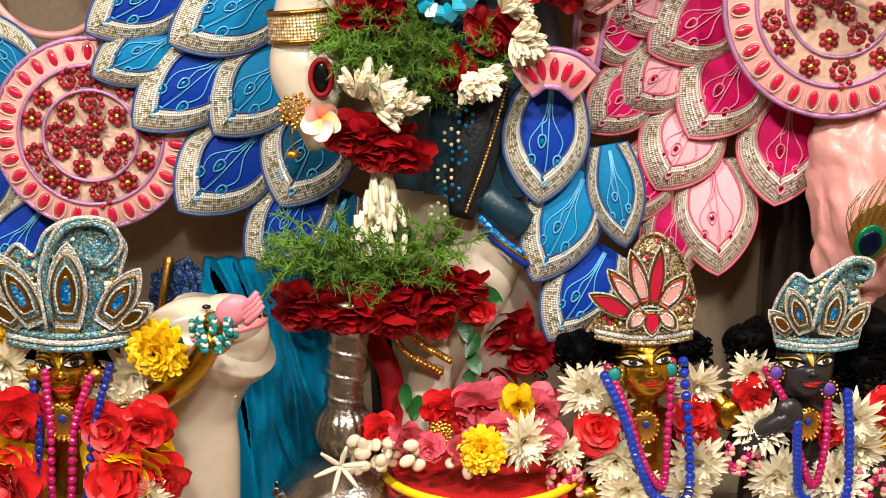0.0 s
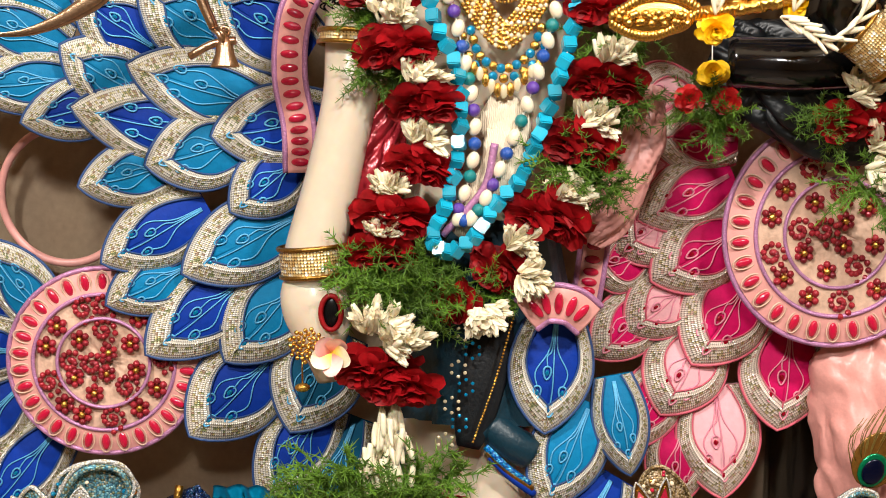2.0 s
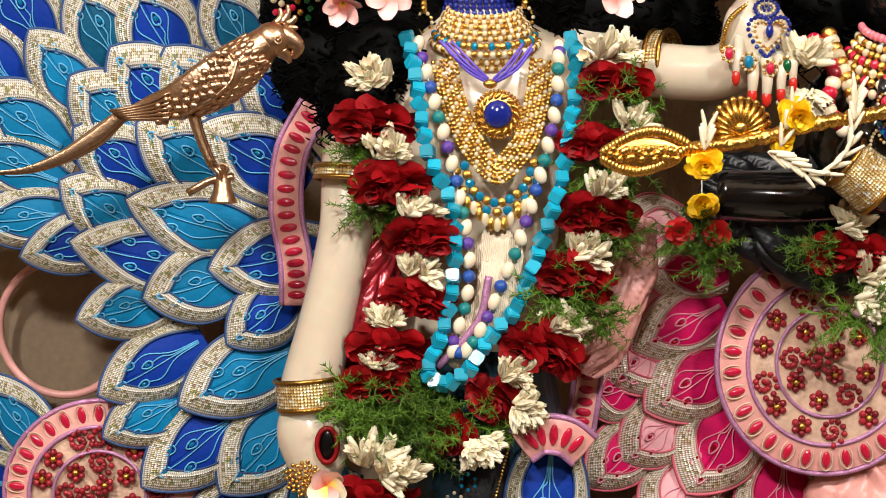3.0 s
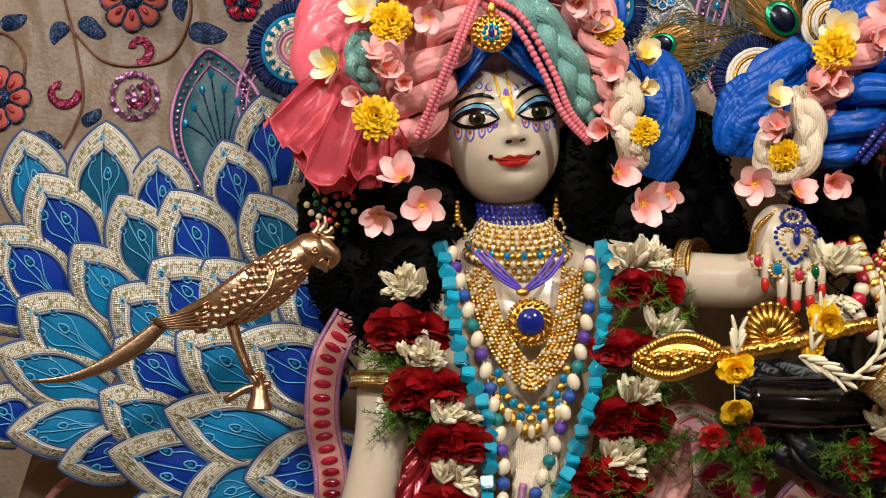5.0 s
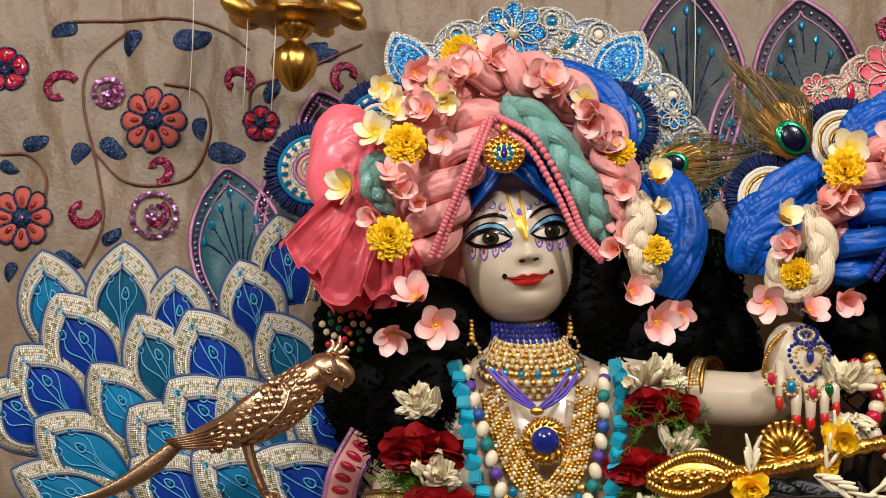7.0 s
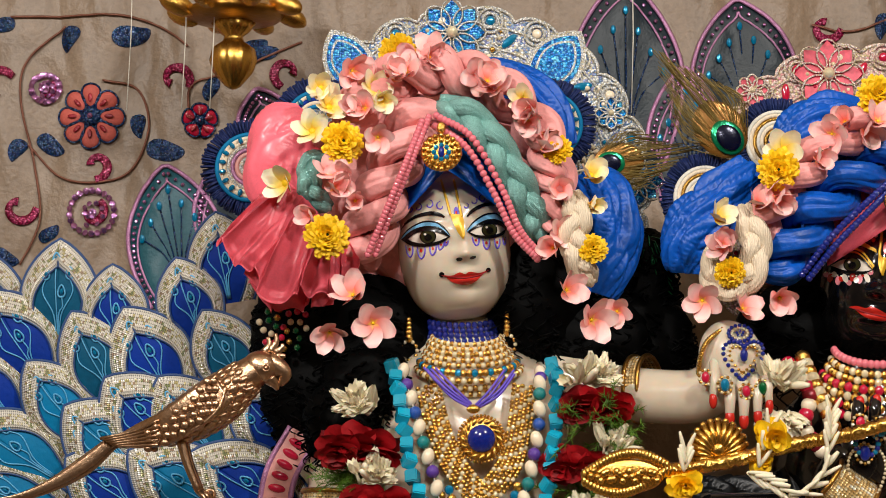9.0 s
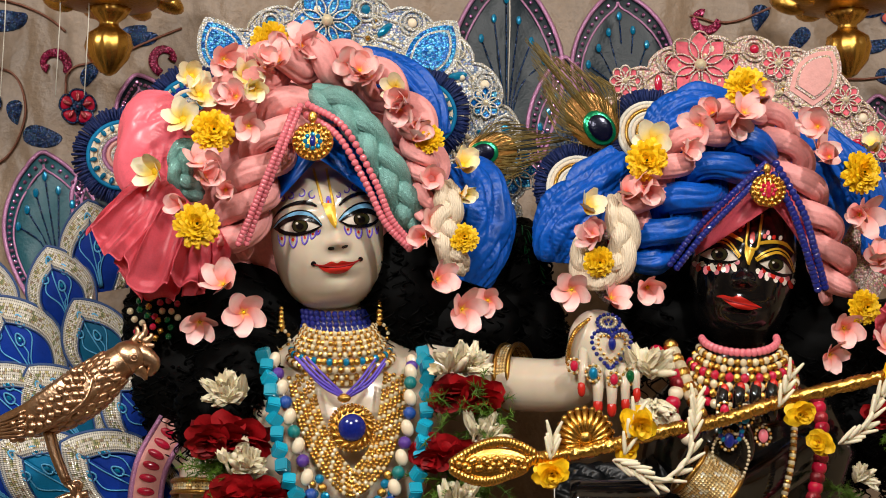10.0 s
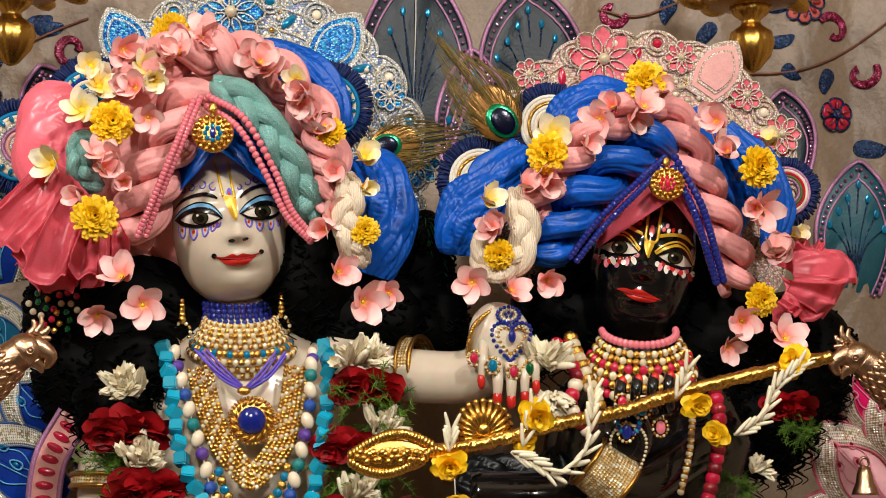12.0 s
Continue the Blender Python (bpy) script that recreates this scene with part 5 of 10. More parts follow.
def wrap(bm, pts, r, seed, squash=0.55, n=130, smooth=1.0):
    """A bunched swag of cloth with creases running along it."""
    path = smooth_path(pts, n)
    sides = 96
    rings = tube(bm, path, lambda s: r * (0.35 + 0.65 * math.sin(math.pi * min(1, 0.12 + 0.76 * s))), sides, squash=squash)
    for i, ring in enumerate(rings):
        for k, v in enumerate(ring):
            d = v.co - path[i]
            a = 2 * math.pi * k / sides
            ca, sa = math.cos(a), math.sin(a)
            low = noise.noise(Vector((ca * 1.5, sa * 1.5, i * 0.03 + seed)))
            c1 = 1 - min(1, 2.6 * abs(noise.noise(Vector((math.cos(a + i * 0.008) * 2.6, math.sin(a + i * 0.008) * 2.6, i * 0.014 + seed * 2.7)))))
            c2 = 1 - min(1, 2.8 * abs(noise.noise(Vector((math.cos(a + i * 0.012) * 5.5, math.sin(a + i * 0.012) * 5.5, i * 0.022 + seed)))))
            v.co = path[i] + d * (1.12 + 0.22 * low - smooth * (0.34 * c1 ** 2 + 0.15 * smooth * c2 ** 2))


def brow_band(c, roll, apex, rise, slope):
    """Cloth drawn over the brow, parted in a low gable above the forehead."""
    bm = bmesh.new()
    m = pose(*c) @ pose(0, 0, 0, 0, roll, 0)
    nx, nz = 40, 16
    g = []
    for i in range(nx + 1):
        dx = -108 + 216 * i / nx
        lo = rise - slope * abs(dx - apex)
        row = []
        for k in range(nz + 1):
            dz = lo + (185 - lo) * k / nz
            x, z = dx * PX, dz * PX
            d = 0.112 * math.sqrt(max(0.03, 1 - (x / 0.092) ** 2 - (z / 0.175) ** 2)) + 0.002 * math.sin(k * 1.1 + 0.5 * abs(i - 20)) + 0.003 * (k == 0)
            row.append(bm.verts.new(m @ Vector((x, -d, z))))
        g.append(row)
    for i in range(nx):
        for k in range(nz):
            bm.faces.new((g[i][k], g[i + 1][k], g[i + 1][k + 1], g[i][k + 1]))
    bmesh.ops.solidify(bm, geom=bm.faces[:], thickness=-0.003)
    return bm


def turban_white():
    top = thing("turban", "pink, blue and sea-green braided turban dressed with flowers", "turban", "turbans", at=(0.016, 0.050, 1.535))
    bm = bmesh.new(); ball(bm, (0.009, 0.075, 1.516), (0.185, 0.085, 0.155), 72, 50); wrinkle(bm, 0.012, 22, 1); wrinkle(bm, 0.008, 55, 4)
    part("turban_body", bm, "pink_cloth", top, "pleated pink cotton")
    bm = brow_band((0.033, 0.020, 1.432), -5, -4, 122, 0.85)
    part("brow_cloth", bm, "blue_satin", top, "smooth blue cloth over the brow")
    rope(top, [(0.005, -0.042, 1.613), (-0.023, -0.057, 1.578), (-0.045, -0.062, 1.532), (-0.064, -0.057, 1.488), (-0.080, -0.047, 1.445), (-0.099, -0.027, 1.407)], 0.037, -2.5, "pink_cloth", "pink twisted cloth")
    rope(top, [(-0.134, -0.060, 1.551), (-0.096, -0.065, 1.604), (-0.055, -0.060, 1.643), (-0.006, -0.060, 1.662), (0.039, -0.055, 1.656), (0.088, -0.050, 1.638), (0.134, -0.040, 1.597), (0.163, -0.030, 1.541), (0.170, -0.020, 1.481)], 0.034, -3.8, "pink_cloth", "pink twisted cloth")
    rope(top, [(0.143, -0.060, 1.574), (0.157, -0.060, 1.528), (0.168, -0.060, 1.487), (0.165, -0.050, 1.446)], 0.022, 2.2, "pink_cloth", "pink twisted cloth")
    braid(top, [(0.011, -0.072, 1.612), (0.042, -0.082, 1.597), (0.074, -0.087, 1.569), (0.098, -0.082, 1.534), (0.120, -0.072, 1.495), (0.138, -0.057, 1.460), (0.143, -0.042, 1.432)], 0.0225, 3.0, "teal_braid", "sea-green glittering plait")
    braid(top, [(-0.137, -0.067, 1.542), (-0.155, -0.077, 1.529), (-0.160, -0.077, 1.505), (-0.151, -0.067, 1.484), (-0.132, -0.047, 1.478)], 0.016, 1.6, "teal_braid", "sea-green glittering plait")
    braid(top, [(0.188, -0.070, 1.493), (0.194, -0.085, 1.460), (0.187, -0.085, 1.427), (0.197, -0.080, 1.394), (0.216, -0.060, 1.373)], 0.018, 2.2, "white_cloth", "cream plaited cloth")
    bm = bmesh.new(); wrap(bm, [(0.218, 0.030, 1.531), (0.241, 0.000, 1.487), (0.248, 0.000, 1.425), (0.229, 0.010, 1.365)], 0.042, 2)
    part("cloth_tail", bm, "blue_cloth", top, "bunched blue cloth")
    bm = bmesh.new(); wrap(bm, [(0.048, 0.020, 1.677), (0.111, 0.020, 1.664), (0.168, 0.020, 1.616), (0.187, 0.020, 1.569)], 0.03, 5)
    part("cloth_tail", bm, "blue_cloth", top, "bunched blue cloth")
    bm = bmesh.new(); wrap(bm, [(-0.160, -0.030, 1.601), (-0.189, -0.030, 1.570), (-0.198, -0.030, 1.524), (-0.175, -0.030, 1.485)], 0.050, 8, smooth=0.45)
    part("satin_fold", bm, "pink_satin", top, "coral pink satin")
    satin_fan(top, [(-0.207, -0.060, 1.512), (-0.184, -0.075, 1.505), (-0.162, -0.075, 1.484), (-0.146, -0.070, 1.460)], [(-0.274, -0.050, 1.445), (-0.277, -0.060, 1.425), (-0.240, -0.085, 1.396), (-0.221, -0.080, 1.370)], 0.018, 2.2, 1, "pink_satin")
    satin_fan(top, [(-0.188, -0.072, 1.505), (-0.165, -0.080, 1.484), (-0.143, -0.080, 1.461), (-0.125, -0.070, 1.440)], [(-0.241, -0.070, 1.392), (-0.219, -0.085, 1.357), (-0.175, -0.090, 1.359), (-0.140, -0.080, 1.365)], 0.022, 2.4, 4, "pink_satin")
    satin_fan(top, [(-0.156, -0.060, 1.445), (-0.136, -0.068, 1.437), (-0.118, -0.068, 1.433), (-0.107, -0.060, 1.430)], [(-0.156, -0.050, 1.371), (-0.146, -0.065, 1.344), (-0.116, -0.068, 1.366), (-0.096, -0.060, 1.396)], 0.014, 1.8, 7, "pink_satin")
    satin_fan(top, [(-0.186, -0.050, 1.488), (-0.167, -0.055, 1.465), (-0.145, -0.055, 1.442), (-0.126, -0.050, 1.424)], [(-0.238, -0.040, 1.374), (-0.209, -0.050, 1.342), (-0.170, -0.050, 1.348), (-0.134, -0.045, 1.357)], 0.01, 2.6, 9, "pink_satin", "satin_lining")
    for off in (0, 1):
        bead_string(top, [(-0.001, -0.115, 1.585), (-0.022, -0.125, 1.529), (-0.046, -0.115, 1.471), (-0.071, -0.095, 1.408)] if off else
                    [(-0.010, -0.120, 1.578), (-0.032, -0.130, 1.520), (-0.056, -0.120, 1.463), (-0.081, -0.100, 1.407)], 0.0046, BEADS["pink"], 36)
        bead_string(top, [(0.009, -0.100, 1.590), (0.055, -0.105, 1.560), (0.095, -0.100, 1.491), (0.117, -0.090, 1.441), (0.145, -0.075, 1.409)] if off else
                    [(0.007, -0.100, 1.576), (0.048, -0.105, 1.547), (0.083, -0.100, 1.488), (0.109, -0.090, 1.436), (0.141, -0.075, 1.403)], 0.0050, BEADS["pink"], 36)
    for c, r, inner in (((-0.250, 0.050, 1.547), 0.068, ("cyan", "white_cloth", "white_cloth", "halo_trim", "lilac_trim", "blush", "halo_trim", "blush")),
                        ((-0.156, 0.050, 1.609), 0.066, ("cyan", "white_cloth", "blue", "white_cloth", "cyan")),
                        ((0.167, 0.050, 1.606), 0.066, ("cyan", "white_cloth", "blue", "white_cloth", "cyan"))):
        fringe_ring(top, c, r, inner, 3)
    return top


def brooch(label, c, r, stone):
    top = thing("brooch", label, "brooch", "turban brooches", at=c)
    c = Vector(c)
    bm = bmesh.new(); ball(bm, c, (r, 0.006, r * 0.92), 24, 12)
    part("plate", bm, "gold", top)
    for q, n, b in ((0.88, 18, "gold"), (0.62, 13, "gold"), (0.36, 8, stone)):
        for k in range(n):
            t = 2 * math.pi * k / n
            place("stone", BEADS[b], Matrix.Translation(c + Vector((q * r * math.sin(t), -0.0055, q * r * 0.92 * math.cos(t)))) @ Matrix.Scale(r * 0.13, 4), top)
    place("stone", BEADS["violet" if stone == "aqua" else "ruby"], Matrix.Translation(c + Vector((0, -0.007, 0))) @ Matrix.Diagonal((r * 0.16, 0.004, r * 0.28, 1)), top)
    place("drop", BEADS["gold"], Matrix.Translation(c + Vector((0, -0.002, r * 1.2))) @ Matrix.Diagonal((r * 0.22, 0.004, r * 0.3, 1)), top)


def turban_dark():
    top = thing("turban", "bright blue and pink braided turban with cream plait and flowers", "turban", "turbans", at=(0.629, 0.050, 1.520))
    bm = bmesh.new(); ball(bm, (0.634, 0.075, 1.491), (0.155, 0.07, 0.13), 90, 64); wrinkle(bm, 0.016, 26, 6); wrinkle(bm, 0.008, 55, 4)
    part("turban_body", bm, "blue_cloth", top, "pleated blue cotton")
    bm = brow_band((0.604, -0.004, 1.379), 9, 4, 104, 0.9)
    part("brow_cloth", bm, "pink_satin", top, "smooth pink cloth over the brow")
    rope(top, [(0.624, -0.062, 1.548), (0.578, -0.077, 1.527), (0.534, -0.082, 1.492), (0.498, -0.077, 1.454), (0.469, -0.067, 1.413), (0.448, -0.052, 1.383)], 0.038, -2.4, "blue_cloth", "bright blue twisted cloth")
    rope(top, [(0.615, -0.047, 1.602), (0.641, -0.062, 1.563), (0.659, -0.072, 1.516), (0.676, -0.072, 1.468), (0.698, -0.067, 1.423), (0.712, -0.057, 1.379), (0.726, -0.042, 1.338)], 0.031, 3.0, "pink_cloth", "pink twisted cloth")
    rope(top, [(0.613, -0.075, 1.594), (0.559, -0.090, 1.571), (0.514, -0.095, 1.539), (0.475, -0.095, 1.501), (0.443, -0.090, 1.463), (0.427, -0.080, 1.430)], 0.029, -2.2, "pink_cloth", "pink twisted cloth")
    braid(top, [(0.406, -0.100, 1.469), (0.416, -0.115, 1.439), (0.420, -0.120, 1.407), (0.409, -0.120, 1.375), (0.383, -0.115, 1.361), (0.365, -0.110, 1.383), (0.370, -0.100, 1.417)], 0.019, 2.7, "white_cloth", "cream plaited cloth")
    for pts, r in (([(0.442, 0.000, 1.535), (0.390, -0.020, 1.477), (0.351, -0.020, 1.430), (0.348, -0.010, 1.392)], 0.045), ([(0.591, -0.020, 1.604), (0.530, -0.040, 1.592), (0.490, -0.040, 1.552), (0.460, -0.030, 1.507)], 0.04),
                   ([(0.724, 0.000, 1.569), (0.771, 0.000, 1.521), (0.794, 0.000, 1.457), (0.792, 0.000, 1.401)], 0.03)):
        bm = bmesh.new(); wrap(bm, pts, r, 3); part("cloth_tail", bm, "blue_cloth", top, "bunched blue cloth")
    satin_fan(top, [(0.790, -0.060, 1.394), (0.792, -0.075, 1.370), (0.788, -0.080, 1.346), (0.779, -0.070, 1.328)], [(0.804, -0.050, 1.399), (0.867, -0.060, 1.393), (0.881, -0.070, 1.351), (0.854, -0.075, 1.325), (0.830, -0.070, 1.307)], 0.02, 1.6, 3, "pink_satin")
    satin_fan(top, [(0.779, -0.060, 1.356), (0.782, -0.075, 1.339), (0.774, -0.075, 1.324), (0.766, -0.060, 1.317)], [(0.851, -0.055, 1.321), (0.822, -0.070, 1.301), (0.793, -0.075, 1.305), (0.771, -0.060, 1.288)], 0.014, 1.5, 6, "pink_satin")
    satin_fan(top, [(0.779, -0.050, 1.372), (0.792, -0.060, 1.363), (0.803, -0.060, 1.348), (0.802, -0.050, 1.333)], [(0.777, -0.050, 1.392), (0.816, -0.050, 1.407), (0.842, -0.050, 1.395), (0.862, -0.050, 1.372)], 0.012, 1.2, 8, "pink_satin", "satin_lining")
    for dx in (0, 1):
        bead_string(top, [(0.608, -0.120, 1.509), (0.564, -0.125, 1.470), (0.518, -0.120, 1.426), (0.483, -0.100, 1.379)] if dx else
                    [(0.604, -0.120, 1.495), (0.567, -0.125, 1.459), (0.526, -0.120, 1.418), (0.492, -0.100, 1.374)], 0.0048, BEADS["violet"], 30)
        bead_string(top, [(0.623, -0.120, 1.509), (0.656, -0.120, 1.448), (0.674, -0.110, 1.397), (0.692, -0.090, 1.349)] if dx else
                    [(0.620, -0.120, 1.494), (0.645, -0.120, 1.441), (0.663, -0.110, 1.393), (0.682, -0.090, 1.346)], 0.0056, BEADS["violet"], 26)
    for c, r, inner in (((0.483, 0.030, 1.577), 0.062, ("string", "white_cloth", "antique_gold", "string", "white_cloth", "antique_gold")),
                        ((0.383, 0.040, 1.501), 0.062, ("string", "white_cloth", "antique_gold", "string", "white_cloth", "antique_gold")),
                        ((0.827, 0.050, 1.488), 0.05, ("lilac_trim", "white_cloth", "ruby", "green", "lilac_trim"))):
        fringe_ring(top, c, r, inner, 4)
    return top


turban_white()
turban_dark()
brooch("round gold filigree brooch with blue stones", (0.015, -0.115, 1.538), 0.027, "aqua")
brooch("round gold filigree brooch with red stones", (0.609, -0.125, 1.473), 0.024, "ruby")

for x, y, z, s in ((-0.042, -0.060, 1.683, 1.0), (-0.114, -0.115, 1.551, 1.05), (-0.133, -0.130, 1.426, 1.1), (0.169, -0.080, 1.547, 0.75), (0.212, -0.090, 1.414, 0.75),
                   (0.449, -0.130, 1.512, 1.0), (0.588, -0.110, 1.612, 1.1), (0.731, -0.130, 1.496, 1.05), (0.382, -0.135, 1.379, 0.75), (0.732, -0.120, 1.320, 0.85)):
    marigold(x, y, z, s)

BLOOMS = [
    (-0.133, -0.090, 1.604, "white", 1.2, 10), (-0.154, -0.090, 1.572, "white", 1.1, 60), (-0.188, -0.100, 1.501, "white", 1.2, 20), (0.210, -0.090, 1.511, "white", 1.2, 40),
    (0.212, -0.080, 1.475, "white", 0.9, 10), (-0.063, -0.100, 1.612, "white", 1.0, 0), (-0.031, -0.105, 1.646, "pink", 1.15, 15), (0.002, -0.070, 1.682, "pink", 1.1, 40),
    (-0.067, -0.130, 1.556, "pink", 0.95, 0), (-0.124, -0.130, 1.490, "pink", 1.1, 30), (-0.096, -0.125, 1.474, "pink", 1.0, 50), (-0.153, -0.110, 1.457, "pink", 1.0, 20),
    (-0.100, -0.100, 1.354, "pink", 1.3, 10), (-0.074, -0.100, 1.318, "pink", 1.25, 36), (-0.130, -0.100, 1.306, "pink", 1.1, 55)]
BLOOMS_MORE = [
    (0.076, -0.090, 1.638, "pink", 1.2, 20), (0.134, -0.090, 1.598, "pink", 1.2, 0), (0.160, -0.100, 1.415, "pink", 1.1, 30),
    (0.176, -0.100, 1.360, "pink", 1.2, 45), (0.208, -0.100, 1.321, "pink", 1.3, 5), (0.243, -0.090, 1.333, "pink", 0.9, 25), (-0.082, -0.080, 1.643, "pink", 1.1, 15), (-0.100, -0.090, 1.602, "pink", 1.0, 45),
    (0.153, -0.080, 1.569, "pink", 1.0, 15)]
BLOOMS_DARK = [
    (0.369, -0.120, 1.451, "white", 1.1, 10), (0.464, -0.100, 1.543, "white", 1.2, 40), (0.523, -0.120, 1.560, "pink", 1.15, 10), (0.580, -0.130, 1.575, "pink", 1.1, 30),
    (0.502, -0.120, 1.529, "pink", 1.0, 0), (0.448, -0.130, 1.475, "pink", 1.2, 20), (0.421, -0.120, 1.469, "pink", 1.0, 60), (0.375, -0.135, 1.412, "pink", 0.95, 12),
    (0.349, -0.120, 1.344, "pink", 1.1, 35), (0.400, -0.120, 1.333, "pink", 1.1, 5), (0.448, -0.120, 1.347, "pink", 1.15, 50), (0.729, -0.130, 1.441, "pink", 1.15, 15)]
BLOOMS_SIDE = [
    (0.758, -0.110, 1.382, "pink", 1.2, 45), (0.709, -0.110, 1.293, "pink", 1.2, 30), (0.689, -0.110, 1.259, "pink", 1.0, 10), (0.764, -0.120, 1.268, "pink", 1.25, 0),
    (0.681, -0.120, 1.559, "pink", 1.1, 22), (0.692, -0.130, 1.517, "pink", 1.0, 48), (0.801, -0.060, 1.414, "white", 0.9, 48)]
BLOOMS_TOP = [
    (*(-0.144, -0.085, 1.630), "white", 1.0, 20), (*(-0.103, -0.085, 1.654), "pink", 1.15, 5), (*(-0.074, -0.095, 1.628), "white", 1.0, 33), (*(-0.084, -0.100, 1.600), "pink", 1.05, 12), (*(-0.021, -0.085, 1.669), "pink", 1.1, 50),
    (*(-0.051, -0.100, 1.643), "pink", 1.2, 28), (*(0.001, -0.080, 1.673), "pink", 1.1, 8), (*(0.069, -0.080, 1.650), "pink", 1.2, 40), (*(0.089, -0.085, 1.630), "pink", 1.1, 14), (*(0.125, -0.080, 1.616), "white", 0.9, 6),
    (*(0.129, -0.085, 1.588), "pink", 1.2, 30), (*(0.148, -0.085, 1.551), "pink", 1.1, 18), (*(0.171, -0.080, 1.495), "pink", 1.1, 44), (*(-0.108, -0.125, 1.503), "pink", 1.1, 22), (*(-0.130, -0.125, 1.510), "pink", 1.0, 60), (*(0.171, -0.085, 1.438), "pink", 1.0, 10)]
BLOOMS_EAST = [
    (*(0.568, -0.115, 1.566), "pink", 1.1, 12), (*(0.601, -0.110, 1.598), "pink", 1.2, 40), (*(0.542, -0.115, 1.577), "pink", 1.1, 25), (*(0.680, -0.100, 1.570), "pink", 1.1, 30), (*(0.684, -0.115, 1.525), "pink", 1.1, 8),
    (*(0.738, -0.115, 1.442), "pink", 1.3, 20), (*(0.768, -0.100, 1.390), "pink", 1.2, 50), (*(0.764, -0.090, 1.534), "white", 1.0, 15), (*(0.378, -0.130, 1.420), "pink", 1.1, 40), (*(0.444, -0.120, 1.489), "pink", 1.1, 33)]
for i, (x, y, z, kind, s, a) in enumerate(BLOOMS_TOP + BLOOMS_EAST + BLOOMS + BLOOMS_MORE + BLOOMS_DARK + BLOOMS_SIDE):
    plumeria(x, y, z, kind, s, a, 26 * math.sin(i * 2.1), 34 * math.sin(i * 1.3), 50 + 18 * math.sin(i))


# ---------------------------------------------------------------- scalloped halos behind the heads
def halo(label, c, r, y, cloth, line, leaf, flower, gem, flowers, leaves):
    cx, cz = c
    top = thing("halo", label, "halo", "scalloped halos", at=(cx, y, cz))
    lobes = 22
    bm = bmesh.new()
    rim = []
    for k in range(lobes * 8):
        t = 2 * math.pi * k / (lobes * 8)
        q = r * (0.95 + 0.055 * abs(math.sin(lobes * t / 2)) ** 0.6)
        rim.append((q * math.sin(t), q * math.cos(t)))
    a = [bm.verts.new((cx + x, y - 0.004, cz + z)) for x, z in rim]
    b = [bm.verts.new((cx + x, y + 0.008, cz + z)) for x, z in rim]
    bm.faces.new(a); bm.faces.new(b[::-1])
    for k in range(len(a)):
        bm.faces.new((a[k - 1], b[k - 1], b[k], a[k]))
    part("plate", bm, cloth, top, smooth=False)
    bm = bmesh.new()
    tube(bm, [Vector((cx + x, y - 0.005, cz + z)) for x, z in rim + rim[:1]], 0.0028, 6)
    for q, mt in ((0.9, 0), (0.78, 0), (0.62, 0)):
        tube(bm, [Vector((cx + q * r * math.sin(t), y - 0.005, cz + q * r * math.cos(t))) for t in (k * math.pi / 40 for k in range(81))], 0.002, 6)
    part("rim", bm, line, top)
    for k in range(lobes):
        t = 2 * math.pi * (k + 0.5) / lobes
        if math.cos(t) < -0.2:
            continue
        p = Vector((cx + r * 0.93 * math.sin(t), y - 0.006, cz + r * 0.93 * math.cos(t)))
        bm = bmesh.new()
        for rr in (0.018, 0.011):
            tube(bm, [p + Vector((rr * math.sin(u), 0, rr * math.cos(u))) for u in (j * math.pi / 8 for j in range(17))], 0.0022, 6, caps=False)
        part("scroll", bm, line, top)
        place("stone", BEADS["pearl" if k % 2 else gem], Matrix.Translation(p) @ Matrix.Diagonal((0.007, 0.004, 0.007, 1)), top)
        p2 = Vector((cx + r * 0.84 * math.sin(t + 0.14), y - 0.006, cz + r * 0.84 * math.cos(t + 0.14)))
        place("drop", BEADS[gem], Matrix.Translation(p2) @ pose(0, 0, 0, 0, math.degrees(t) + 40, 0) @ Matrix.Diagonal((0.006, 0.003, 0.014, 1)), top)
        for j in range(7):
            u = t + 0.285 * j / 7 - 0.14
            p3 = Vector((cx + r * (0.70 + 0.05 * math.sin(j * 2.2)) * math.sin(u), y - 0.006, cz + r * (0.70 + 0.05 * math.sin(j * 2.2)) * math.cos(u)))
            place("bead", BEADS["white" if j % 2 else "pearl"], Matrix.Translation(p3) @ Matrix.Scale(0.004, 4), top)
    rnd = random.Random(int(cx * 1000))
    for k in range(60):
        t, q = rnd.uniform(-1.9, 1.9), rnd.uniform(0.58, 0.9)
        p = Vector((cx + q * r * math.sin(t), y - 0.005, cz + q * r * math.cos(t)))
        bm = bmesh.new()
        rr, tw = rnd.uniform(0.006, 0.013), rnd.choice((-1, 1))
        tube(bm, [p + Vector((rr * (1 - j / 16) * math.sin(tw * j * 0.5 + t), 0, rr * (1 - j / 16) * math.cos(tw * j * 0.5 + t))) for j in range(14)], 0.0016, 5)
        part("scroll", bm, line, top)
        place("stone", BEADS[(gem, "white", "pearl", "gold")[k % 4]], Matrix.Translation(p + Vector((0, -0.002, 0))) @ Matrix.Scale(rnd.uniform(0.002, 0.0042), 4), top)
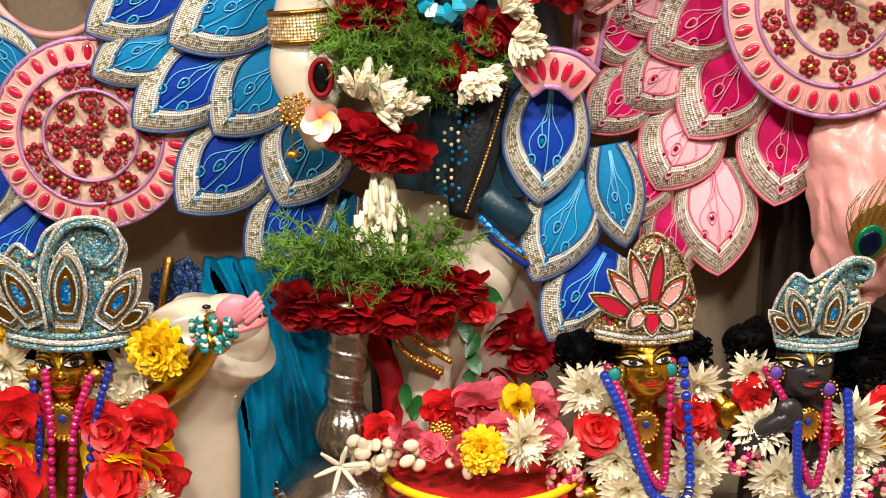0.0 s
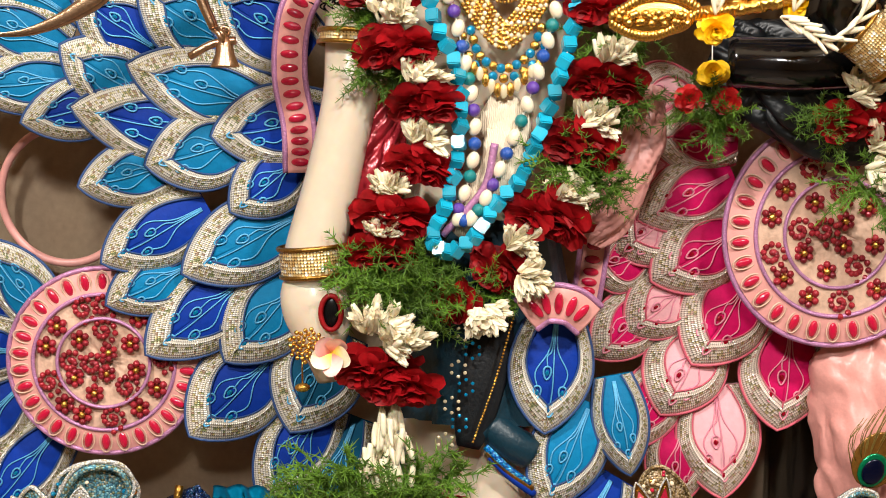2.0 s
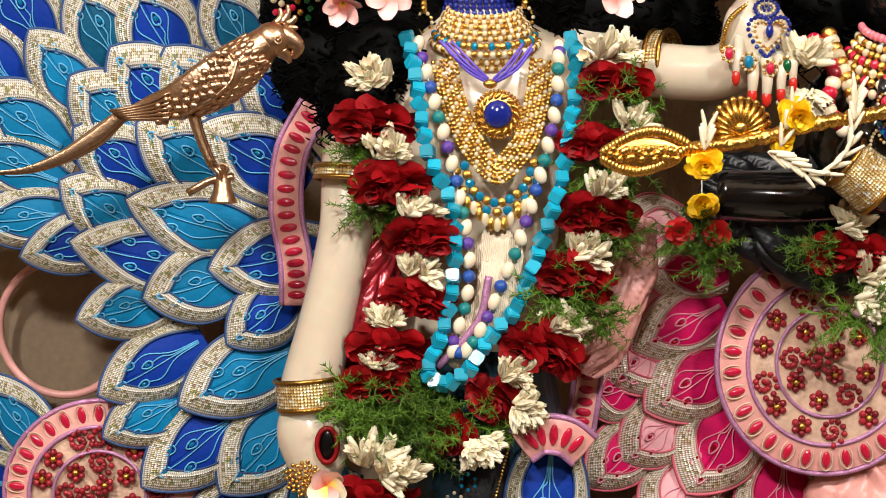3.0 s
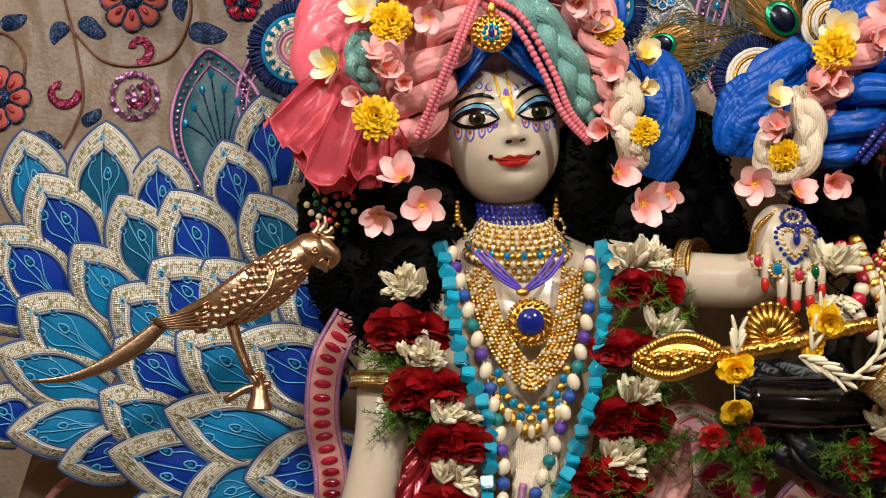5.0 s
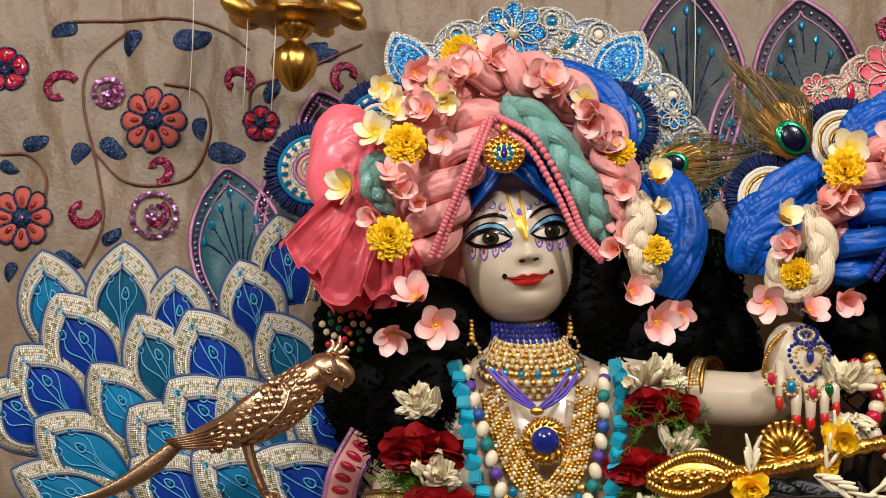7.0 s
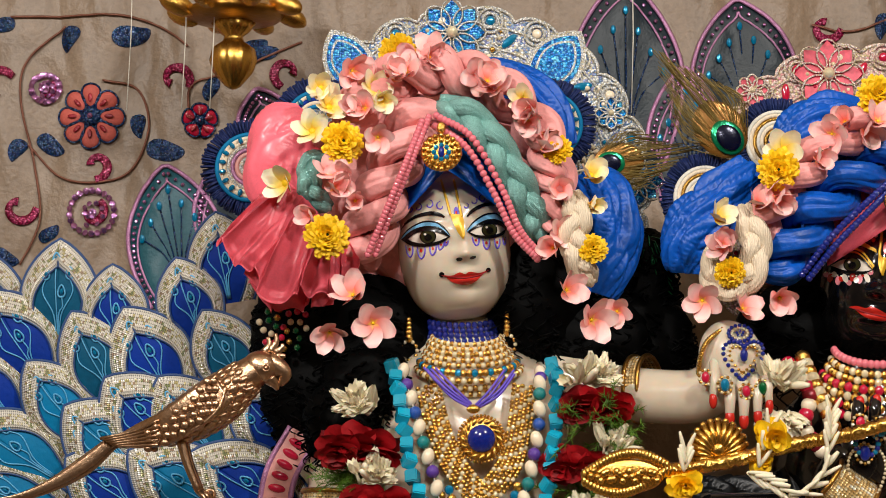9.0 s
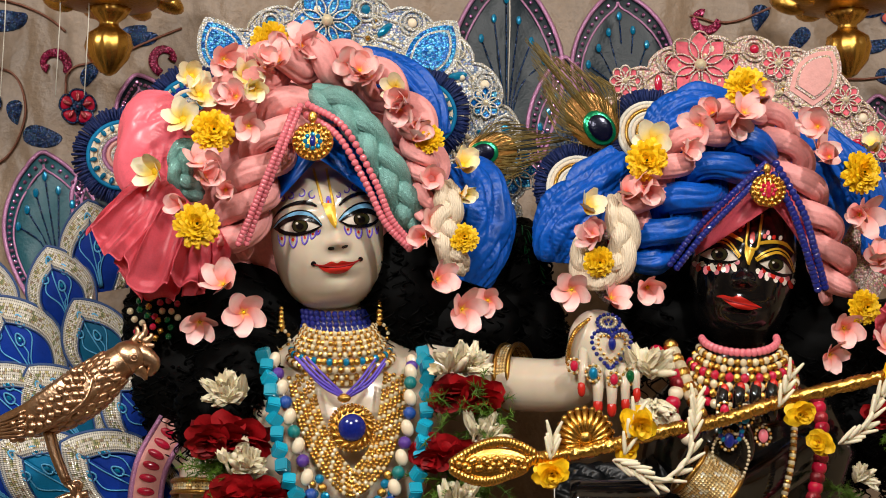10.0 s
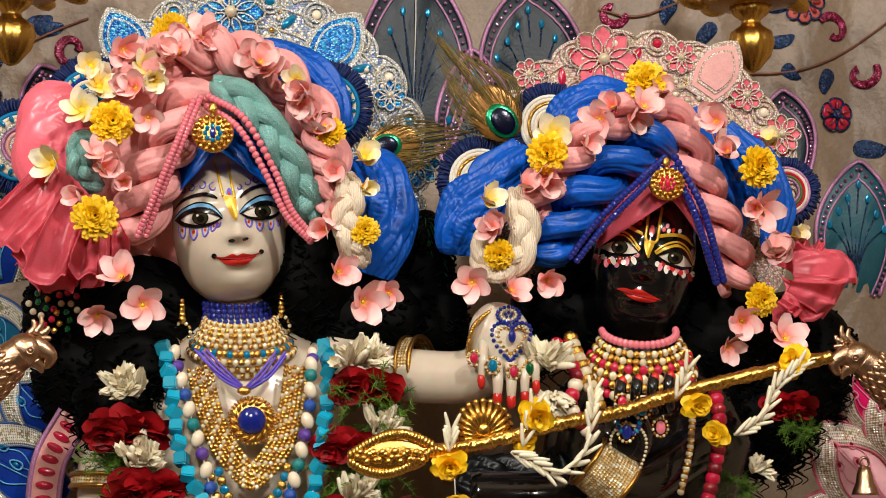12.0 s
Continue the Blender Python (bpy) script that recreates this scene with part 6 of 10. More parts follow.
    for fx, fz, s in flowers:
        for k in range(8):
            bm = bmesh.new()
            blade(bm, pose(fx, y - 0.008, fz) @ pose(0, 0, 0, 0, 45 * k, 0) @ pose(0, 0, 0.006 * s), 0.026 * s, 0.019 * s, 0.003, 0.002)
            part("applique", bm, flower, top)
            bm = bmesh.new()
            m = pose(fx, y - 0.011, fz) @ pose(0, 0, 0, 0, 45 * k, 0)
            tube(bm, [m @ Vector((0.0105 * s * math.sin(u), 0, 0.019 * s - 0.014 * s * math.cos(u))) for u in (j * math.pi / 7 for j in range(15))], 0.0014, 5, caps=False)
            part("outline", bm, line, top)
        place("stone", BEADS["white"], Matrix.Translation((fx, y - 0.012, fz)) @ Matrix.Scale(0.006 * s, 4), top)
    for lx, lz, ang, s in leaves:
        m = pose(lx, y - 0.008, lz) @ pose(0, 0, 0, 0, ang, 0)
        for q, mt, dy in ((1.0, line, 0), (0.82, leaf, -0.002), (0.66, line, -0.004), (0.58, leaf, -0.006)):
            bm = bmesh.new()
            o = [(x, z + 0.05 * s * (1 - q)) for x, z in petal_outline(0.075 * s * q, 0.105 * s * q, 0.0)]
            f = [bm.verts.new(m @ Vector((x, dy - 0.002, z))) for x, z in o]
            g = [bm.verts.new(m @ Vector((x, dy + 0.002, z))) for x, z in o]
            bm.faces.new(f)
            for k in range(len(f)):
                bm.faces.new((f[k - 1], g[k - 1], g[k], f[k]))
            part("leaf_applique", bm, mt, top, smooth=False)
    return top


halo("silver-blue scalloped halo with beaded scrolls and blue flowers", (0.054, 1.530), 0.265, 0.12, "halo_blue", "halo_trim", "sky", "sky", "aqua",
     [(0.033, 1.756, 1.5), (0.300, 1.537, 1.1), (0.262, 1.636, 0.7)], [(-0.096, 1.672, -28, 0.95), (0.153, 1.670, 38, 1.05)])
halo("pink and silver scalloped halo with rose flowers", (0.628, 1.493), 0.245, 0.12, "halo_pink", "halo_rose", "blush", "pink_petal", "ruby",
     [(0.578, 1.693, 1.55), (0.467, 1.669, 0.7), (0.695, 1.697, 0.75), (0.793, 1.642, 0.75), (0.844, 1.583, 0.9)], [(0.721, 1.637, 35, 1.0)])


# ---------------------------------------------------------------- garlands
def rose_mesh(seed, mat_name, flat=0.6):
    rnd = random.Random(seed)
    bm = bmesh.new()
    for ring, (n, ln, rad, up, wd) in enumerate(((6, 0.030, 0.008, 6, 0.040), (5, 0.029, 0.006, 30, 0.038), (5, 0.026, 0.004, 52, 0.034), (4, 0.022, 0.002, 70, 0.028), (3, 0.017, 0.0, 84, 0.020))):
        for k in range(n):
            m = pose(0, -ring * 0.004, 0, 0, 360 * k / n + rnd.uniform(-14, 14) + ring * 31, 0) @ pose(0, 0, rad, up + rnd.uniform(-8, 8), rnd.uniform(-10, 10), rnd.uniform(-14, 14))
            blade(bm, m, ln * rnd.uniform(0.9, 1.12), wd, 0.012, rnd.uniform(-0.014, -0.004), n=6, tip=0.74)
    wrinkle(bm, 0.004, 55, seed)
    for v in bm.verts:
        v.co.z *= flat
    return shared("rose", bm, mat_name)


ROSES = [rose_mesh(i, "rose", 0.62) for i in range(4)]
RED_ROSES = [rose_mesh(i + 9, "red_rose", 0.95) for i in range(3)]
PINK_ROSES = [rose_mesh(i + 19, "pink_petal", 0.9) for i in range(2)]


def bud_mesh(mat_name, length=0.024, r=0.0035):
    bm = bmesh.new()
    tube(bm, [Vector((0, -0.0006 * i, length * i / 6)) for i in range(7)], lambda s: r * 0.66 * (0.45 + 0.75 * math.sin(math.pi * (0.15 + 0.75 * s)) ** 1.2), 7)
    return shared("bud", bm, mat_name)


def star_mesh(mat_name):
    """A jasmine bloom: a tube that opens in narrow petals."""
    bm = bmesh.new()
    tube(bm, [Vector((0, 0, 0.012 * i / 3)) for i in range(4)], 0.0018, 6)
    for k in range(6):
        blade(bm, pose(0, 0, 0.010, 0, 0, 60 * k) @ pose(0, 0, 0, -32, 0, 0), 0.016, 0.0095, 0.0015, 0.003, n=4)
    return shared("bloom", bm, mat_name)


def tepal_mesh(mat_name):
    """A half-open bloom of broad pointed petals."""
    bm = bmesh.new()
    for k in range(5):
        blade(bm, pose(0, 0, 0.002, 0, 0, 72 * k) @ pose(0, 0, 0, -14, 0, 0), 0.027, 0.0105, 0.002, 0.004, n=5, tip=0.86)
    return shared("bloom", bm, mat_name)


BUDS = [bud_mesh("jasmine", 0.024, 0.0048), bud_mesh("jasmine", 0.03, 0.0036), star_mesh("jasmine"), tepal_mesh("jasmine")]


def jasmine_tuft(parent, x, y, z, s=1.0, seed=0, ang=0, n=15, spread=75):
    rnd = random.Random(seed)
    for k in range(n):
        a = ang + spread * (2 * (k + 0.5) / n - 1) + rnd.uniform(-10, 10)
        m = facing(x + rnd.uniform(-0.012, 0.012) * s, y + rnd.uniform(-0.006, 0.006), z + rnd.uniform(-0.006, 0.006), a, rnd.uniform(-5, 55), rnd.uniform(-30, 30), s * rnd.uniform(0.8, 1.15))
        place("jasmine_bloom", BUDS[(2, 3, 3, 0)[k % 4]], m, parent)


def sprig_mesh(seed):
    rnd = random.Random(seed)
    bm = bmesh.new()
    for _ in range(13):
        d = Vector((rnd.uniform(-1, 1), rnd.uniform(-0.9, 0.1), rnd.uniform(-0.55, 0.55))).normalized()
        ln = rnd.uniform(0.03, 0.055)
        path = smooth_path([(0, 0, 0), d * ln * 0.5 + Vector((0, 0, rnd.uniform(-0.006, 0.006))), d * ln + Vector((0, 0, -0.006))], 8)
        tube(bm, path, lambda s: 0.0008 * (1 - 0.5 * s), 4)
        for p in path[1:]:
            for _ in range(5):
                e = (d * 0.6 + Vector((rnd.uniform(-1, 1), rnd.uniform(-1, 1), rnd.uniform(-1, 1)))).normalized() * rnd.uniform(0.006, 0.012)
                tube(bm, [p, p + e * 0.6, p + e], lambda s: 0.0007 * (1.1 - s), 3, caps=False)
    return shared("sprig", bm, "green")


SPRIGS = [sprig_mesh(i) for i in range(4)]


def garland(label, items, roses=ROSES, name="flower_garland", category="garland"):
    """items: (x, y, z, kind, scale, angle); kind r rose, j jasmine, g greenery."""
    top = thing(name, label, category, "garlands", at=items[0][:3])
    for i, (x, y, z, kind, s, a) in enumerate(items):
        if kind == "r":
            for q in range(2):
                place("rose", roses[(i + q) % len(roses)], facing(x + (q - 0.5) * 0.026 * s, y - 0.004 * q, z, a + q * 20 - 10, 30 + 14 * q, (q - 0.5) * 50, 0.88 * s), top)
        elif kind == "s":
            place("rose", roses[i % len(roses)], facing(x, y, z, a, 5, 0, s), top)
        elif kind == "j":
            jasmine_tuft(top, x, y - 0.022, z, s * 1.05, i, a, 26)
        else:
            for q in range(3):
                place("sprig", SPRIGS[(i + q) % 4], facing(x + 0.018 * s * (q - 1), y - 0.002, z + 0.008 * math.sin(i * 3 + q * 2), a + 57 * q, 0, 20 * q, s * 1.2), top)
    return top


GARLAND_A = [
    (-0.088, -0.080, 1.206, "j", 1.25, -20), (-0.092, -0.100, 1.163, "r", 1.3, 8), (-0.075, -0.100, 1.119, "j", 1.2, 20), (-0.070, -0.110, 1.087, "r", 1.25, -12), (-0.083, -0.080, 1.050, "g", 0.8, 0),
    (-0.043, -0.100, 1.046, "j", 1.1, 20), (-0.033, -0.110, 1.020, "r", 1.15, -10), (-0.071, -0.080, 1.066, "g", 0.9, 0), (-0.038, -0.090, 0.970, "j", 1.1, 30), (-0.034, -0.100, 0.940, "r", 1.15, 20),
    (-0.070, -0.090, 0.904, "j", 1.0, -10), (-0.072, -0.100, 0.879, "r", 1.25, 5), (-0.088, -0.090, 0.853, "j", 0.9, 0), (-0.086, -0.100, 0.832, "r", 1.1, 0), (-0.107, -0.080, 1.120, "g", 0.7, 0)]
GARLAND_B = [
    (0.205, -0.080, 1.242, "j", 1.2, 20), (0.210, -0.100, 1.214, "r", 1.15, 0), (0.225, -0.090, 1.185, "g", 1.0, 0), (0.229, -0.090, 1.155, "j", 1.1, 40), (0.188, -0.100, 1.137, "r", 1.1, 15),
    (0.218, -0.070, 1.099, "g", 1.0, 0), (0.195, -0.090, 1.071, "j", 1.1, 30), (0.192, -0.100, 1.049, "r", 1.25, 10), (0.204, -0.080, 1.019, "g", 1.0, 0), (0.174, -0.090, 0.992, "j", 1.15, 40),
    (0.166, -0.100, 0.970, "r", 1.3, 28), (0.160, -0.090, 0.927, "g", 1.1, 0), (0.190, -0.080, 0.911, "g", 0.9, 0), (0.143, -0.090, 0.901, "j", 1.1, 50), (0.128, -0.100, 0.876, "r", 1.4, 38),
    (0.082, -0.090, 0.839, "j", 1.0, 60)]
GARLAND_C = [
    (0.069, -0.090, 0.806, "r", 1.1, 70), (0.097, -0.100, 0.801, "j", 1.1, 110), (0.052, -0.080, 0.775, "g", 0.9, 0), (0.009, -0.090, 0.762, "r", 1.0, 80), (0.037, -0.100, 0.757, "j", 1.2, 150),
    (-0.092, -0.090, 0.800, "g", 1.1, 0), (-0.046, -0.090, 0.787, "g", 1.2, 0), (-0.078, -0.100, 0.770, "g", 1.1, 0), (-0.027, -0.090, 0.754, "g", 1.0, 0), (-0.014, -0.080, 0.807, "g", 0.8, 0),
    (-0.091, -0.120, 0.733, "j", 1.3, 20), (-0.066, -0.120, 0.716, "j", 1.2, 60), (-0.091, -0.120, 0.686, "r", 1.3, 0), (-0.062, -0.120, 0.665, "r", 1.25, 10)]
GARLAND_D = [
    (-0.134, -0.110, 0.531, "g", 1.3, 0), (-0.082, -0.120, 0.508, "g", 1.3, 0), (-0.025, -0.110, 0.532, "g", 1.3, 0), (-0.046, -0.110, 0.513, "g", 1.1, 30), (-0.163, -0.110, 0.504, "g", 1.0, 0),
    (-0.148, -0.120, 0.466, "r", 1.55, 5), (-0.082, -0.130, 0.466, "r", 1.55, 0), (-0.028, -0.120, 0.482, "r", 1.5, -10), (0.012, -0.110, 0.491, "r", 1.2, 0)]
g1 = garland("long garland of dark red roses, white jasmine and greenery", GARLAND_A + GARLAND_B + GARLAND_C + GARLAND_D)
for k in range(52):
    rnd = random.Random(k)
    x0, y0, z0 = -0.076, -0.125, 0.636
    s = k / 52
    place("tassel_bud", BUDS[k % 2], facing(x0 + rnd.uniform(-0.025, 0.025) * (0.4 + s * 1.4), y0 + rnd.uniform(-0.015, 0.015), z0 - 0.004 - s * 0.085, 180 + rnd.uniform(-14, 14) * (1 + s), rnd.uniform(-5, 14), 0, rnd.uniform(1.2, 1.6)), g1)
garland("rose and jasmine garland hanging on the dark statue", [
    (0.508, -0.080, 1.029, "j", 1.1, 30), (0.513, -0.090, 1.001, "r", 1.3, 0), (0.480, -0.080, 0.992, "g", 0.9, 0), (0.538, -0.080, 0.963, "j", 1.2, 40), (0.547, -0.080, 0.912, "g", 1.1, 0),
    (0.532, -0.080, 0.934, "j", 1.0, 100), (0.797, -0.030, 1.183, "r", 0.9, 0), (0.807, -0.030, 1.149, "g", 0.5, 0), (0.732, -0.060, 1.097, "j", 0.7, 40), (0.715, -0.060, 1.074, "g", 0.5, 0),
    (0.452, -0.090, 1.234, "j", 1.3, 0), (0.444, -0.090, 1.197, "j", 1.2, 180)])
bunch = garland("small hanging posy of yellow and red roses with greenery", [(0.330, -0.050, 1.011, "g", 0.9, 0), (0.336, -0.050, 0.989, "g", 0.8, 40), (*(0.301, -0.070, 1.020), "s", 0.5, 0), (*(0.350, -0.070, 1.018), "s", 0.52, 40)], RED_ROSES, "posy", "flowers")
YROSE = [rose_mesh(31, "yellow", 0.8)]
place("rose", YROSE[0], facing(0.331, -0.070, 1.053, 0, -10, 0, 0.58), bunch)
bm = bmesh.new(); tube(bm, [Vector((0.330, -0.060, 1.107)), Vector((0.331, -0.060, 1.027))], 0.0008, 5); part("thread", bm, "string", bunch)


# ---------------------------------------------------------------- necklaces and jewels
def cube_bead():
    bm = bmesh.new()
    slab(bm, -1, 1, -1, 1, -1, 1, 0.18)
    return shared("cube_bead", bm, "turq", smooth=False)


CUBE = cube_bead()
cube_string = thing("bead_necklace", "long necklace of glossy turquoise cube beads", "necklace", "necklaces", at=(0.065, -0.100, 1.028))
cubes = smooth_path([(-0.050, -0.060, 1.265), (-0.039, -0.090, 1.220), (-0.032, -0.100, 1.170), (-0.021, -0.110, 1.114), (0.004, -0.110, 1.065), (0.012, -0.110, 1.008), (0.008, -0.110, 0.950), (-0.004, -0.110, 0.893), (-0.022, -0.110, 0.846),
                     (-0.002, -0.115, 0.829), (0.030, -0.115, 0.847), (0.055, -0.110, 0.886), (0.088, -0.110, 0.922), (0.105, -0.110, 0.965), (0.122, -0.110, 1.012), (0.139, -0.110, 1.065), (0.152, -0.100, 1.122), (0.159, -0.100, 1.178), (0.164, -0.090, 1.235), (0.159, -0.060, 1.265)], 54)
for i, p in enumerate(cubes):
    place("cube_bead", CUBE, Matrix.Translation(p) @ pose(0, 0, 0, 20 + 31 * i % 50, 17 * i % 45 - 10, 23 * i % 60 - 20) @ Matrix.Scale(0.0084, 4), cube_string)
bm = bmesh.new(); tube(bm, cubes, 0.0012, 5); part("string", bm, "string", cube_string)

pearl_string = thing("bead_necklace", "necklace of ivory pearls with purple, blue and green stone beads", "necklace", "necklaces", at=(0.065, -0.100, 1.064))
pearls = smooth_path([(-0.036, -0.060, 1.258), (-0.023, -0.090, 1.213), (-0.010, -0.100, 1.167), (0.004, -0.105, 1.121), (0.016, -0.105, 1.068), (0.026, -0.105, 1.022), (0.030, -0.105, 0.971), (0.024, -0.105, 0.921), (0.009, -0.105, 0.874),
                      (0.027, -0.110, 0.871), (0.048, -0.110, 0.904), (0.069, -0.105, 0.950), (0.090, -0.105, 1.000), (0.106, -0.105, 1.050), (0.120, -0.105, 1.097), (0.131, -0.100, 1.143), (0.139, -0.100, 1.189), (0.141, -0.090, 1.235), (0.145, -0.060, 1.254)], 45)
for i, p in enumerate(pearls):
    k = "pearl" if i % 2 == 0 else ("purple", "blue", "teal")[(i // 2) % 3]
    r = (0.0085, 0.0085, 0.0115) if k == "pearl" else (0.0085, 0.0085, 0.0085)
    place("bead", BEADS[k], Matrix.Translation(p) @ pose(0, 0, 0, 0, 18 if p.x < 0.09 else -18, 0) @ Matrix.Diagonal((*r, 1)), pearl_string)
bm = bmesh.new(); tube(bm, pearls, 0.001, 5); part("string", bm, "string", pearl_string)


def jewel_rows(parent, left, rows, dx, step, count, kinds, r, drop=0.0):
    """Rows of set stones side by side along one path."""
    base = smooth_path(left, count * 3)
    for j in range(rows):
        line = []
        for i, p in enumerate(base):
            t = (base[min(i + 1, len(base) - 1)] - base[max(i - 1, 0)]).normalized()
            line.append(p + t.cross(Vector((0, -1, 0))).normalized() * -dx * j)
        for i, p in enumerate(line[1 + j % 2::3]):
            place("stone", BEADS[kinds[(i + j) % len(kinds)]], Matrix.Translation(p + Vector((0, -0.0015 * (j % 2), 0))) @ Matrix.Diagonal((r, r * 0.7, r, 1)), parent)


collar = thing("gold_necklace", "broad gold necklace set with clear crystals", "necklace", "necklaces", at=(0.065, -0.100, 1.147))
jewel_rows(collar, [(-0.017, -0.065, 1.236), (-0.003, -0.080, 1.177), (0.022, -0.095, 1.122), (0.065, -0.100, 1.083), (0.109, -0.095, 1.122), (0.128, -0.080, 1.177), (0.137, -0.065, 1.235)],
           6, 0.0056, 0, 64, ("gold", "white", "gold", "gold"), 0.0031)
jewel_rows(collar, [(0.022, -0.100, 1.108), (0.036, -0.100, 1.072), (0.066, -0.105, 1.058), (0.097, -0.100, 1.076), (0.112, -0.100, 1.112)], 2, -0.012, 0, 14, ("aqua", "gold"), 0.0062)
for i, p in enumerate(smooth_path([(0.028, -0.105, 1.058), (0.065, -0.108, 1.030), (0.108, -0.105, 1.062)], 11)):
    place("drop", BEADS["white" if i % 2 else "gold"], Matrix.Translation(p) @ Matrix.Diagonal((0.005, 0.004, 0.009, 1)), collar)
choker = thing("choker", "gold choker rows with pearls and green stones", "necklace", "necklaces", at=(0.053, -0.050, 1.273))
for j, (px, pz, half, sag, kinds, r) in enumerate(((912, 380, 62, 18, ("gold", "white"), 0.0034), (912, 388, 66, 19, ("white", "gold"), 0.0034), (913, 396, 70, 20, ("gold", "gold", "white"), 0.0036), (913, 405, 75, 21, ("white", "gold"), 0.0036), (914, 414, 80, 22, ("gold", "white"), 0.0036),
                                                   (915, 425, 88, 24, ("aqua", "gold", "gold"), 0.0048), (916, 437, 94, 26, ("gold", "white"), 0.0042), (917, 447, 78, 28, ("white", "gold"), 0.0040), (918, 457, 64, 28, ("gold", "white"), 0.0042), (922, 470, 45, 24, ("white", "aqua"), 0.0046))):
    c = Vector((0.053, 0.000, 1.272))
    for i in range(29):
        a = math.pi * (i / 28 - 0.5)
        p = c + Vector(((half * math.sin(a) + px - 918) * PX, -0.022 - half * 0.62 * math.cos(a) * PX, (420 - pz - sag * math.cos(a)) * PX + 0.004))
        place("stone", BEADS[kinds[i % len(kinds)]], Matrix.Translation(p) @ Matrix.Diagonal((r, r * 0.8, r * 1.1, 1)), choker)
seed_choker = thing("choker", "deep blue beaded choker at the statue's throat", "necklace", "necklaces", at=(0.042, -0.040, 1.322))
for j in range(4):
    c = Vector((0.043, 0.058, 1.331)) + Vector((0.001, -0.002, -0.0074)) * j
    for i in range(21):
        a = math.pi * (i / 20 - 0.5)
        place("bead", BEADS["violet"], Matrix.Translation(c + Vector((0.054 * math.sin(a), -0.058 * math.cos(a), 0.006 - 0.015 * math.cos(a)))) @ Matrix.Diagonal((0.0042, 0.004, 0.0046, 1)), seed_choker)
vneck = thing("bead_necklace", "twisted violet seed-bead necklace with gold clasp", "necklace", "necklaces", at=(0.056, -0.080, 1.220))
rnd = random.Random(5)
for side in (0, 1):
    for j in range(7):
        off = Vector((rnd.uniform(-0.008, 0.008), -0.004 * rnd.random(), rnd.uniform(-0.007, 0.007)))
        a, b = (Vector((-0.001, -0.085, 1.255)), Vector((0.050, -0.095, 1.211))) if side == 0 else (Vector((0.101, -0.085, 1.255)), Vector((0.060, -0.095, 1.211)))
        bm = bmesh.new()
        path = smooth_path([a + off, (a + b) / 2 + off + Vector((0, -0.006, -0.005)), b + off * 0.4], 30)
        tube(bm, path, 0.0017, 6)
        for i, v in enumerate(bm.verts):
            v.co += Vector((0, -1, 0)) * 0.0006 * math.sin(i // 6 * 2.4)
        part("strand", bm, "violet_paint", vneck)
place("clasp", BEADS["gold"], Matrix.Translation((0.055, -0.097, 1.207)) @ Matrix.Diagonal((0.009, 0.006, 0.006, 1)), vneck)
pendant = thing("pendant", "round lapis pendant in a petalled gold setting", "pendant", at=(0.065, -0.095, 1.169))
pcen = Vector((0.065, -0.092, 1.169))
bm = bmesh.new(); ball(bm, pcen, (0.0285, 0.007, 0.0285), 32, 12); part("setting", bm, "gold", pendant)
bm = bmesh.new(); ball(bm, pcen + Vector((0, -0.005, 0)), (0.018, 0.010, 0.018), 28, 18); part("stone", bm, "lapis", pendant, "polished lapis")
for k in range(16):
    t = 2 * math.pi * k / 16
    place("leaf", BEADS["gold"], Matrix.Translation(pcen + Vector((0.0235 * math.sin(t), -0.006, 0.0235 * math.cos(t)))) @ pose(0, 0, 0, 0, math.degrees(t) + 50, 0) @ Matrix.Diagonal((0.0028, 0.003, 0.0058, 1)), pendant)
for k in range(40):
    t = 2 * math.pi * k / 40
    place("bead", BEADS["gold"], Matrix.Translation(pcen + Vector((0.0298 * math.sin(t), -0.003, 0.0298 * math.cos(t)))) @ Matrix.Scale(0.0021, 4), pendant)


def earring(label, x, y, z):
    top = thing("earring", label, "earring", "earrings", at=(x, y, z))
    for k in range(12):
        t = 2 * math.pi * k / 12
        place("stone", BEADS["white" if k % 2 else "gold"], Matrix.Translation((x + 0.011 * math.sin(t), y, z - 0.03 + 0.013 * math.cos(t))) @ Matrix.Scale(0.0028, 4), top)
    for k in range(5):
        place("bead", BEADS["gold"], Matrix.Translation((x, y, z - 0.006 * k + 0.012)) @ Matrix.Scale(0.0035 + 0.0006 * k, 4), top)


earring("crystal hoop earring hanging in the hair", *(0.104, 0.000, 1.326))
earring("crystal hoop earring hanging in the hair", *(-0.029, 0.000, 1.318))

dark_neck = thing("bead_necklace", "coral beads over tiers of gold and ruby stones", "necklace", "necklaces", at=(0.569, -0.080, 1.264))
for j, (dz, half, sag, kinds, r) in enumerate(((0, 68, 28, ("pink",), 0.0054), (16, 74, 30, ("white", "gold"), 0.005), (28, 82, 32, ("gold", "white", "gold"), 0.005), (42, 90, 32, ("ruby", "gold"), 0.006), (56, 96, 34, ("white", "gold"), 0.0055), (70, 100, 36, ("gold", "ruby", "gold", "pearl"), 0.0055), (86, 96, 40, ("white", "ruby"), 0.006))):
    c = Vector((0.582, -0.030, 1.283))
    for i in range(22):
        a = math.pi * (i / 21 - 0.5)
        place("stone", BEADS[kinds[i % len(kinds)]], Matrix.Translation(c + Vector((half * math.sin(a) * PX, -0.03 - half * 0.65 * math.cos(a) * PX, (-dz - sag * math.cos(a)) * PX))) @ Matrix.Diagonal((r, r * 0.8, r * 1.1, 1)), dark_neck)
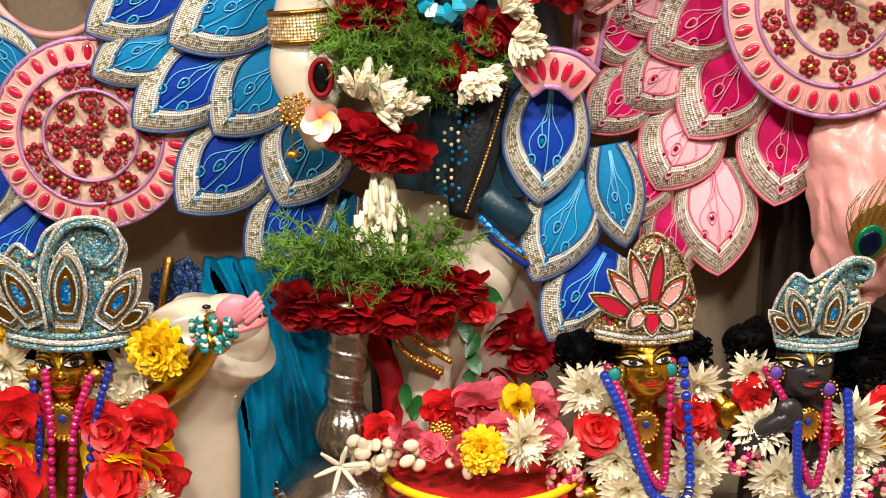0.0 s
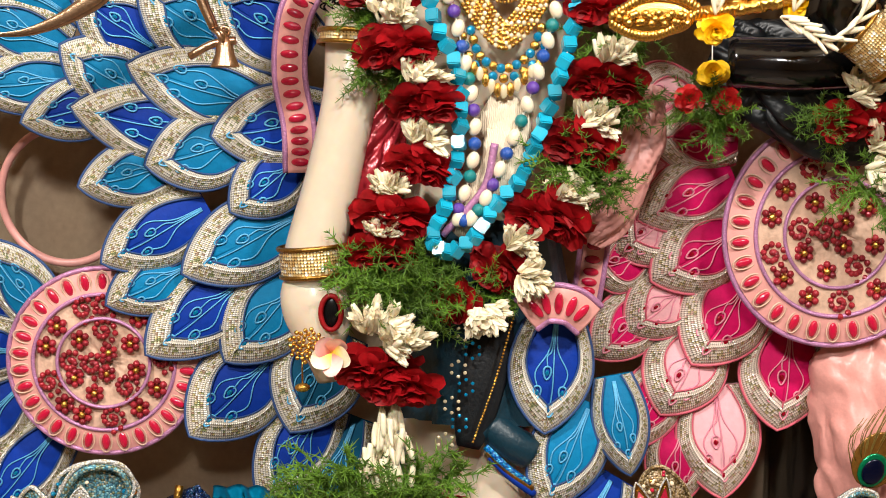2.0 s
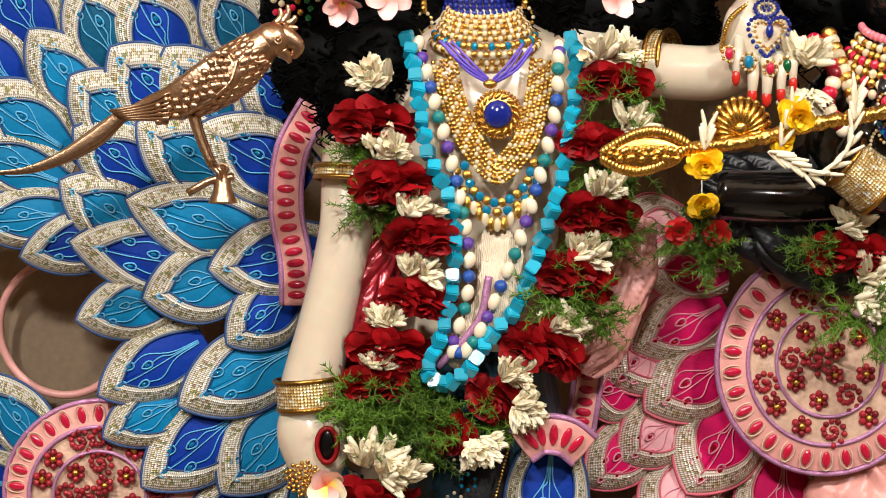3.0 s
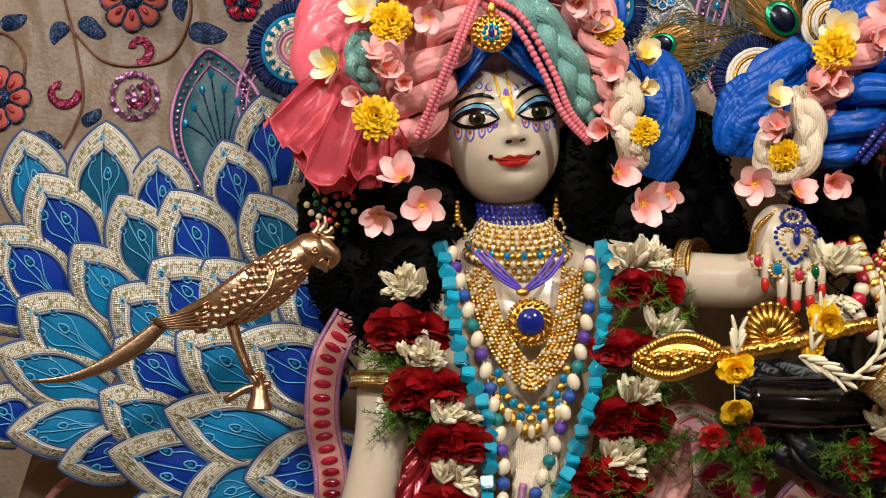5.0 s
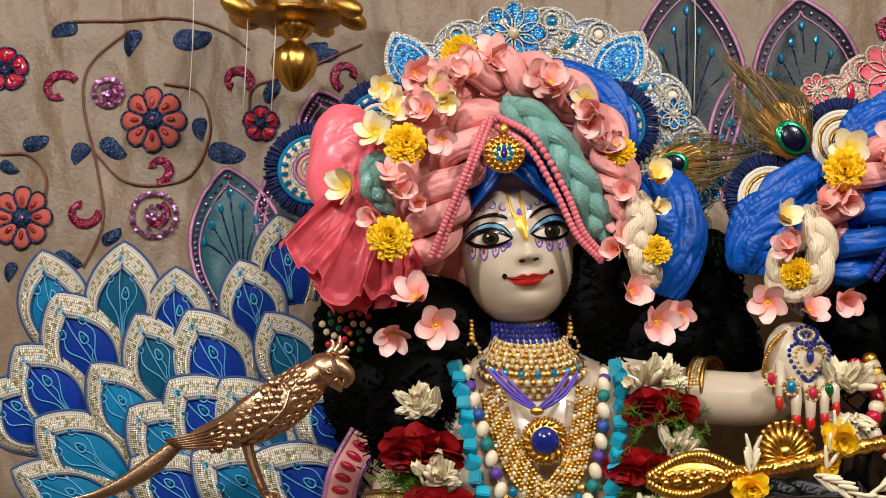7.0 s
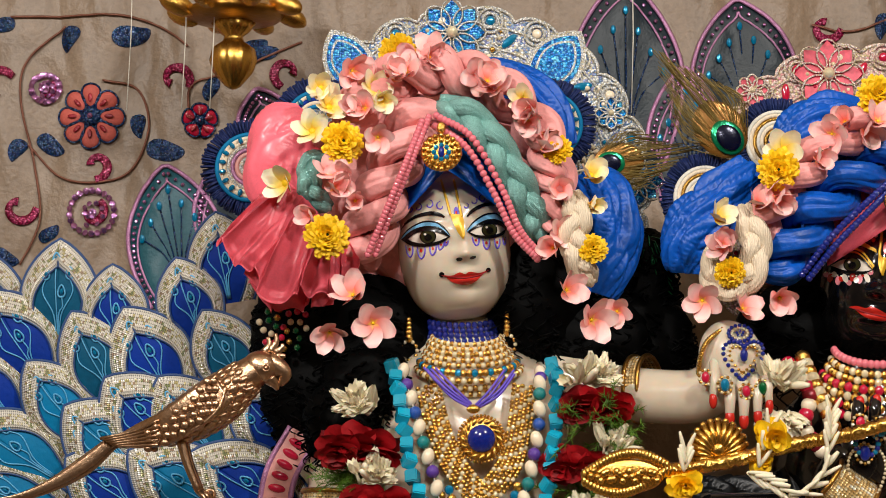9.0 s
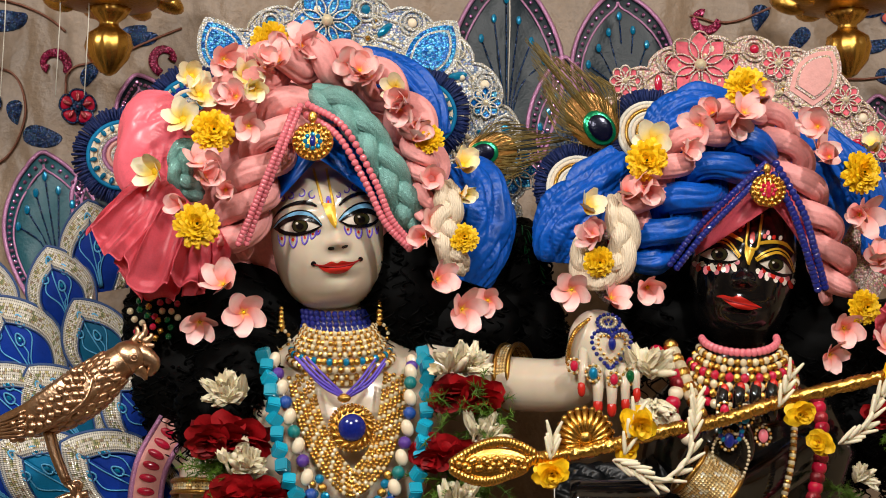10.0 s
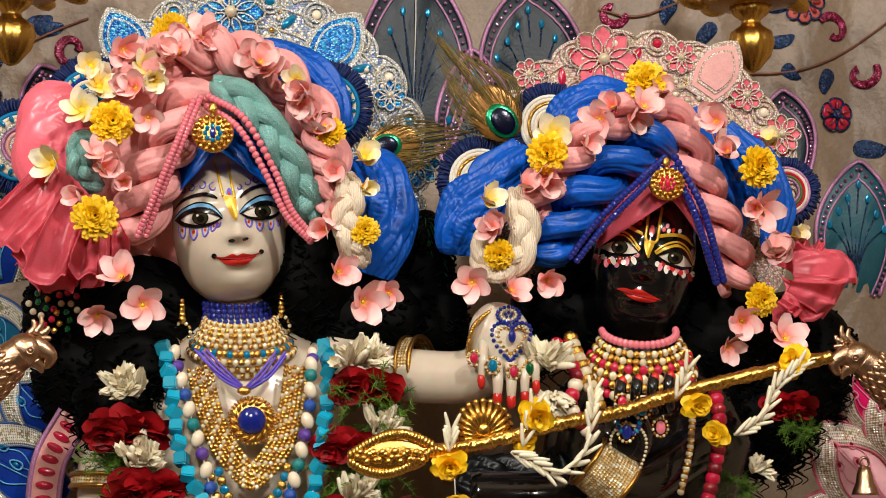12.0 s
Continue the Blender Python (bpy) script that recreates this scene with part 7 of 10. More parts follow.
red_beads = thing("bead_necklace", "strings of red glass and pearl beads", "necklace", "necklaces", at=(0.483, -0.090, 1.242))
for pts, n, ks in (([(0.466, -0.080, 1.264), (0.488, -0.100, 1.226), (0.478, -0.110, 1.182), (0.499, -0.110, 1.152)], 12, ("ruby", "burgundy", "pearl")), ([(0.485, -0.080, 1.272), (0.499, -0.100, 1.226), (0.515, -0.110, 1.182)], 11, ("gold", "white")),
                   ([(0.676, -0.090, 1.203), (0.679, -0.100, 1.150), (0.670, -0.100, 1.099), (0.657, -0.100, 1.047)], 13, ("burgundy", "ruby")), ([(0.642, -0.100, 1.166), (0.634, -0.110, 1.121), (0.621, -0.110, 1.070)], 22, ("gold", "white"))):
    for i, p in enumerate(smooth_path(pts, n)):
        place("bead", BEADS[ks[i % len(ks)]], Matrix.Translation(p) @ Matrix.Scale(0.0105 if n < 14 else 0.005, 4), red_beads)


hrt = thing("pendant", "crystal teardrop pendant hanging below the dark hand", "pendant", at=(0.540, -0.170, 1.124))
hc0 = Vector((0.538, -0.178, 1.124))
for k in range(40):
    t = 2 * math.pi * k / 40
    place("crystal", BEADS["white"], Matrix.Translation(hc0 + Vector((0.022 * math.sin(t) * (1 + 0.35 * math.cos(t)), 0, 0.034 * math.cos(t)))) @ Matrix.Scale(0.0022, 4), hrt)
for k in range(16):
    t = 2 * math.pi * k / 16
    place("stone", BEADS["violet" if k % 2 else "aqua"], Matrix.Translation(hc0 + Vector((0.014 * math.sin(t), -0.003, 0.036 + 0.014 * math.cos(t)))) @ Matrix.Scale(0.0036, 4), hrt)


def bangle(label, a, b, r0, r1, mat_name, thick=0.004, squash=1.0):
    """A cuff round a limb from point a to b."""
    a, b = Vector(a), Vector(b)
    bm = bmesh.new()
    uvl = bm.loops.layers.uv.new()
    t = (b - a).normalized()
    s = t.cross(Vector((0, -1, 0))).normalized()
    u = s.cross(t)
    nu, nv = 64, 6
    rows = []
    for j in range(nv + 1):
        q = j / nv
        r = r0 + (r1 - r0) * q + thick
        rows.append([bm.verts.new(a + (b - a) * q + (s * math.cos(k * 2 * math.pi / nu) + u * squash * math.sin(k * 2 * math.pi / nu)) * r) for k in range(nu)])
    for j in range(nv):
        for k in range(nu):
            f = bm.faces.new((rows[j][k], rows[j][(k + 1) % nu], rows[j + 1][(k + 1) % nu], rows[j + 1][k]))
            for lp, (uu, vv) in zip(f.loops, ((k, j), (k + 1, j), (k + 1, j + 1), (k, j + 1))):
                lp[uvl].uv = (uu, vv * (b - a).length / nv / 0.0042)
    top = thing("bangle", label, "bangle", "bangles", at=a)
    part("cuff", bm, mat_name, top)
    for p, r in ((a, r0), (b, r1)):
        bm = bmesh.new()
        tube(bm, [p + (s * math.cos(k * math.pi / 24) + u * squash * math.sin(k * math.pi / 24)) * (r + thick) for k in range(49)], 0.0032, 8, caps=False)
        part("edge", bm, "antique_gold", top)
    return top


bangle("wide gold bangle covered in rhinestones on the white wrist", (-0.176, -0.068, 0.827), (-0.173, -0.070, 0.791), 0.0395, 0.0385, "gold_mesh")
bangle("narrow gold armlet on the white arm", (-0.122, -0.035, 1.098), (-0.123, -0.037, 1.083), 0.0425, 0.0425, "gold_mesh")
bangle("bronze mesh armlet on the outstretched white arm", (0.275, -0.020, 1.234), (0.292, -0.030, 1.235), 0.0405, 0.040, "gold_mesh")
bangle("silver rhinestone cuff on the dark wrist", (0.491, -0.150, 1.113), (0.535, -0.150, 1.079), 0.031, 0.033, "gold_mesh")
bangle("silver rhinestone cuff on the dark forearm", (0.514, -0.060, 1.108), (0.559, -0.060, 1.064), 0.036, 0.036, "gold_mesh")

for x, y, z, k, sc in ((0.349, -0.128, 1.245, "ruby", 0.009), (0.372, -0.137, 1.235, "aqua", 0.010), (0.399, -0.135, 1.227, "ruby", 0.009), (0.421, -0.130, 1.231, "green", 0.010), (0.529, -0.185, 1.186, "ruby", 0.010), (0.554, -0.185, 1.179, "aqua", 0.013), (0.581, -0.170, 1.154, "pink", 0.011), (0.535, -0.178, 1.149, "violet", 0.012)):
    ring_ = thing("ring", "gold finger ring with a large set stone", "ring", "finger rings", at=(x, y, z))
    place("stone", BEADS[k], Matrix.Translation((x, y - 0.004, z)) @ Matrix.Diagonal((sc * 0.6, 0.004, sc * 0.8, 1)), ring_)
    for q in range(14):
        t = 2 * math.pi * q / 14
        place("bead", BEADS["gold" if q % 2 else "white"], Matrix.Translation((x + sc * 0.9 * math.sin(t), y - 0.002, z + sc * 1.05 * math.cos(t))) @ Matrix.Scale(0.0022, 4), ring_)


heart = thing("hand_jewel", "blue stone and crystal heart jewel on the white hand", "jewellery", at=(0.399, -0.126, 1.273))
hj0 = Vector((0.399, -0.126, 1.270))
for r, n, b, kind in ((1.0, 34, 0.0030, "violet"), (0.80, 30, 0.0019, "white"), (0.68, 26, 0.0019, "gold")):
    for k in range(n):
        t = 2 * math.pi * k / n
        px, pz = 0.027 * r * math.sin(t) ** 3 * 0.95, r * (0.0235 * math.cos(t) - 0.0085 * math.cos(2 * t) - 0.0035 * math.cos(3 * t))
        place("bead", BEADS[kind], Matrix.Translation(hj0 + Vector((px + 0.08 * pz, 0.45 * abs(px) ** 1.3 + 0.003 * abs(pz) / 0.03, pz * 1.05))) @ Matrix.Scale(b, 4), heart)
for r, n, b, kind in ((0.0135, 16, 0.0027, "violet"), (0.009, 12, 0.002, "white"), (0.004, 5, 0.002, "violet")):
    for k in range(n):
        t = 2 * math.pi * k / n
        place("bead", BEADS[kind], Matrix.Translation(hj0 + Vector((-0.003 + r * 1.1 * math.sin(t), 0.004, 0.0315 + r * 0.75 * math.cos(t)))) @ Matrix.Scale(b, 4), heart)
place("drop", BEADS["violet"], Matrix.Translation(hj0 + Vector((0, -0.003, 0.003))) @ Matrix.Diagonal((0.0052, 0.004, 0.0085, 1)), heart)
wrist_band = thing("bracelet", "crystal band round the outstretched white wrist", "bracelet", "bangles", at=(0.345, -0.100, 1.272))
for j in range(3):
    bead_string(wrist_band, [(0.345, -0.095, 1.251), (0.345, -0.115, 1.271), (0.353, -0.120, 1.291), (0.375, -0.105, 1.308)], 0.0030, BEADS["white" if j % 2 else "gold"], 20, "crystal", 0.003 * j)

# ---------------------------------------------------------------- metal bird, bell, flute
def bird():
    """One metal casting, built round the middle of its body, facing +x."""
    bm = bmesh.new()
    b0 = Vector((-0.286, -0.150, 1.204))
    f = lambda a, b, y=0.0: Vector(((a - 465) * 0.000708, y, (603 - b) * 0.000712))
    U = 0.000708
    n = 80
    body = smooth_path([f(335, 651), f(375, 641), f(420, 626), f(465, 603), f(505, 575), f(540, 545), f(560, 530)], n)
    girth = smooth_path([(0, 0, 7), (0, 0, 20), (0, 0, 35), (0, 0, 43), (0, 0, 42), (0, 0, 33), (0, 0, 29)], n)
    tube(bm, body, lambda s: girth[min(n - 1, int(s * (n - 1) + 0.5))].z * U, 40)
    for r in range(17):
        i = 8 + int(r * 3.6)
        t = (body[i + 1] - body[i - 1]).normalized()
        side = t.cross(Vector((0, -1, 0))).normalized()
        up = side.cross(t)
        rad = girth[i].z * U
        m = 13
        for k in range(m):
            a = math.pi * 2 * (k + 0.5 * (r % 2)) / m
            d = side * math.cos(a) + up * math.sin(a)
            w = side * -math.sin(a) + up * math.cos(a)
            ax = Matrix((( *w, 0), ( *d, 0), ( *t, 0), (0, 0, 0, 1))).transposed()
            ball(bm, body[i] + d * rad * 0.98, (rad * 0.21, 0.0030, 0.0075), 8, 6, ax)
    ball(bm, f(567, 526), (33 * U, 27 * U, 30 * U), 28, 20)
    tube(bm, smooth_path([f(582, 520), f(598, 526), f(611, 538), f(606, 552), f(599, 556)], 14), lambda s: U * (20 * (1 - s) + 3), 14, squash=0.8)
    tube(bm, smooth_path([f(585, 545), f(594, 556), f(598, 566)], 8), lambda s: U * (11 * (1 - s) + 3), 10)
    for k, (a, b, c, d) in enumerate(((574, 500, 580, 472), (584, 498, 594, 466), (592, 500, 606, 484), (588, 506, 612, 506))):
        tube(bm, smooth_path([f(a, b), f((a + c) / 2 + 6, (b + d) / 2), f(c, d)], 8), lambda s: U * (8 - 5 * s), 8, squash=0.6)
    ring = [f(526, 540), f(532, 556), f(546, 566), f(560, 562)]
    tube(bm, [p + Vector((0, -0.024, 0)) for p in smooth_path(ring, 14)], 0.0020, 6)
    tail = smooth_path([f(350, 647), f(312, 655), f(262, 695), f(205, 729), (f(145, 751)), f(82, 758)], 30)
    wide = smooth_path([(0, 0, 11), (0, 0, 12), (0, 0, 17), (0, 0, 12), (0, 0, 7), (0, 0, 2)], 30)
    for q, dy in ((1.0, 0.0), (0.7, -0.004), (0.5, 0.005)):
        tube(bm, [p + Vector((0, dy, 0.004 * (1 - q))) for p in tail], lambda s: wide[min(29, int(s * 29 + 0.5))].z * U * q, 14, squash=0.28)
    for side in (-1, 1):
        wing = smooth_path([f(508, 566, side * 0.026), f(470, 592, side * 0.033), f(415, 628, side * 0.028), f(360, 645, side * 0.013), f(318, 655, side * 0.008)], 30)
        tube(bm, wing, lambda s: U * (30 * math.sin(math.pi * min(1, 0.30 + 0.62 * s)) + 2), 20, squash=0.26)
        for r in range(9):
            for k in range(5 - r // 3):
                c = wing[3 + 2 * r].lerp(wing[4 + 2 * r], 0.5) + Vector((0.003 * (k % 2), side * (0.0075 - 0.0011 * abs(k - 2)), (k - 2 + 0.5 * (r % 2)) * 0.0092))
                ball(bm, c, (0.0056, 0.0028, 0.0048), 8, 6, pose(0, 0, 0, 0, 28, 0))
        for r in range(6):
            tube(bm, smooth_path([wing[17] + Vector((0, side * 0.008, (r - 3) * 0.0060)), wing[23] + Vector((0, side * 0.007, (r - 3) * 0.0036)), wing[29] + Vector((-0.004 * r, side * 0.004, (r - 3) * 0.002))], 8), 0.0020, 6)
        tube(bm, smooth_path([f(512, 560, side * 0.030), f(500, 600, side * 0.036), f(462, 632, side * 0.034), f(420, 645, side * 0.026)], 20), 0.0022, 6)
        tube(bm, [f(580 + 6 * math.cos(t), 528 + 6 * math.sin(t), side * 0.0185) for t in (k * math.pi / 8 for k in range(17))], 0.0013, 6, caps=False)
        ball(bm, f(580, 528, side * 0.018), (0.0030, 0.003, 0.0030), 10, 8)
        tube(bm, smooth_path([f(430, 650, side * 0.010), f(443, 695, side * 0.010), f(463, 742, side * 0.010)], 10), lambda s: 0.0065 - 0.002 * s, 10)
        for t in range(3):
            tube(bm, [f(463, 742, side * 0.010), f(474 + 5 * t, 750, side * 0.010 + (t - 1) * 0.008), f(480, 764, side * 0.010 + (t - 1) * 0.01)], lambda s: 0.0042 * (1 - 0.5 * s), 7)
    tube(bm, smooth_path([f(420, 790), f(460, 768), f(500, 762)], 8), 0.005, 10)
    ob = tagged(part("bird_figurine", bm, "bronze"), "rose-bronze parrot figurine with scaled feathers and long tail", "figurine", "bird figurines")
    hang(ob, None, Matrix.Translation(b0))
    return ob


parrot = bird()
other = copy_thing(parrot, pose(0.934, -0.120, 1.188, 0, 0, 180))


def bell(x, y, z, s=1.0):
    top = thing("bell", "small bronze bell hanging beneath the bird", "bell", "bells", at=(x, y, z))
    bm = bmesh.new()
    prof = [(0.002, 0.022), (0.007, 0.021), (0.010, 0.012), (0.012, 0.0), (0.017, -0.012), (0.018, -0.015), (0.015, -0.015)]
    rr = [[bm.verts.new((x + r * s * math.cos(t), y + r * s * math.sin(t), z + h * s)) for t in (k * math.pi / 10 for k in range(20))] for r, h in prof]
    for a, b in zip(rr, rr[1:]):
        for k in range(20):
            bm.faces.new((a[k], a[(k + 1) % 20], b[(k + 1) % 20], b[k]))
    part("bell_cup", bm, "bronze", top)
    bm = bmesh.new()
    tube(bm, [Vector((x + 0.006 * s * math.sin(t), y, z + 0.027 * s + 0.006 * s * math.cos(t))) for t in (k * math.pi / 8 for k in range(17))], 0.002 * s, 6, caps=False)
    part("hanger", bm, "bronze", top)


bell(-0.275, -0.150, 1.074)
bell(0.866, -0.120, 1.078)

flute = thing("flute", "gold flute wrapped in embossed foil with leaf and rosette ends", "flute", at=(0.347, -0.200, 1.141))
fl = [Vector(p) for p in ((0.240, -0.210, 1.124), (0.345, -0.210, 1.137), (0.452, -0.205, 1.162), (0.525, -0.200, 1.175), (0.615, -0.190, 1.201), (0.808, -0.170, 1.242))]
bm = bmesh.new(); tube(bm, smooth_path(fl, 420), lambda s: 0.0085 + 0.0006 * math.sin(s * 150), 20); wrinkle(bm, 0.0022, 330, 2); wrinkle(bm, 0.0012, 700, 5)
part("tube", bm, "gold", flute)
bm = bmesh.new()
lf = Vector((0.235, -0.215, 1.123))
for i in range(26):
    for side in (-1, 1):
        s = i / 25
        p = lf + Vector(((s - 0.5) * 0.10, -0.002, 0.004 + side * 0.023 * math.sin(math.pi * (0.06 + 0.9 * s)) - 0.006 * math.cos(s * 3)))
        ball(bm, p, (0.0042, 0.005, 0.007), 8, 6)
ball(bm, lf, (0.048, 0.006, 0.021), 24, 12)
for i in range(22):
    ball(bm, lf + Vector((0.0038 * (i - 11), -0.006, 0.006 * math.sin(i * 1.7))), (0.005, 0.004, 0.005), 8, 6)
part("leaf_end", bm, "gold", flute, "embossed gold leaf")
bm = bmesh.new()
fc = Vector((0.350, -0.205, 1.146))
for k in range(15):
    a = radians(-115 + 230 * k / 14)
    p0, p1 = fc + Vector((0.006 * math.sin(a), -0.004, 0.006 * math.cos(a))), fc + Vector((0.033 * math.sin(a), -0.002, 0.010 + 0.033 * math.cos(a)))
    tube(bm, [p0, (p0 + p1) / 2 + Vector((0, -0.003, 0)), p1], lambda s: 0.0022 + 0.0026 * s, 8)
    ball(bm, p1, (0.0046, 0.004, 0.0046), 8, 6)
    part("rib", bm, "gold", flute)
    bm = bmesh.new()
ball(bm, fc + Vector((0, -0.004, 0.008)), (0.009, 0.006, 0.009), 14, 10)
part("rosette_centre", bm, "gold", flute)
for i, (x, y, z, s) in enumerate(((0.306, -0.215, 1.113, 1.15), (0.415, -0.215, 1.171, 1.25), (0.403, -0.200, 1.140, 0.9), (0.618, -0.210, 1.181, 1.0), (0.646, -0.200, 1.145, 0.95), (0.753, -0.190, 1.236, 1.15))):
    yf = thing("yellow_flower", "yellow ruffled flower tied to the flute", "flower", "yellow flute flowers", at=(x, y, z))
    place("bloom", YROSE[0], facing(x, y, z, 60 * i, 20 - 12 * i, 25 * math.sin(i * 2), s * 0.54), yf)
js = thing("jasmine_string", "string of white jasmine buds looped on the flute", "garland", at=(0.450, -0.210, 1.112))
for pts, n in (([(0.383, -0.215, 1.127), (0.407, -0.220, 1.116), (0.438, -0.220, 1.100), (0.474, -0.220, 1.125), (0.482, -0.220, 1.167), (0.486, -0.210, 1.191)], 15),
               ([(0.669, -0.200, 1.144), (0.703, -0.200, 1.164), (0.722, -0.200, 1.200), (0.749, -0.200, 1.225)], 11), ([(0.592, -0.210, 1.190), (0.605, -0.210, 1.222)], 3), ([(0.305, -0.220, 1.128), (0.307, -0.220, 1.148)], 3), ([(0.396, -0.220, 1.133), (0.408, -0.220, 1.175)], 3)):
    path = smooth_path(pts, n)
    for i, p in enumerate(path):
        d = path[min(i + 1, n - 1)] - path[max(i - 1, 0)]
        a = math.degrees(math.atan2(d.x, d.z))
        for q in (-1, 1):
            place("jasmine_bloom", BUDS[(i + q) % 2], facing(p.x, p.y + 0.003 * q, p.z, a + 20 * q, 5, 0, 0.98), js)


# ---------------------------------------------------------------- embroidered roundels and pink panels
def roundel(label, c, y, r, stretch=1.0, start=0, end=360, seed=1, tone="champagne"):
    cx, cz = c
    top = thing("roundel", label, "embroidery", "embroidered roundels", at=(cx, y, cz))
    at = lambda q, t, d=0.0: Vector((cx + q * r * math.sin(t), y - d, cz + q * r * stretch * math.cos(t)))
    bm = bmesh.new()
    nr, na = 14, 72
    g = [[bm.verts.new(at(i / nr, 2 * math.pi * k / na, 0.012 * math.sin(math.pi * i / nr) + 0.004 * noise.noise(Vector((i * 0.6, k * 0.35, seed))))) for k in range(na)] for i in range(1, nr + 1)]
    mid = bm.verts.new(at(0, 0))
    for k in range(na):
        bm.faces.new((mid, g[0][k], g[0][(k + 1) % na]))
        for i in range(nr - 1):
            bm.faces.new((g[i][k], g[i + 1][k], g[i + 1][(k + 1) % na], g[i][(k + 1) % na]))
    bmesh.ops.recalc_face_normals(bm, faces=bm.faces[:])
    bmesh.ops.solidify(bm, geom=bm.faces[:], thickness=0.004)
    part("satin_ground", bm, tone, top)
    bm = bmesh.new()
    w = [[bm.verts.new(at(q, 2 * math.pi * k / na, 0.012 * math.sin(math.pi * q) + 0.006)) for k in range(na)] for q in (0.74, 0.85, 0.96)]
    for a, b in zip(w, w[1:]):
        for k in range(na):
            bm.faces.new((a[k], a[(k + 1) % na], b[(k + 1) % na], b[k]))
    part("pink_band", bm, "blush", top)
    for q, rad in ((0.985, 0.0036), (0.72, 0.003), (0.47, 0.0026)):
        bm = bmesh.new()
        tube(bm, [at(q, 2 * math.pi * k / na, 0.012 * math.sin(math.pi * q) + 0.006) for k in range(na + 1)], rad, 8, caps=False)
        part("sequin_trim", bm, "lilac_trim", top)
    n = 30
    for k in range(n):
        t = 2 * math.pi * k / n
        m = Matrix.Translation(at(0.85, t, 0.013)) @ pose(0, 0, 0, 0, math.degrees(t), 0)
        place("cabochon", BEADS["ruby"], m @ Matrix.Diagonal((0.0058, 0.004, 0.0115, 1)), top)
        bm = bmesh.new()
        tube(bm, [m @ Vector((0.0088 * math.sin(u), 0, 0.0155 * math.cos(u))) for u in (j * math.pi / 7 for j in range(15))], 0.0011, 5, caps=False)
        part("stitch_ring", bm, "champagne", top)
    rnd = random.Random(seed)
    for q, cnt, sc in ((0.60, 13, 0.9), (0.34, 8, 0.85), (0.12, 3, 0.8)):
        for k in range(cnt):
            t = 2 * math.pi * (k + 0.4 * rnd.random()) / cnt
            c0 = at(q, t, 0.016)
            if (k + int(q * 10)) % 3:
                for j in range(7):
                    u = 2 * math.pi * j / 6
                    o = Vector((0.011 * sc * math.sin(u), 0, 0.011 * sc * math.cos(u))) if j < 6 else Vector((0, -0.002, 0))
                    place("rosette_bead", BEADS["burgundy" if j < 6 else "gold"], Matrix.Translation(c0 + o) @ Matrix.Scale(0.0058 * sc, 4), top)
            else:
                for j in range(16):
                    u = j * 0.62
                    place("spiral_bead", BEADS["burgundy"], Matrix.Translation(c0 + Vector(((0.003 + 0.0011 * j) * math.sin(u), 0, (0.003 + 0.0011 * j) * math.cos(u)))) @ Matrix.Scale(0.0044, 4), top)
    return top


roundel("champagne satin roundel with ruby cabochons and beaded rosettes", (-0.481, 0.632), 0.12, 0.138, 0.98)
roundel("blush satin roundel with beaded rosettes on the pink fan", (0.517, 0.839), 0.02, 0.152, 1.03, seed=4)


def ruby_strip(label, pts, w, y):
    """A curved blush band with ruby ovals across it."""
    top = thing("ruby_strip", label, "trim", "ruby bands", at=pts[0])
    path = smooth_path(pts, 40)
    for off, rad, mt in ((0, w * 0.5, "blush"), (w * 0.5, 0.004, "lilac_trim"), (-w * 0.5, 0.004, "lilac_trim")):
        bm = bmesh.new()
        p2 = []
        for i, p in enumerate(path):
            t = (path[min(i + 1, 39)] - path[max(i - 1, 0)]).normalized()
            p2.append(p + t.cross(Vector((0, -1, 0))).normalized() * off)
        tube(bm, p2, rad, 12, squash=0.18 if off == 0 else 1.0)
        part("band" if off == 0 else "edge_trim", bm, mt, top)
    n = max(3, int(sum((a - b).length for a, b in zip(path, path[1:])) / 0.017))
    for i, p in enumerate(smooth_path(pts, n + 2)[1:-1]):
        k = min(38, int((i + 1) / (n + 1) * 39))
        t = (path[k + 1] - path[max(k - 1, 0)]).normalized()
        place("cabochon", BEADS["ruby"], Matrix.Translation(p + Vector((0, -w * 0.1, 0))) @ pose(0, 0, 0, 0, math.degrees(math.atan2(t.x, t.z)) + 90, 0) @ Matrix.Diagonal((0.0058, 0.004, w * 0.3, 1)), top)


ruby_strip("blush band with ruby ovals at the fan's edge", [(-0.173, 0.030, 1.178), (-0.205, 0.030, 1.117), (-0.212, 0.030, 1.041), (-0.200, 0.030, 0.972), (-0.198, 0.030, 0.911)], 0.04, 0.03)
ruby_strip("small arched blush band with ruby ovals", [(0.098, -0.105, 0.747), (0.122, -0.115, 0.764), (0.154, -0.115, 0.761), (0.179, -0.105, 0.741)], 0.046, 0.02)
ruby_strip("blush band with ruby ovals under the pink petals", [(0.200, 0.050, 0.831), (0.194, 0.050, 0.777), (0.188, 0.050, 0.738)], 0.036, 0.05)
ring_ob = thing("hoop", "faded pink cord hoop lying on the curtain", "trim", at=(-0.556, 0.225, 0.870))
bm = bmesh.new()
hc = Vector((-0.553, 0.225, 0.853))
tube(bm, [hc + Vector((0.095 * math.cos(t), 0, 0.10 * math.sin(t))) for t in (k * math.pi / 30 for k in range(61))], 0.006, 8, caps=False)
part("cord", bm, "blush", ring_ob)


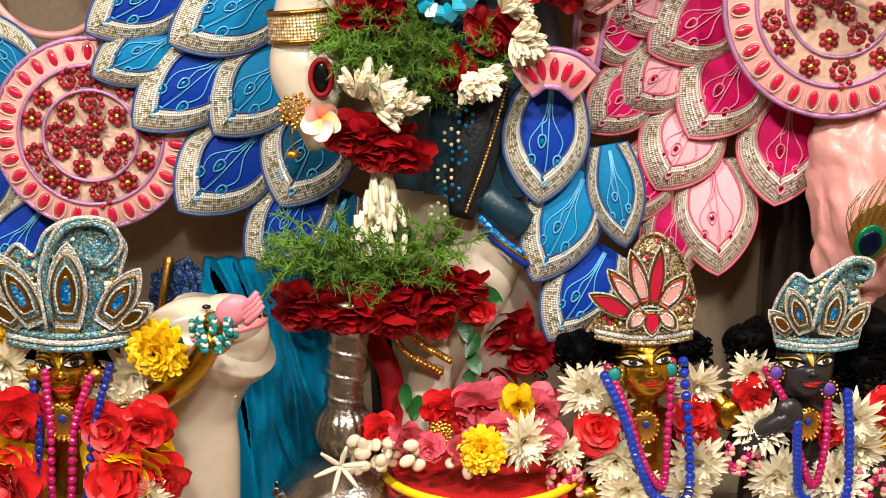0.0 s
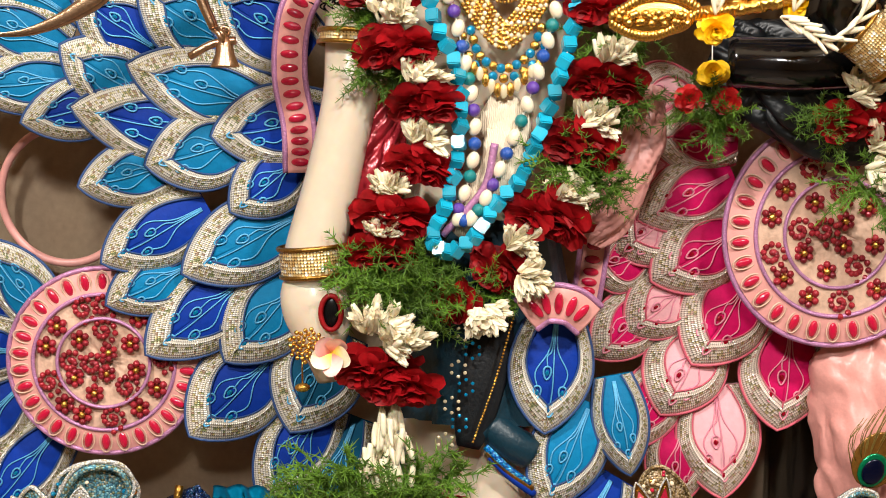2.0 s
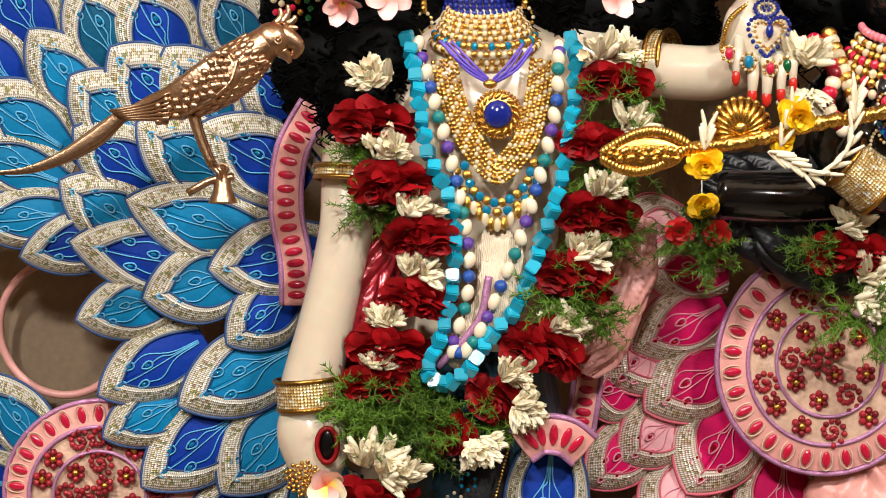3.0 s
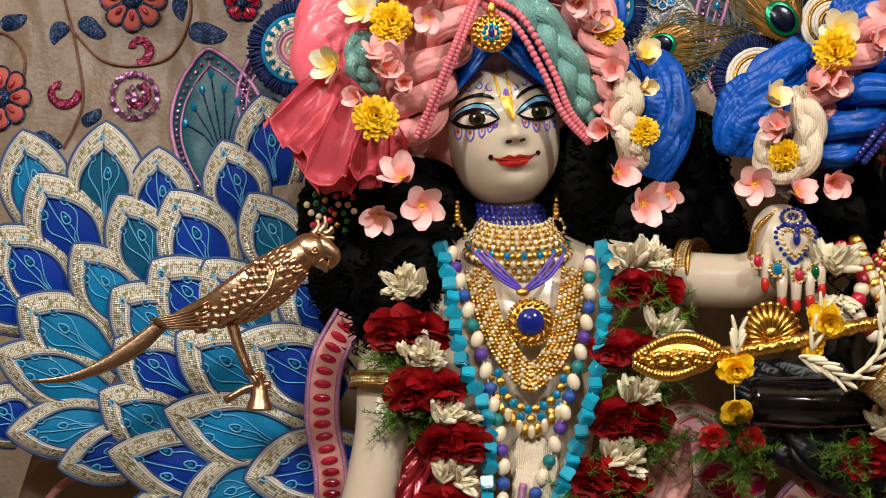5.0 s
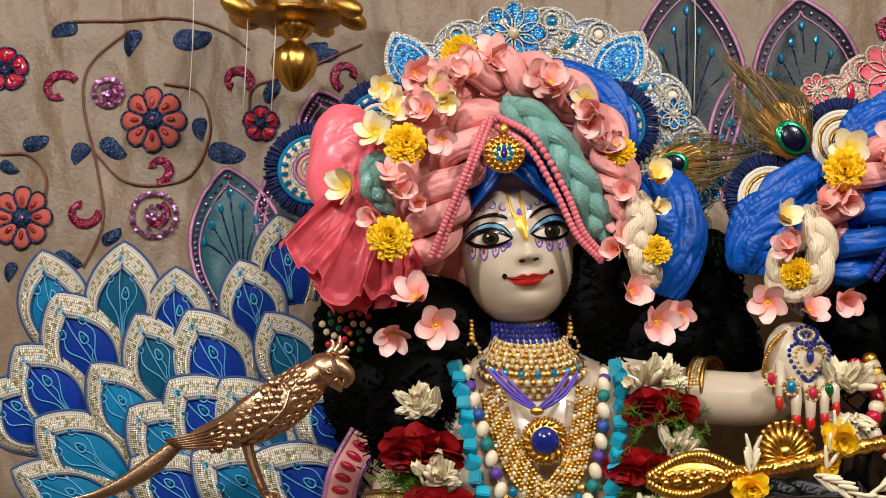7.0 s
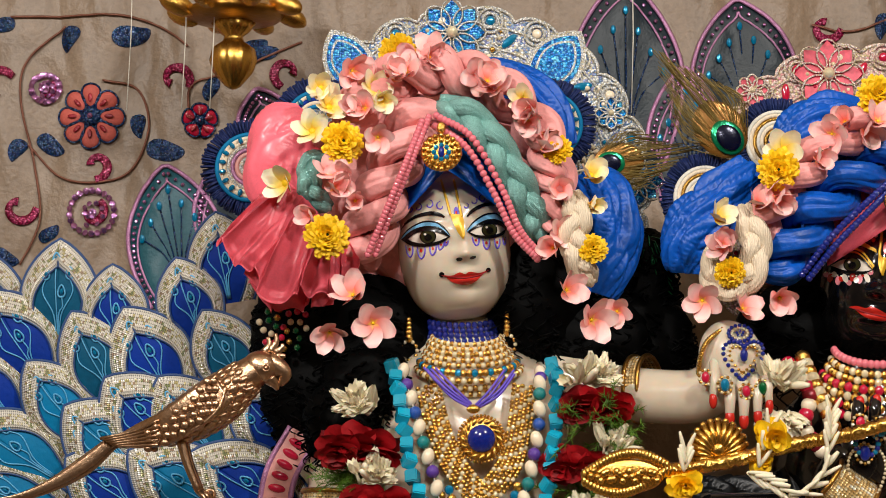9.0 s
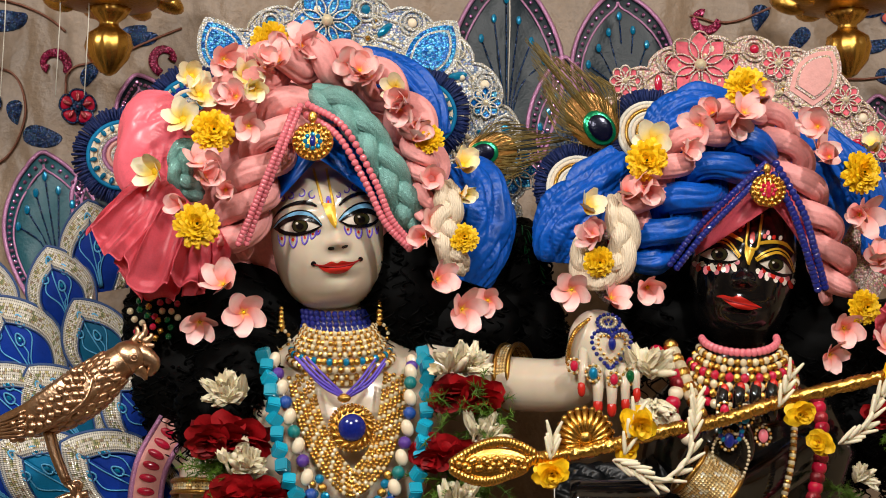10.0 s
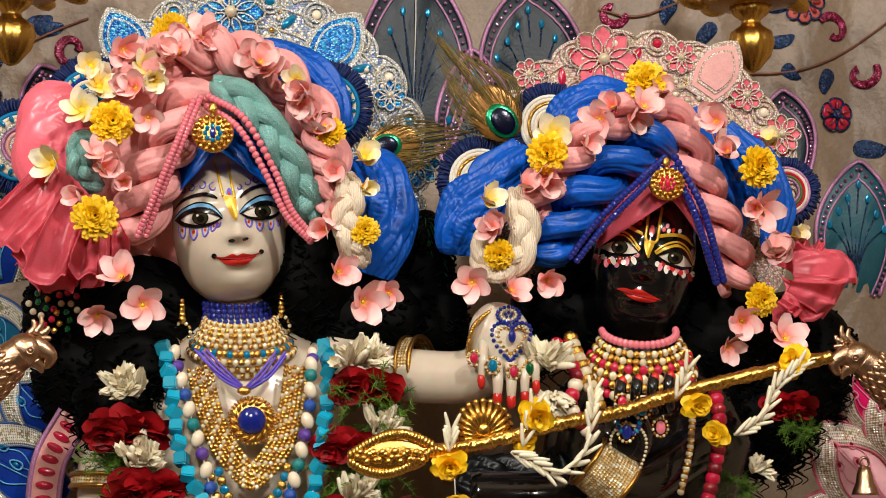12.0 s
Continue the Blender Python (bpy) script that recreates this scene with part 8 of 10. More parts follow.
# ---------------------------------------------------------------- clothing
def skirt():
    top = thing("skirt", "dark teal silk skirt with black embroidered centre panel", "skirt", at=(0.056, 0.000, 0.684))
    bm = bmesh.new()
    c0 = Vector((0.040, 0.030, 0.809))
    prev = None
    for i in range(26):
        s = i / 25
        ring = []
        for k in range(60):
            t = 2 * math.pi * k / 60
            rr = 1 + 0.05 * math.sin(k * 1.3) * s + 0.04 * math.sin(k * 2.9 + 1)
            ring.append(bm.verts.new(c0 + Vector((math.cos(t) * (0.10 + 0.03 * s) * rr + 0.02 * s, math.sin(t) * (0.075 + 0.02 * s) * rr, 0.05 - 0.27 * s))))
        if prev:
            for k in range(60):
                bm.faces.new((prev[k], prev[(k + 1) % 60], ring[(k + 1) % 60], ring[k]))
        prev = ring
    part("drape", bm, "dark_cloth", top)
    bm = bmesh.new()
    tube(bm, smooth_path([(0.068, -0.045, 0.754), (0.049, -0.062, 0.667), (0.027, -0.068, 0.562)], 20), lambda s: 0.030 * (1 - 0.5 * abs(2 * s - 1) ** 3), 16, squash=0.16)
    part("front_panel", bm, "black_cloth", top, "black embroidered silk")
    for k in range(9):
        x, y, z = 0.029, -0.088, 0.688
        for j in range(6):
            t = j * math.pi / 3
            place("sequin_flower", BEADS["aqua" if k % 2 else "white"], Matrix.Translation((x + 0.010 * math.sin(t) - 0.004 * k + 0.014 * (k % 2), y, z + 0.08 - 0.024 * k + 0.010 * math.cos(t))) @ Matrix.Diagonal((0.0024, 0.0010, 0.0024, 1)), top)
    for k in range(40):
        p = smooth_path([(0.085, -0.075, 0.745), (0.061, -0.088, 0.659), (0.033, -0.090, 0.576)], 40)[k]
        place("bead", BEADS["gold"], Matrix.Translation(p) @ Matrix.Scale(0.002, 4), top)
    for i, mt in enumerate(("dark_cloth", "sky", "antique_gold", "blue")):
        bm = bmesh.new()
        tube(bm, smooth_path([(0.047, -0.060, 0.570), (0.075, -0.065, 0.543), (0.106, -0.060, 0.519)], 14) if i else smooth_path([(0.056, -0.050, 0.589), (0.083, -0.055, 0.567), (0.109, -0.050, 0.551)], 14), 0.024 if i == 0 else 0.005, 10)
        bmesh.ops.translate(bm, verts=bm.verts[:], vec=(0.003 * i, -0.004 * (i > 0), -0.007 * i))
        part("hem_band", bm, mt, top)
    return top


skirt()
bm = bmesh.new()
tube(bm, smooth_path([(0.045, -0.075, 1.005), (0.073, -0.090, 0.985), (0.052, -0.090, 0.912), (0.002, -0.085, 0.853)], 24), lambda s: 0.032 - 0.012 * s, 18, squash=0.35)
wrinkle(bm, 0.006, 40, 3)
sash = thing("sash", "ivory satin sash with a pink beaded stripe", "sash", at=(0.059, -0.080, 0.969))
part("cloth", bm, "white_cloth", sash)
bm = bmesh.new(); tube(bm, smooth_path([(0.055, -0.108, 0.965), (0.041, -0.108, 0.907), (-0.009, -0.100, 0.848)], 24), 0.005, 8); part("stripe", bm, "lilac_trim", sash)
bodice = thing("bodice", "pink sequinned sleeve cloth beside the garland", "cloth", at=(-0.109, -0.020, 0.925))
bm = bmesh.new(); wrap(bm, [(-0.065, -0.020, 1.022), (-0.098, -0.030, 0.949), (-0.109, -0.030, 0.881), (-0.101, -0.020, 0.812)], 0.04, 3); part("cloth", bm, "burgundy", bodice)
bodice = thing("bodice", "rose pink satin cloth behind the garland's edge", "cloth", at=(0.231, 0.020, 0.929))
bm = bmesh.new(); wrap(bm, [(0.250, 0.000, 1.037), (0.227, -0.010, 0.963), (0.206, -0.010, 0.887), (0.177, 0.000, 0.832)], 0.05, 6); part("cloth", bm, "blush", bodice)
bm = bmesh.new()
wrap(bm, [(0.343, 0.020, 1.074), (0.415, 0.000, 1.053), (0.501, -0.020, 1.009), (0.606, -0.020, 0.995)], 0.075, 4, squash=0.5)
dc = thing("sleeve", "black velvet sleeve of the dark statue", "sleeve", at=(0.460, 0.000, 1.038)); part("cloth", bm, "black_cloth", dc)
bm = bmesh.new()
wrap(bm, [(0.495, 0.030, 1.152), (0.557, 0.030, 1.089), (0.612, 0.030, 1.049), (0.667, 0.030, 1.017)], 0.10, 4, squash=0.5)
dc = thing("tunic", "black velvet tunic of the dark statue", "clothing", at=(0.566, 0.000, 1.074)); part("cloth", bm, "black_cloth", dc)
bm = bmesh.new()
ball(bm, (0.594, 0.060, 0.573), (0.085, 0.07, 0.15), 80, 60)
for v in bm.verts:
    v.co.x += 0.010 * math.sin(v.co.z * 70 + v.co.x * 30)
bm.normal_update()
for v in bm.verts:
    p = v.co
    v.co = p + v.normal * (0.026 * noise.noise(Vector((p.x * 22, p.y * 22, p.z * 7 + p.x * 9))) + 0.012 * noise.noise(Vector((p.x * 60 + p.z * 25, p.y * 60, p.z * 10))))
pk = thing("cloth_bundle", "gathered pale pink satin cloth", "cloth", at=(0.590, 0.060, 0.573)); part("cloth", bm, "pink_silk", pk)


# ---------------------------------------------------------------- embroidery on the curtain
def on_curtain(x, z, lift=0.004):
    return Vector((x, CURTAIN_Y + curtain_fold(x, z) - lift, z))


def flat_shape(pts, lift=0.004, thick=0.003):
    """A closed appliqué that follows the curtain."""
    bm = bmesh.new()
    cx, cz = sum(p[0] for p in pts) / len(pts), sum(p[1] for p in pts) / len(pts)
    rings = []
    for q, l in ((1.0, 0.0), (0.97, lift), (0.6, lift + 0.002), (0.3, lift + 0.003)):
        rings.append([bm.verts.new(on_curtain(cx + (x - cx) * q, cz + (z - cz) * q, l)) for x, z in pts])
    for a, b in zip(rings, rings[1:]):
        for k in range(len(a)):
            bm.faces.new((a[k - 1], a[k], b[k], b[k - 1]))
    bm.faces.new(rings[-1])
    return bm


def cord_on_curtain(name, pts, r, mt, n=40, lift=0.005):
    bm = bmesh.new()
    tube(bm, [on_curtain(p.x, p.z, lift) for p in smooth_path([(x, 0, z) for x, z in pts], n)], r, 6, squash=0.6)
    return part(name, bm, mt, backdrop)


M["coral_applique"] = mat("coral_felt_applique", (196, 92, 80), 0.7, vary=0.15, bump=0.4, grain=400)
M["sequin_blue"] = beaded("midnight_sequin", [(6, 34, 76), (14, 56, 110), (8, 60, 92), (4, 24, 54), (60, 84, 120), (10, 44, 100)], 330, 0.25, 0.35)
M["sequin_pink"] = beaded("magenta_sequin", [(130, 14, 56), (160, 30, 84), (110, 10, 40), (200, 90, 130), (140, 20, 70)], 330, 0.22, 0.4)
M["teal_panel"] = mat("dull_teal_taffeta", (24, 84, 96), 0.45, vary=0.2, bump=0.3, grain=200, sheen=0.2)
M["dark_panel"] = mat("deep_teal_taffeta", (8, 30, 40), 0.45, vary=0.25, bump=0.3, grain=200)
M["copper_cord"] = mat("copper_cord", (132, 84, 66), 0.4, metal=0.4, bump=0.7, grain=700)
M["iris_sequin"] = mat("iridescent_sequin", (200, 140, 200), 0.12, metal=0.9, bump=0.2, vary=0.6, grain=300, stain=90)
SEQUIN = unit_ball("sequin", "iris_sequin", 10, 6)


def curtain_flower(x, z, r, n, mt, core):
    for k in range(n):
        a = 2 * math.pi * k / n
        ax, az = math.sin(a), math.cos(a)
        o = []
        for j in range(14):
            t = 2 * math.pi * j / 14
            u, w = 0.63 + 0.36 * math.cos(t), (1.9 / n) * math.sin(t) * (1.15 + 0.35 * math.cos(t))
            o.append((x + r * (ax * u + az * w), z + r * (az * u - ax * w)))
        part("flower_petal", flat_shape(o, 0.005), mt, backdrop)
        if r > 0.03:
            cord_on_curtain("petal_cord", o + o[:1], 0.0018, "sequin_blue", 24, 0.006)
            place("cabochon", BEADS["burgundy"], Matrix.Translation(on_curtain(x + r * 0.55 * ax, z + r * 0.55 * az, 0.011)) @ pose(0, 0, 0, 0, math.degrees(a), 0) @ Matrix.Diagonal((0.004, 0.002, 0.008, 1)), backdrop)
    part("flower_core", flat_shape([(x + r * 0.3 * math.sin(t), z + r * 0.3 * math.cos(t)) for t in (k * math.pi / 8 for k in range(16))], 0.009), core, backdrop)
    place("sequin", SEQUIN, Matrix.Translation(on_curtain(x, z, 0.013)) @ Matrix.Diagonal((r * 0.09, 0.003, r * 0.09, 1)), backdrop)


def curtain_leaf(x, z, ang, ln, drop=False):
    a = radians(ang)
    o = []
    for j in range(20):
        t = 2 * math.pi * j / 20
        u = -math.cos(t)
        w = (0.34 if not drop else 0.30) * math.sin(t) * (1 - (0.55 if drop else 0.25) * u)
        u, w = u * ln * 0.5, w * ln * (1 if drop else 0.85) + 0.07 * ln * math.sin(u * 2.2)
        o.append((x + math.sin(a) * u + math.cos(a) * w, z + math.cos(a) * u - math.sin(a) * w))
    part("leaf_applique", flat_shape(o, 0.003), "sequin_blue", backdrop, smooth=False)


def curtain_curl(x, z, r, turn, flip=1):
    pts = []
    for j in range(12):
        t = radians(turn) + flip * j * 0.42
        q = r * (1.0 - 0.062 * j)
        pts.append((x + q * math.sin(t), z + q * math.cos(t)))
    bm = bmesh.new()
    tube(bm, [on_curtain(p.x, p.z, 0.004) for p in smooth_path([(a, 0, b) for a, b in pts], 40)], lambda s: 0.0052 + 0.0045 * math.sin(math.pi * min(1, 0.1 + s)) * (1 - s) + 0.003 * max(0, s - 0.8) * 5, 10, squash=0.35)
    part("curl_applique", bm, "sequin_pink", backdrop)


def sequin_rose(x, z, r):
    for k in range(22):
        t = 2 * math.pi * k / 22
        place("sequin", SEQUIN, Matrix.Translation(on_curtain(x + r * math.sin(t), z + r * math.cos(t), 0.008)) @ pose(0, 0, 0, 20 * math.sin(k * 3), 0, 25 * math.cos(k * 5)) @ Matrix.Diagonal((0.0058, 0.0012, 0.0058, 1)), backdrop)
    for k in range(14):
        t = k * 0.75
        place("sequin", SEQUIN, Matrix.Translation(on_curtain(x + r * 0.05 * k * math.sin(t), z + r * 0.05 * k * math.cos(t), 0.010)) @ pose(0, 0, 0, 24 * math.sin(k * 3), 0, 25 * math.cos(k * 5)) @ Matrix.Diagonal((0.005, 0.0012, 0.005, 1)), backdrop)
    curtain_curl(x, z, r * 0.62, 30)


def shield(x0, z0, x1, z1, w, mt, threads=True):
    """A pointed taffeta panel with a sequinned edge and branching threads."""
    ln, a = math.hypot(x1 - x0, z1 - z0), math.atan2(x1 - x0, z1 - z0)
    tr = lambda x, z: (x0 + math.cos(a) * x + math.sin(a) * z, z0 - math.sin(a) * x + math.cos(a) * z)
    part("taffeta_panel", flat_shape([tr(x, z) for x, z in petal_outline(w, ln, 0.0)], 0.003), mt, backdrop)
    for inset, r, m2 in ((0.0, 0.005, "lilac_trim"), (0.016, 0.0025, "lilac_trim")):
        o = [tr(x, z) for x, z in petal_outline(w, ln, inset)]
        cord_on_curtain("panel_cord", o, r * 0.8, m2, 80, 0.006)
    o = petal_outline(w, ln, 0.009)
    for p in smooth_path([(x, 0, z) for x, z in o], 46):
        q = tr(p.x, p.z)
        place("sequin", SEQUIN, Matrix.Translation(on_curtain(q[0], q[1], 0.008)) @ Matrix.Diagonal((0.0034, 0.0015, 0.0034, 1)), backdrop)
    if threads:
        for k in range(7):
            u = (k - 3) / 3
            tip = tr(u * w * 0.34, ln * (0.82 - 0.32 * abs(u)))
            cord_on_curtain("thread", [tr(0, ln * 0.06), tr(u * w * 0.12, ln * 0.35), tip], 0.0014, "sequin_blue", 16, 0.007)
            place("crystal", GEM[False], Matrix.Translation(on_curtain(tip[0], tip[1], 0.009)) @ Matrix.Diagonal((0.005, 0.002, 0.008, 1)), backdrop)


for x, z, r, n, mt in ((-0.592, 1.736, 0.0582, 8, "coral_applique"), (-0.820, 1.564, 0.0562, 8, "coral_applique"), (-0.402, 1.729, 0.0310, 5, "ruby"), (1.113, 1.710, 0.0310, 5, "ruby"), (1.057, 1.915, 0.0388, 8, "coral_applique"), (-0.855, 1.829, 0.0388, 5, "ruby")):
    curtain_flower(x, z, r, n, mt, "sequin_blue")
LEAVES = [
    (-0.525, 1.883, 65, 0.068, 0), (-0.754, 1.900, 240, 0.05, 0), (-0.634, 1.876, 185, 0.05, 1), (-0.663, 1.686, 110, 0.055, 0), (-0.462, 1.676, 85, 0.068, 0), (-0.721, 1.676, 190, 0.044, 1), (-0.511, 1.720, 160, 0.044, 1),
    (-0.385, 1.787, 190, 0.045, 0), (-0.289, 1.850, 70, 0.05, 0), (-0.798, 1.697, 60, 0.05, 0), (-0.845, 1.653, 100, 0.036, 1), (-0.661, 1.530, 40, 0.042, 0), (-0.737, 1.488, 100, 0.05, 0), (-0.840, 1.469, 180, 0.036, 1)]
LEAVES_EAST = [
    (0.804, 1.896, 185, 0.05, 1), (1.095, 1.771, 185, 0.05, 0), (1.175, 1.647, 80, 0.06, 0), (1.032, 1.786, 120, 0.04, 1), (0.876, 1.857, 200, 0.05, 0), (1.018, 1.847, 60, 0.045, 0), (-0.307, 1.861, 60, 0.05, 0), (1.015, 1.912, 70, 0.045, 0)]
for x, z, a, ln, d in LEAVES + LEAVES_EAST:
    curtain_leaf(x, z, a, ln, bool(d))
for x, z, r, t, f in ((-0.759, 1.790, 0.034, 60, -1), (-0.448, 1.803, 0.03, 120, -1), (-0.714, 1.576, 0.03, 90, 1), (-0.583, 1.650, 0.026, 180, -1), (-0.249, 1.814, 0.028, 200, 1), (1.114, 1.866, 0.032, 300, 1), (1.164, 1.788, 0.03, 60, 1), (0.705, 1.897, 0.028, 100, 1)):
    curtain_curl(x, z, r, t, f)
sequin_rose(-0.673, 1.787, 0.024)
sequin_rose(-0.587, 1.567, 0.038)
for pts in ([(-0.737, 1.915), (-0.616, 1.917), (-0.525, 1.916), (-0.464, 1.892), (-0.424, 1.861)],
            [(-0.641, 1.899), (-0.705, 1.838), (-0.715, 1.767), (-0.691, 1.656), (-0.678, 1.555), (-0.711, 1.476)],
            [(-0.701, 1.686), (-0.645, 1.630), (-0.580, 1.620), (-0.521, 1.644), (-0.492, 1.715), (-0.513, 1.786), (-0.573, 1.801)],
            [(-0.423, 1.744), (-0.413, 1.795), (-0.324, 1.825), (-0.224, 1.870)], [(-0.861, 1.677), (-0.811, 1.675), (-0.778, 1.636), (-0.779, 1.591)],
            [(0.958, 1.786), (1.053, 1.792), (1.139, 1.830), (1.216, 1.883)], [(0.680, 1.901), (0.752, 1.887), (0.825, 1.914)]):
    cord_on_curtain("vine", pts, 0.0021, "copper_cord", 60)
shield(-0.424, 1.405, -0.461, 1.649, 0.165, "teal_panel")
shield(-0.273, 1.673, -0.303, 1.784, 0.10, "dark_panel", False)
shield(0.345, 1.647, 0.348, 1.984, 0.20, "dark_panel")
shield(0.567, 1.679, 0.547, 1.946, 0.19, "dark_panel")
shield(0.457, 1.574, 0.448, 1.821, 0.14, "dark_panel")
shield(1.132, 1.385, 1.153, 1.626, 0.15, "teal_panel")
shield(1.014, 1.589, 1.015, 1.755, 0.11, "dark_panel", False)
shield(-0.354, 1.487, -0.370, 1.652, 0.10, "dark_panel", False)


# ---------------------------------------------------------------- hanging lanterns and threads
def spin(bm, x, y, prof, sides=28, flutes=0):
    rr = [[bm.verts.new((x + r * (1 + (0.06 * math.cos(flutes * t) if flutes else 0)) * math.cos(t), y + r * (1 + (0.06 * math.cos(flutes * t) if flutes else 0)) * math.sin(t), z)) for t in (k * 2 * math.pi / sides for k in range(sides))] for r, z in prof]
    for a, b in zip(rr, rr[1:]):
        for k in range(sides):
            bm.faces.new((a[k], a[(k + 1) % sides], b[(k + 1) % sides], b[k]))
    bm.faces.new(rr[0]); bm.faces.new(rr[-1])
    bmesh.ops.recalc_face_normals(bm, faces=bm.faces[:])


def lantern(x, y, z):
    top = thing("hanging_lantern", "hanging gilt lantern with glass drops and fluted finial", "lantern", "gilt lanterns", at=(x, y, z))
    bm = bmesh.new(); spin(bm, x, y, [(0.004, z - 0.045), (0.012, z - 0.040), (0.030, z - 0.018), (0.036, z + 0.002), (0.032, z + 0.020), (0.016, z + 0.032), (0.014, z + 0.040), (0.026, z + 0.050), (0.034, z + 0.062)], 40, 12)
    part("finial", bm, "gold", top, "fluted gilt ball")
    bm = bmesh.new(); spin(bm, x, y, [(0.034, z + 0.062), (0.075, z + 0.070), (0.080, z + 0.078), (0.06, z + 0.084)], 32)
    part("tray", bm, "antique_gold", top)
    bm = bmesh.new(); spin(bm, x, y, [(0.055, z + 0.084), (0.055, z + 0.20), (0.04, z + 0.22)], 8)
    part("glass_body", bm, "gem_white", top, "cut glass")
    for k in range(8):
        t = 2 * math.pi * (k + 0.5) / 8
        place("leaf_ornament", BEADS["gold"], Matrix.Translation((x + 0.092 * math.cos(t), y + 0.092 * math.sin(t), z + 0.083)) @ pose(0, 0, 0, 0, 25 * math.cos(t), math.degrees(t)) @ Matrix.Diagonal((0.032, 0.018, 0.016, 1)), top)
    bm = bmesh.new(); tube(bm, [Vector((x, y, z + 0.2)), Vector((x, y, 3.3))], 0.003, 6); part("chain", bm, "antique_gold", top)


lantern(-0.310, 0.330, 1.766)
lantern(0.861, 0.300, 1.762)
for x, y, z in ((-0.371, 0.300, 1.804), (-0.327, 0.300, 1.804), (0.324, 0.250, 1.785), (-0.475, 0.400, 1.822)):
    st = thing("hanging_thread", "thin white thread hanging from the canopy", "thread", "threads", at=(x, y, z))
    bm = bmesh.new(); tube(bm, [Vector((x, y, 3.3)), Vector((x - 0.01, y, z)), Vector((x - 0.015, y, z - 0.12))], 0.0009, 5); part("strand", bm, "string", st)


# ---------------------------------------------------------------- peacock feathers
M["barb"] = mat("bronze_green_barbs", (128, 108, 52), 0.4, metal=0.3, vary=0.5, bump=0.2, stain=60)
M["barb_green"] = mat("emerald_barbs", (10, 88, 50), 0.3, metal=0.5, vary=0.5, bump=0.2, stain=60)
M["eye_green"] = mat("peacock_green", (10, 130, 84), 0.2, metal=0.6, vary=0.3, bump=0.2)
M["eye_dark"] = mat("peacock_eye", (10, 14, 40), 0.2, metal=0.4, vary=0.3, bump=0.1)
M["eye_bronze"] = mat("peacock_bronze", (140, 96, 40), 0.25, metal=0.6, vary=0.3, bump=0.2)


def feather(x, y, z, ang, s=1.0, seed=0, count=110):
    """Peacock feather; its eye at (x, y, z), the plume running towards ang."""
    rnd = random.Random(seed)
    top = thing("peacock_feather", "peacock feather with a green and dark blue eye", "feather", "peacock feathers", at=(x, y, z))
    m = facing(x, y, z, ang, 0, 0, s)
    for r, mt, d, up in ((0.040, "eye_bronze", 0.0, 0.014), (0.024, "eye_green", 0.004, 0.0), (0.018, "eye_dark", 0.008, -0.001)):
        bm = bmesh.new()
        ball(bm, (0, 0, 0), (r * 0.8, 0.003, r), 24, 10, mi=0)
        for v in bm.verts:
            v.co = m @ (v.co + Vector((0, -d, up)))
        part("eye", bm, mt, top)
    bm = bmesh.new()
    for k in range(count):
        u = rnd.uniform(-1, 1)
        base = Vector((u * 0.026, rnd.uniform(-0.002, 0.004), -0.012 + 0.02 * rnd.random()))
        tip = Vector((u * (0.036 + 0.012 * rnd.random()), rnd.uniform(-0.008, 0.008), 0.045 + (1 - abs(u)) * 0.10 * rnd.uniform(0.7, 1.1)))
        tube(bm, [m @ p for p in smooth_path([base, (base + tip) / 2 + Vector((u * 0.014, -0.004, 0)), tip], 6)], lambda q: 0.0005 * s, 4)
    part("barb", bm, "barb", top, kind="stuff")
    bm = bmesh.new(); tube(bm, [m @ Vector((0, 0.004, -0.02)), m @ Vector((0.004, 0.006, -0.12))], 0.0015, 6); part("quill", bm, "white_cloth", top)
    return top


feather(0.412, 0.020, 1.582, -38, 1.1, seed=1)
feather(0.252, 0.050, 1.551, 80, 0.9, seed=2)
feather(0.563, -0.050, 0.531, 25, 1.0, seed=3, count=50)
tuft = thing("feather_tuft", "tuft of dark emerald peacock feather barbs", "feather", at=(0.303, 0.080, 1.379))
bm = bmesh.new()
rnd = random.Random(8)
for k in range(260):
    a = Vector((0.304, 0.080, 1.426)) + Vector((rnd.uniform(-0.01, 0.01), 0, rnd.uniform(-0.10, 0.03)))
    d = Vector((rnd.uniform(-0.03, 0.03), rnd.uniform(-0.03, 0.0), rnd.uniform(-0.03, 0.0)))
    tube(bm, [a, a + d * 0.6, a + d + Vector((0, 0, -0.012))], lambda s: 0.0009, 4)
part("barb", bm, "barb_green", tuft, kind="stuff")
tas = thing("jewel_cluster", "round cluster of ruby and emerald stones in the hair", "ornament", at=(-0.190, -0.020, 1.318))
for k in range(26):
    t, q = k * 2.4, 0.007 * math.sqrt(k)
    x, y, z = -0.198, 0.000, 1.320
    place("stone", BEADS[("ruby", "gold", "green", "white")[k % 4]], Matrix.Translation((x + q * math.sin(t), y, z + q * math.cos(t))) @ Matrix.Scale(0.0048, 4), tas)


# ---------------------------------------------------------------- small figures on the altar
def small_face(bm, c, hw, hh, roll=0):
    f = Face(bm, c, 0, -6, roll, (700, 430), 0.000777, (0.0765, 0.1030), 0.006, 2.26)
    f.m = f.m @ Matrix.Diagonal((hw / 0.0765, hh / 0.103, hh / 0.103, 1))
    f.skull()
    paint_face(f, GOLD, DARK, None)


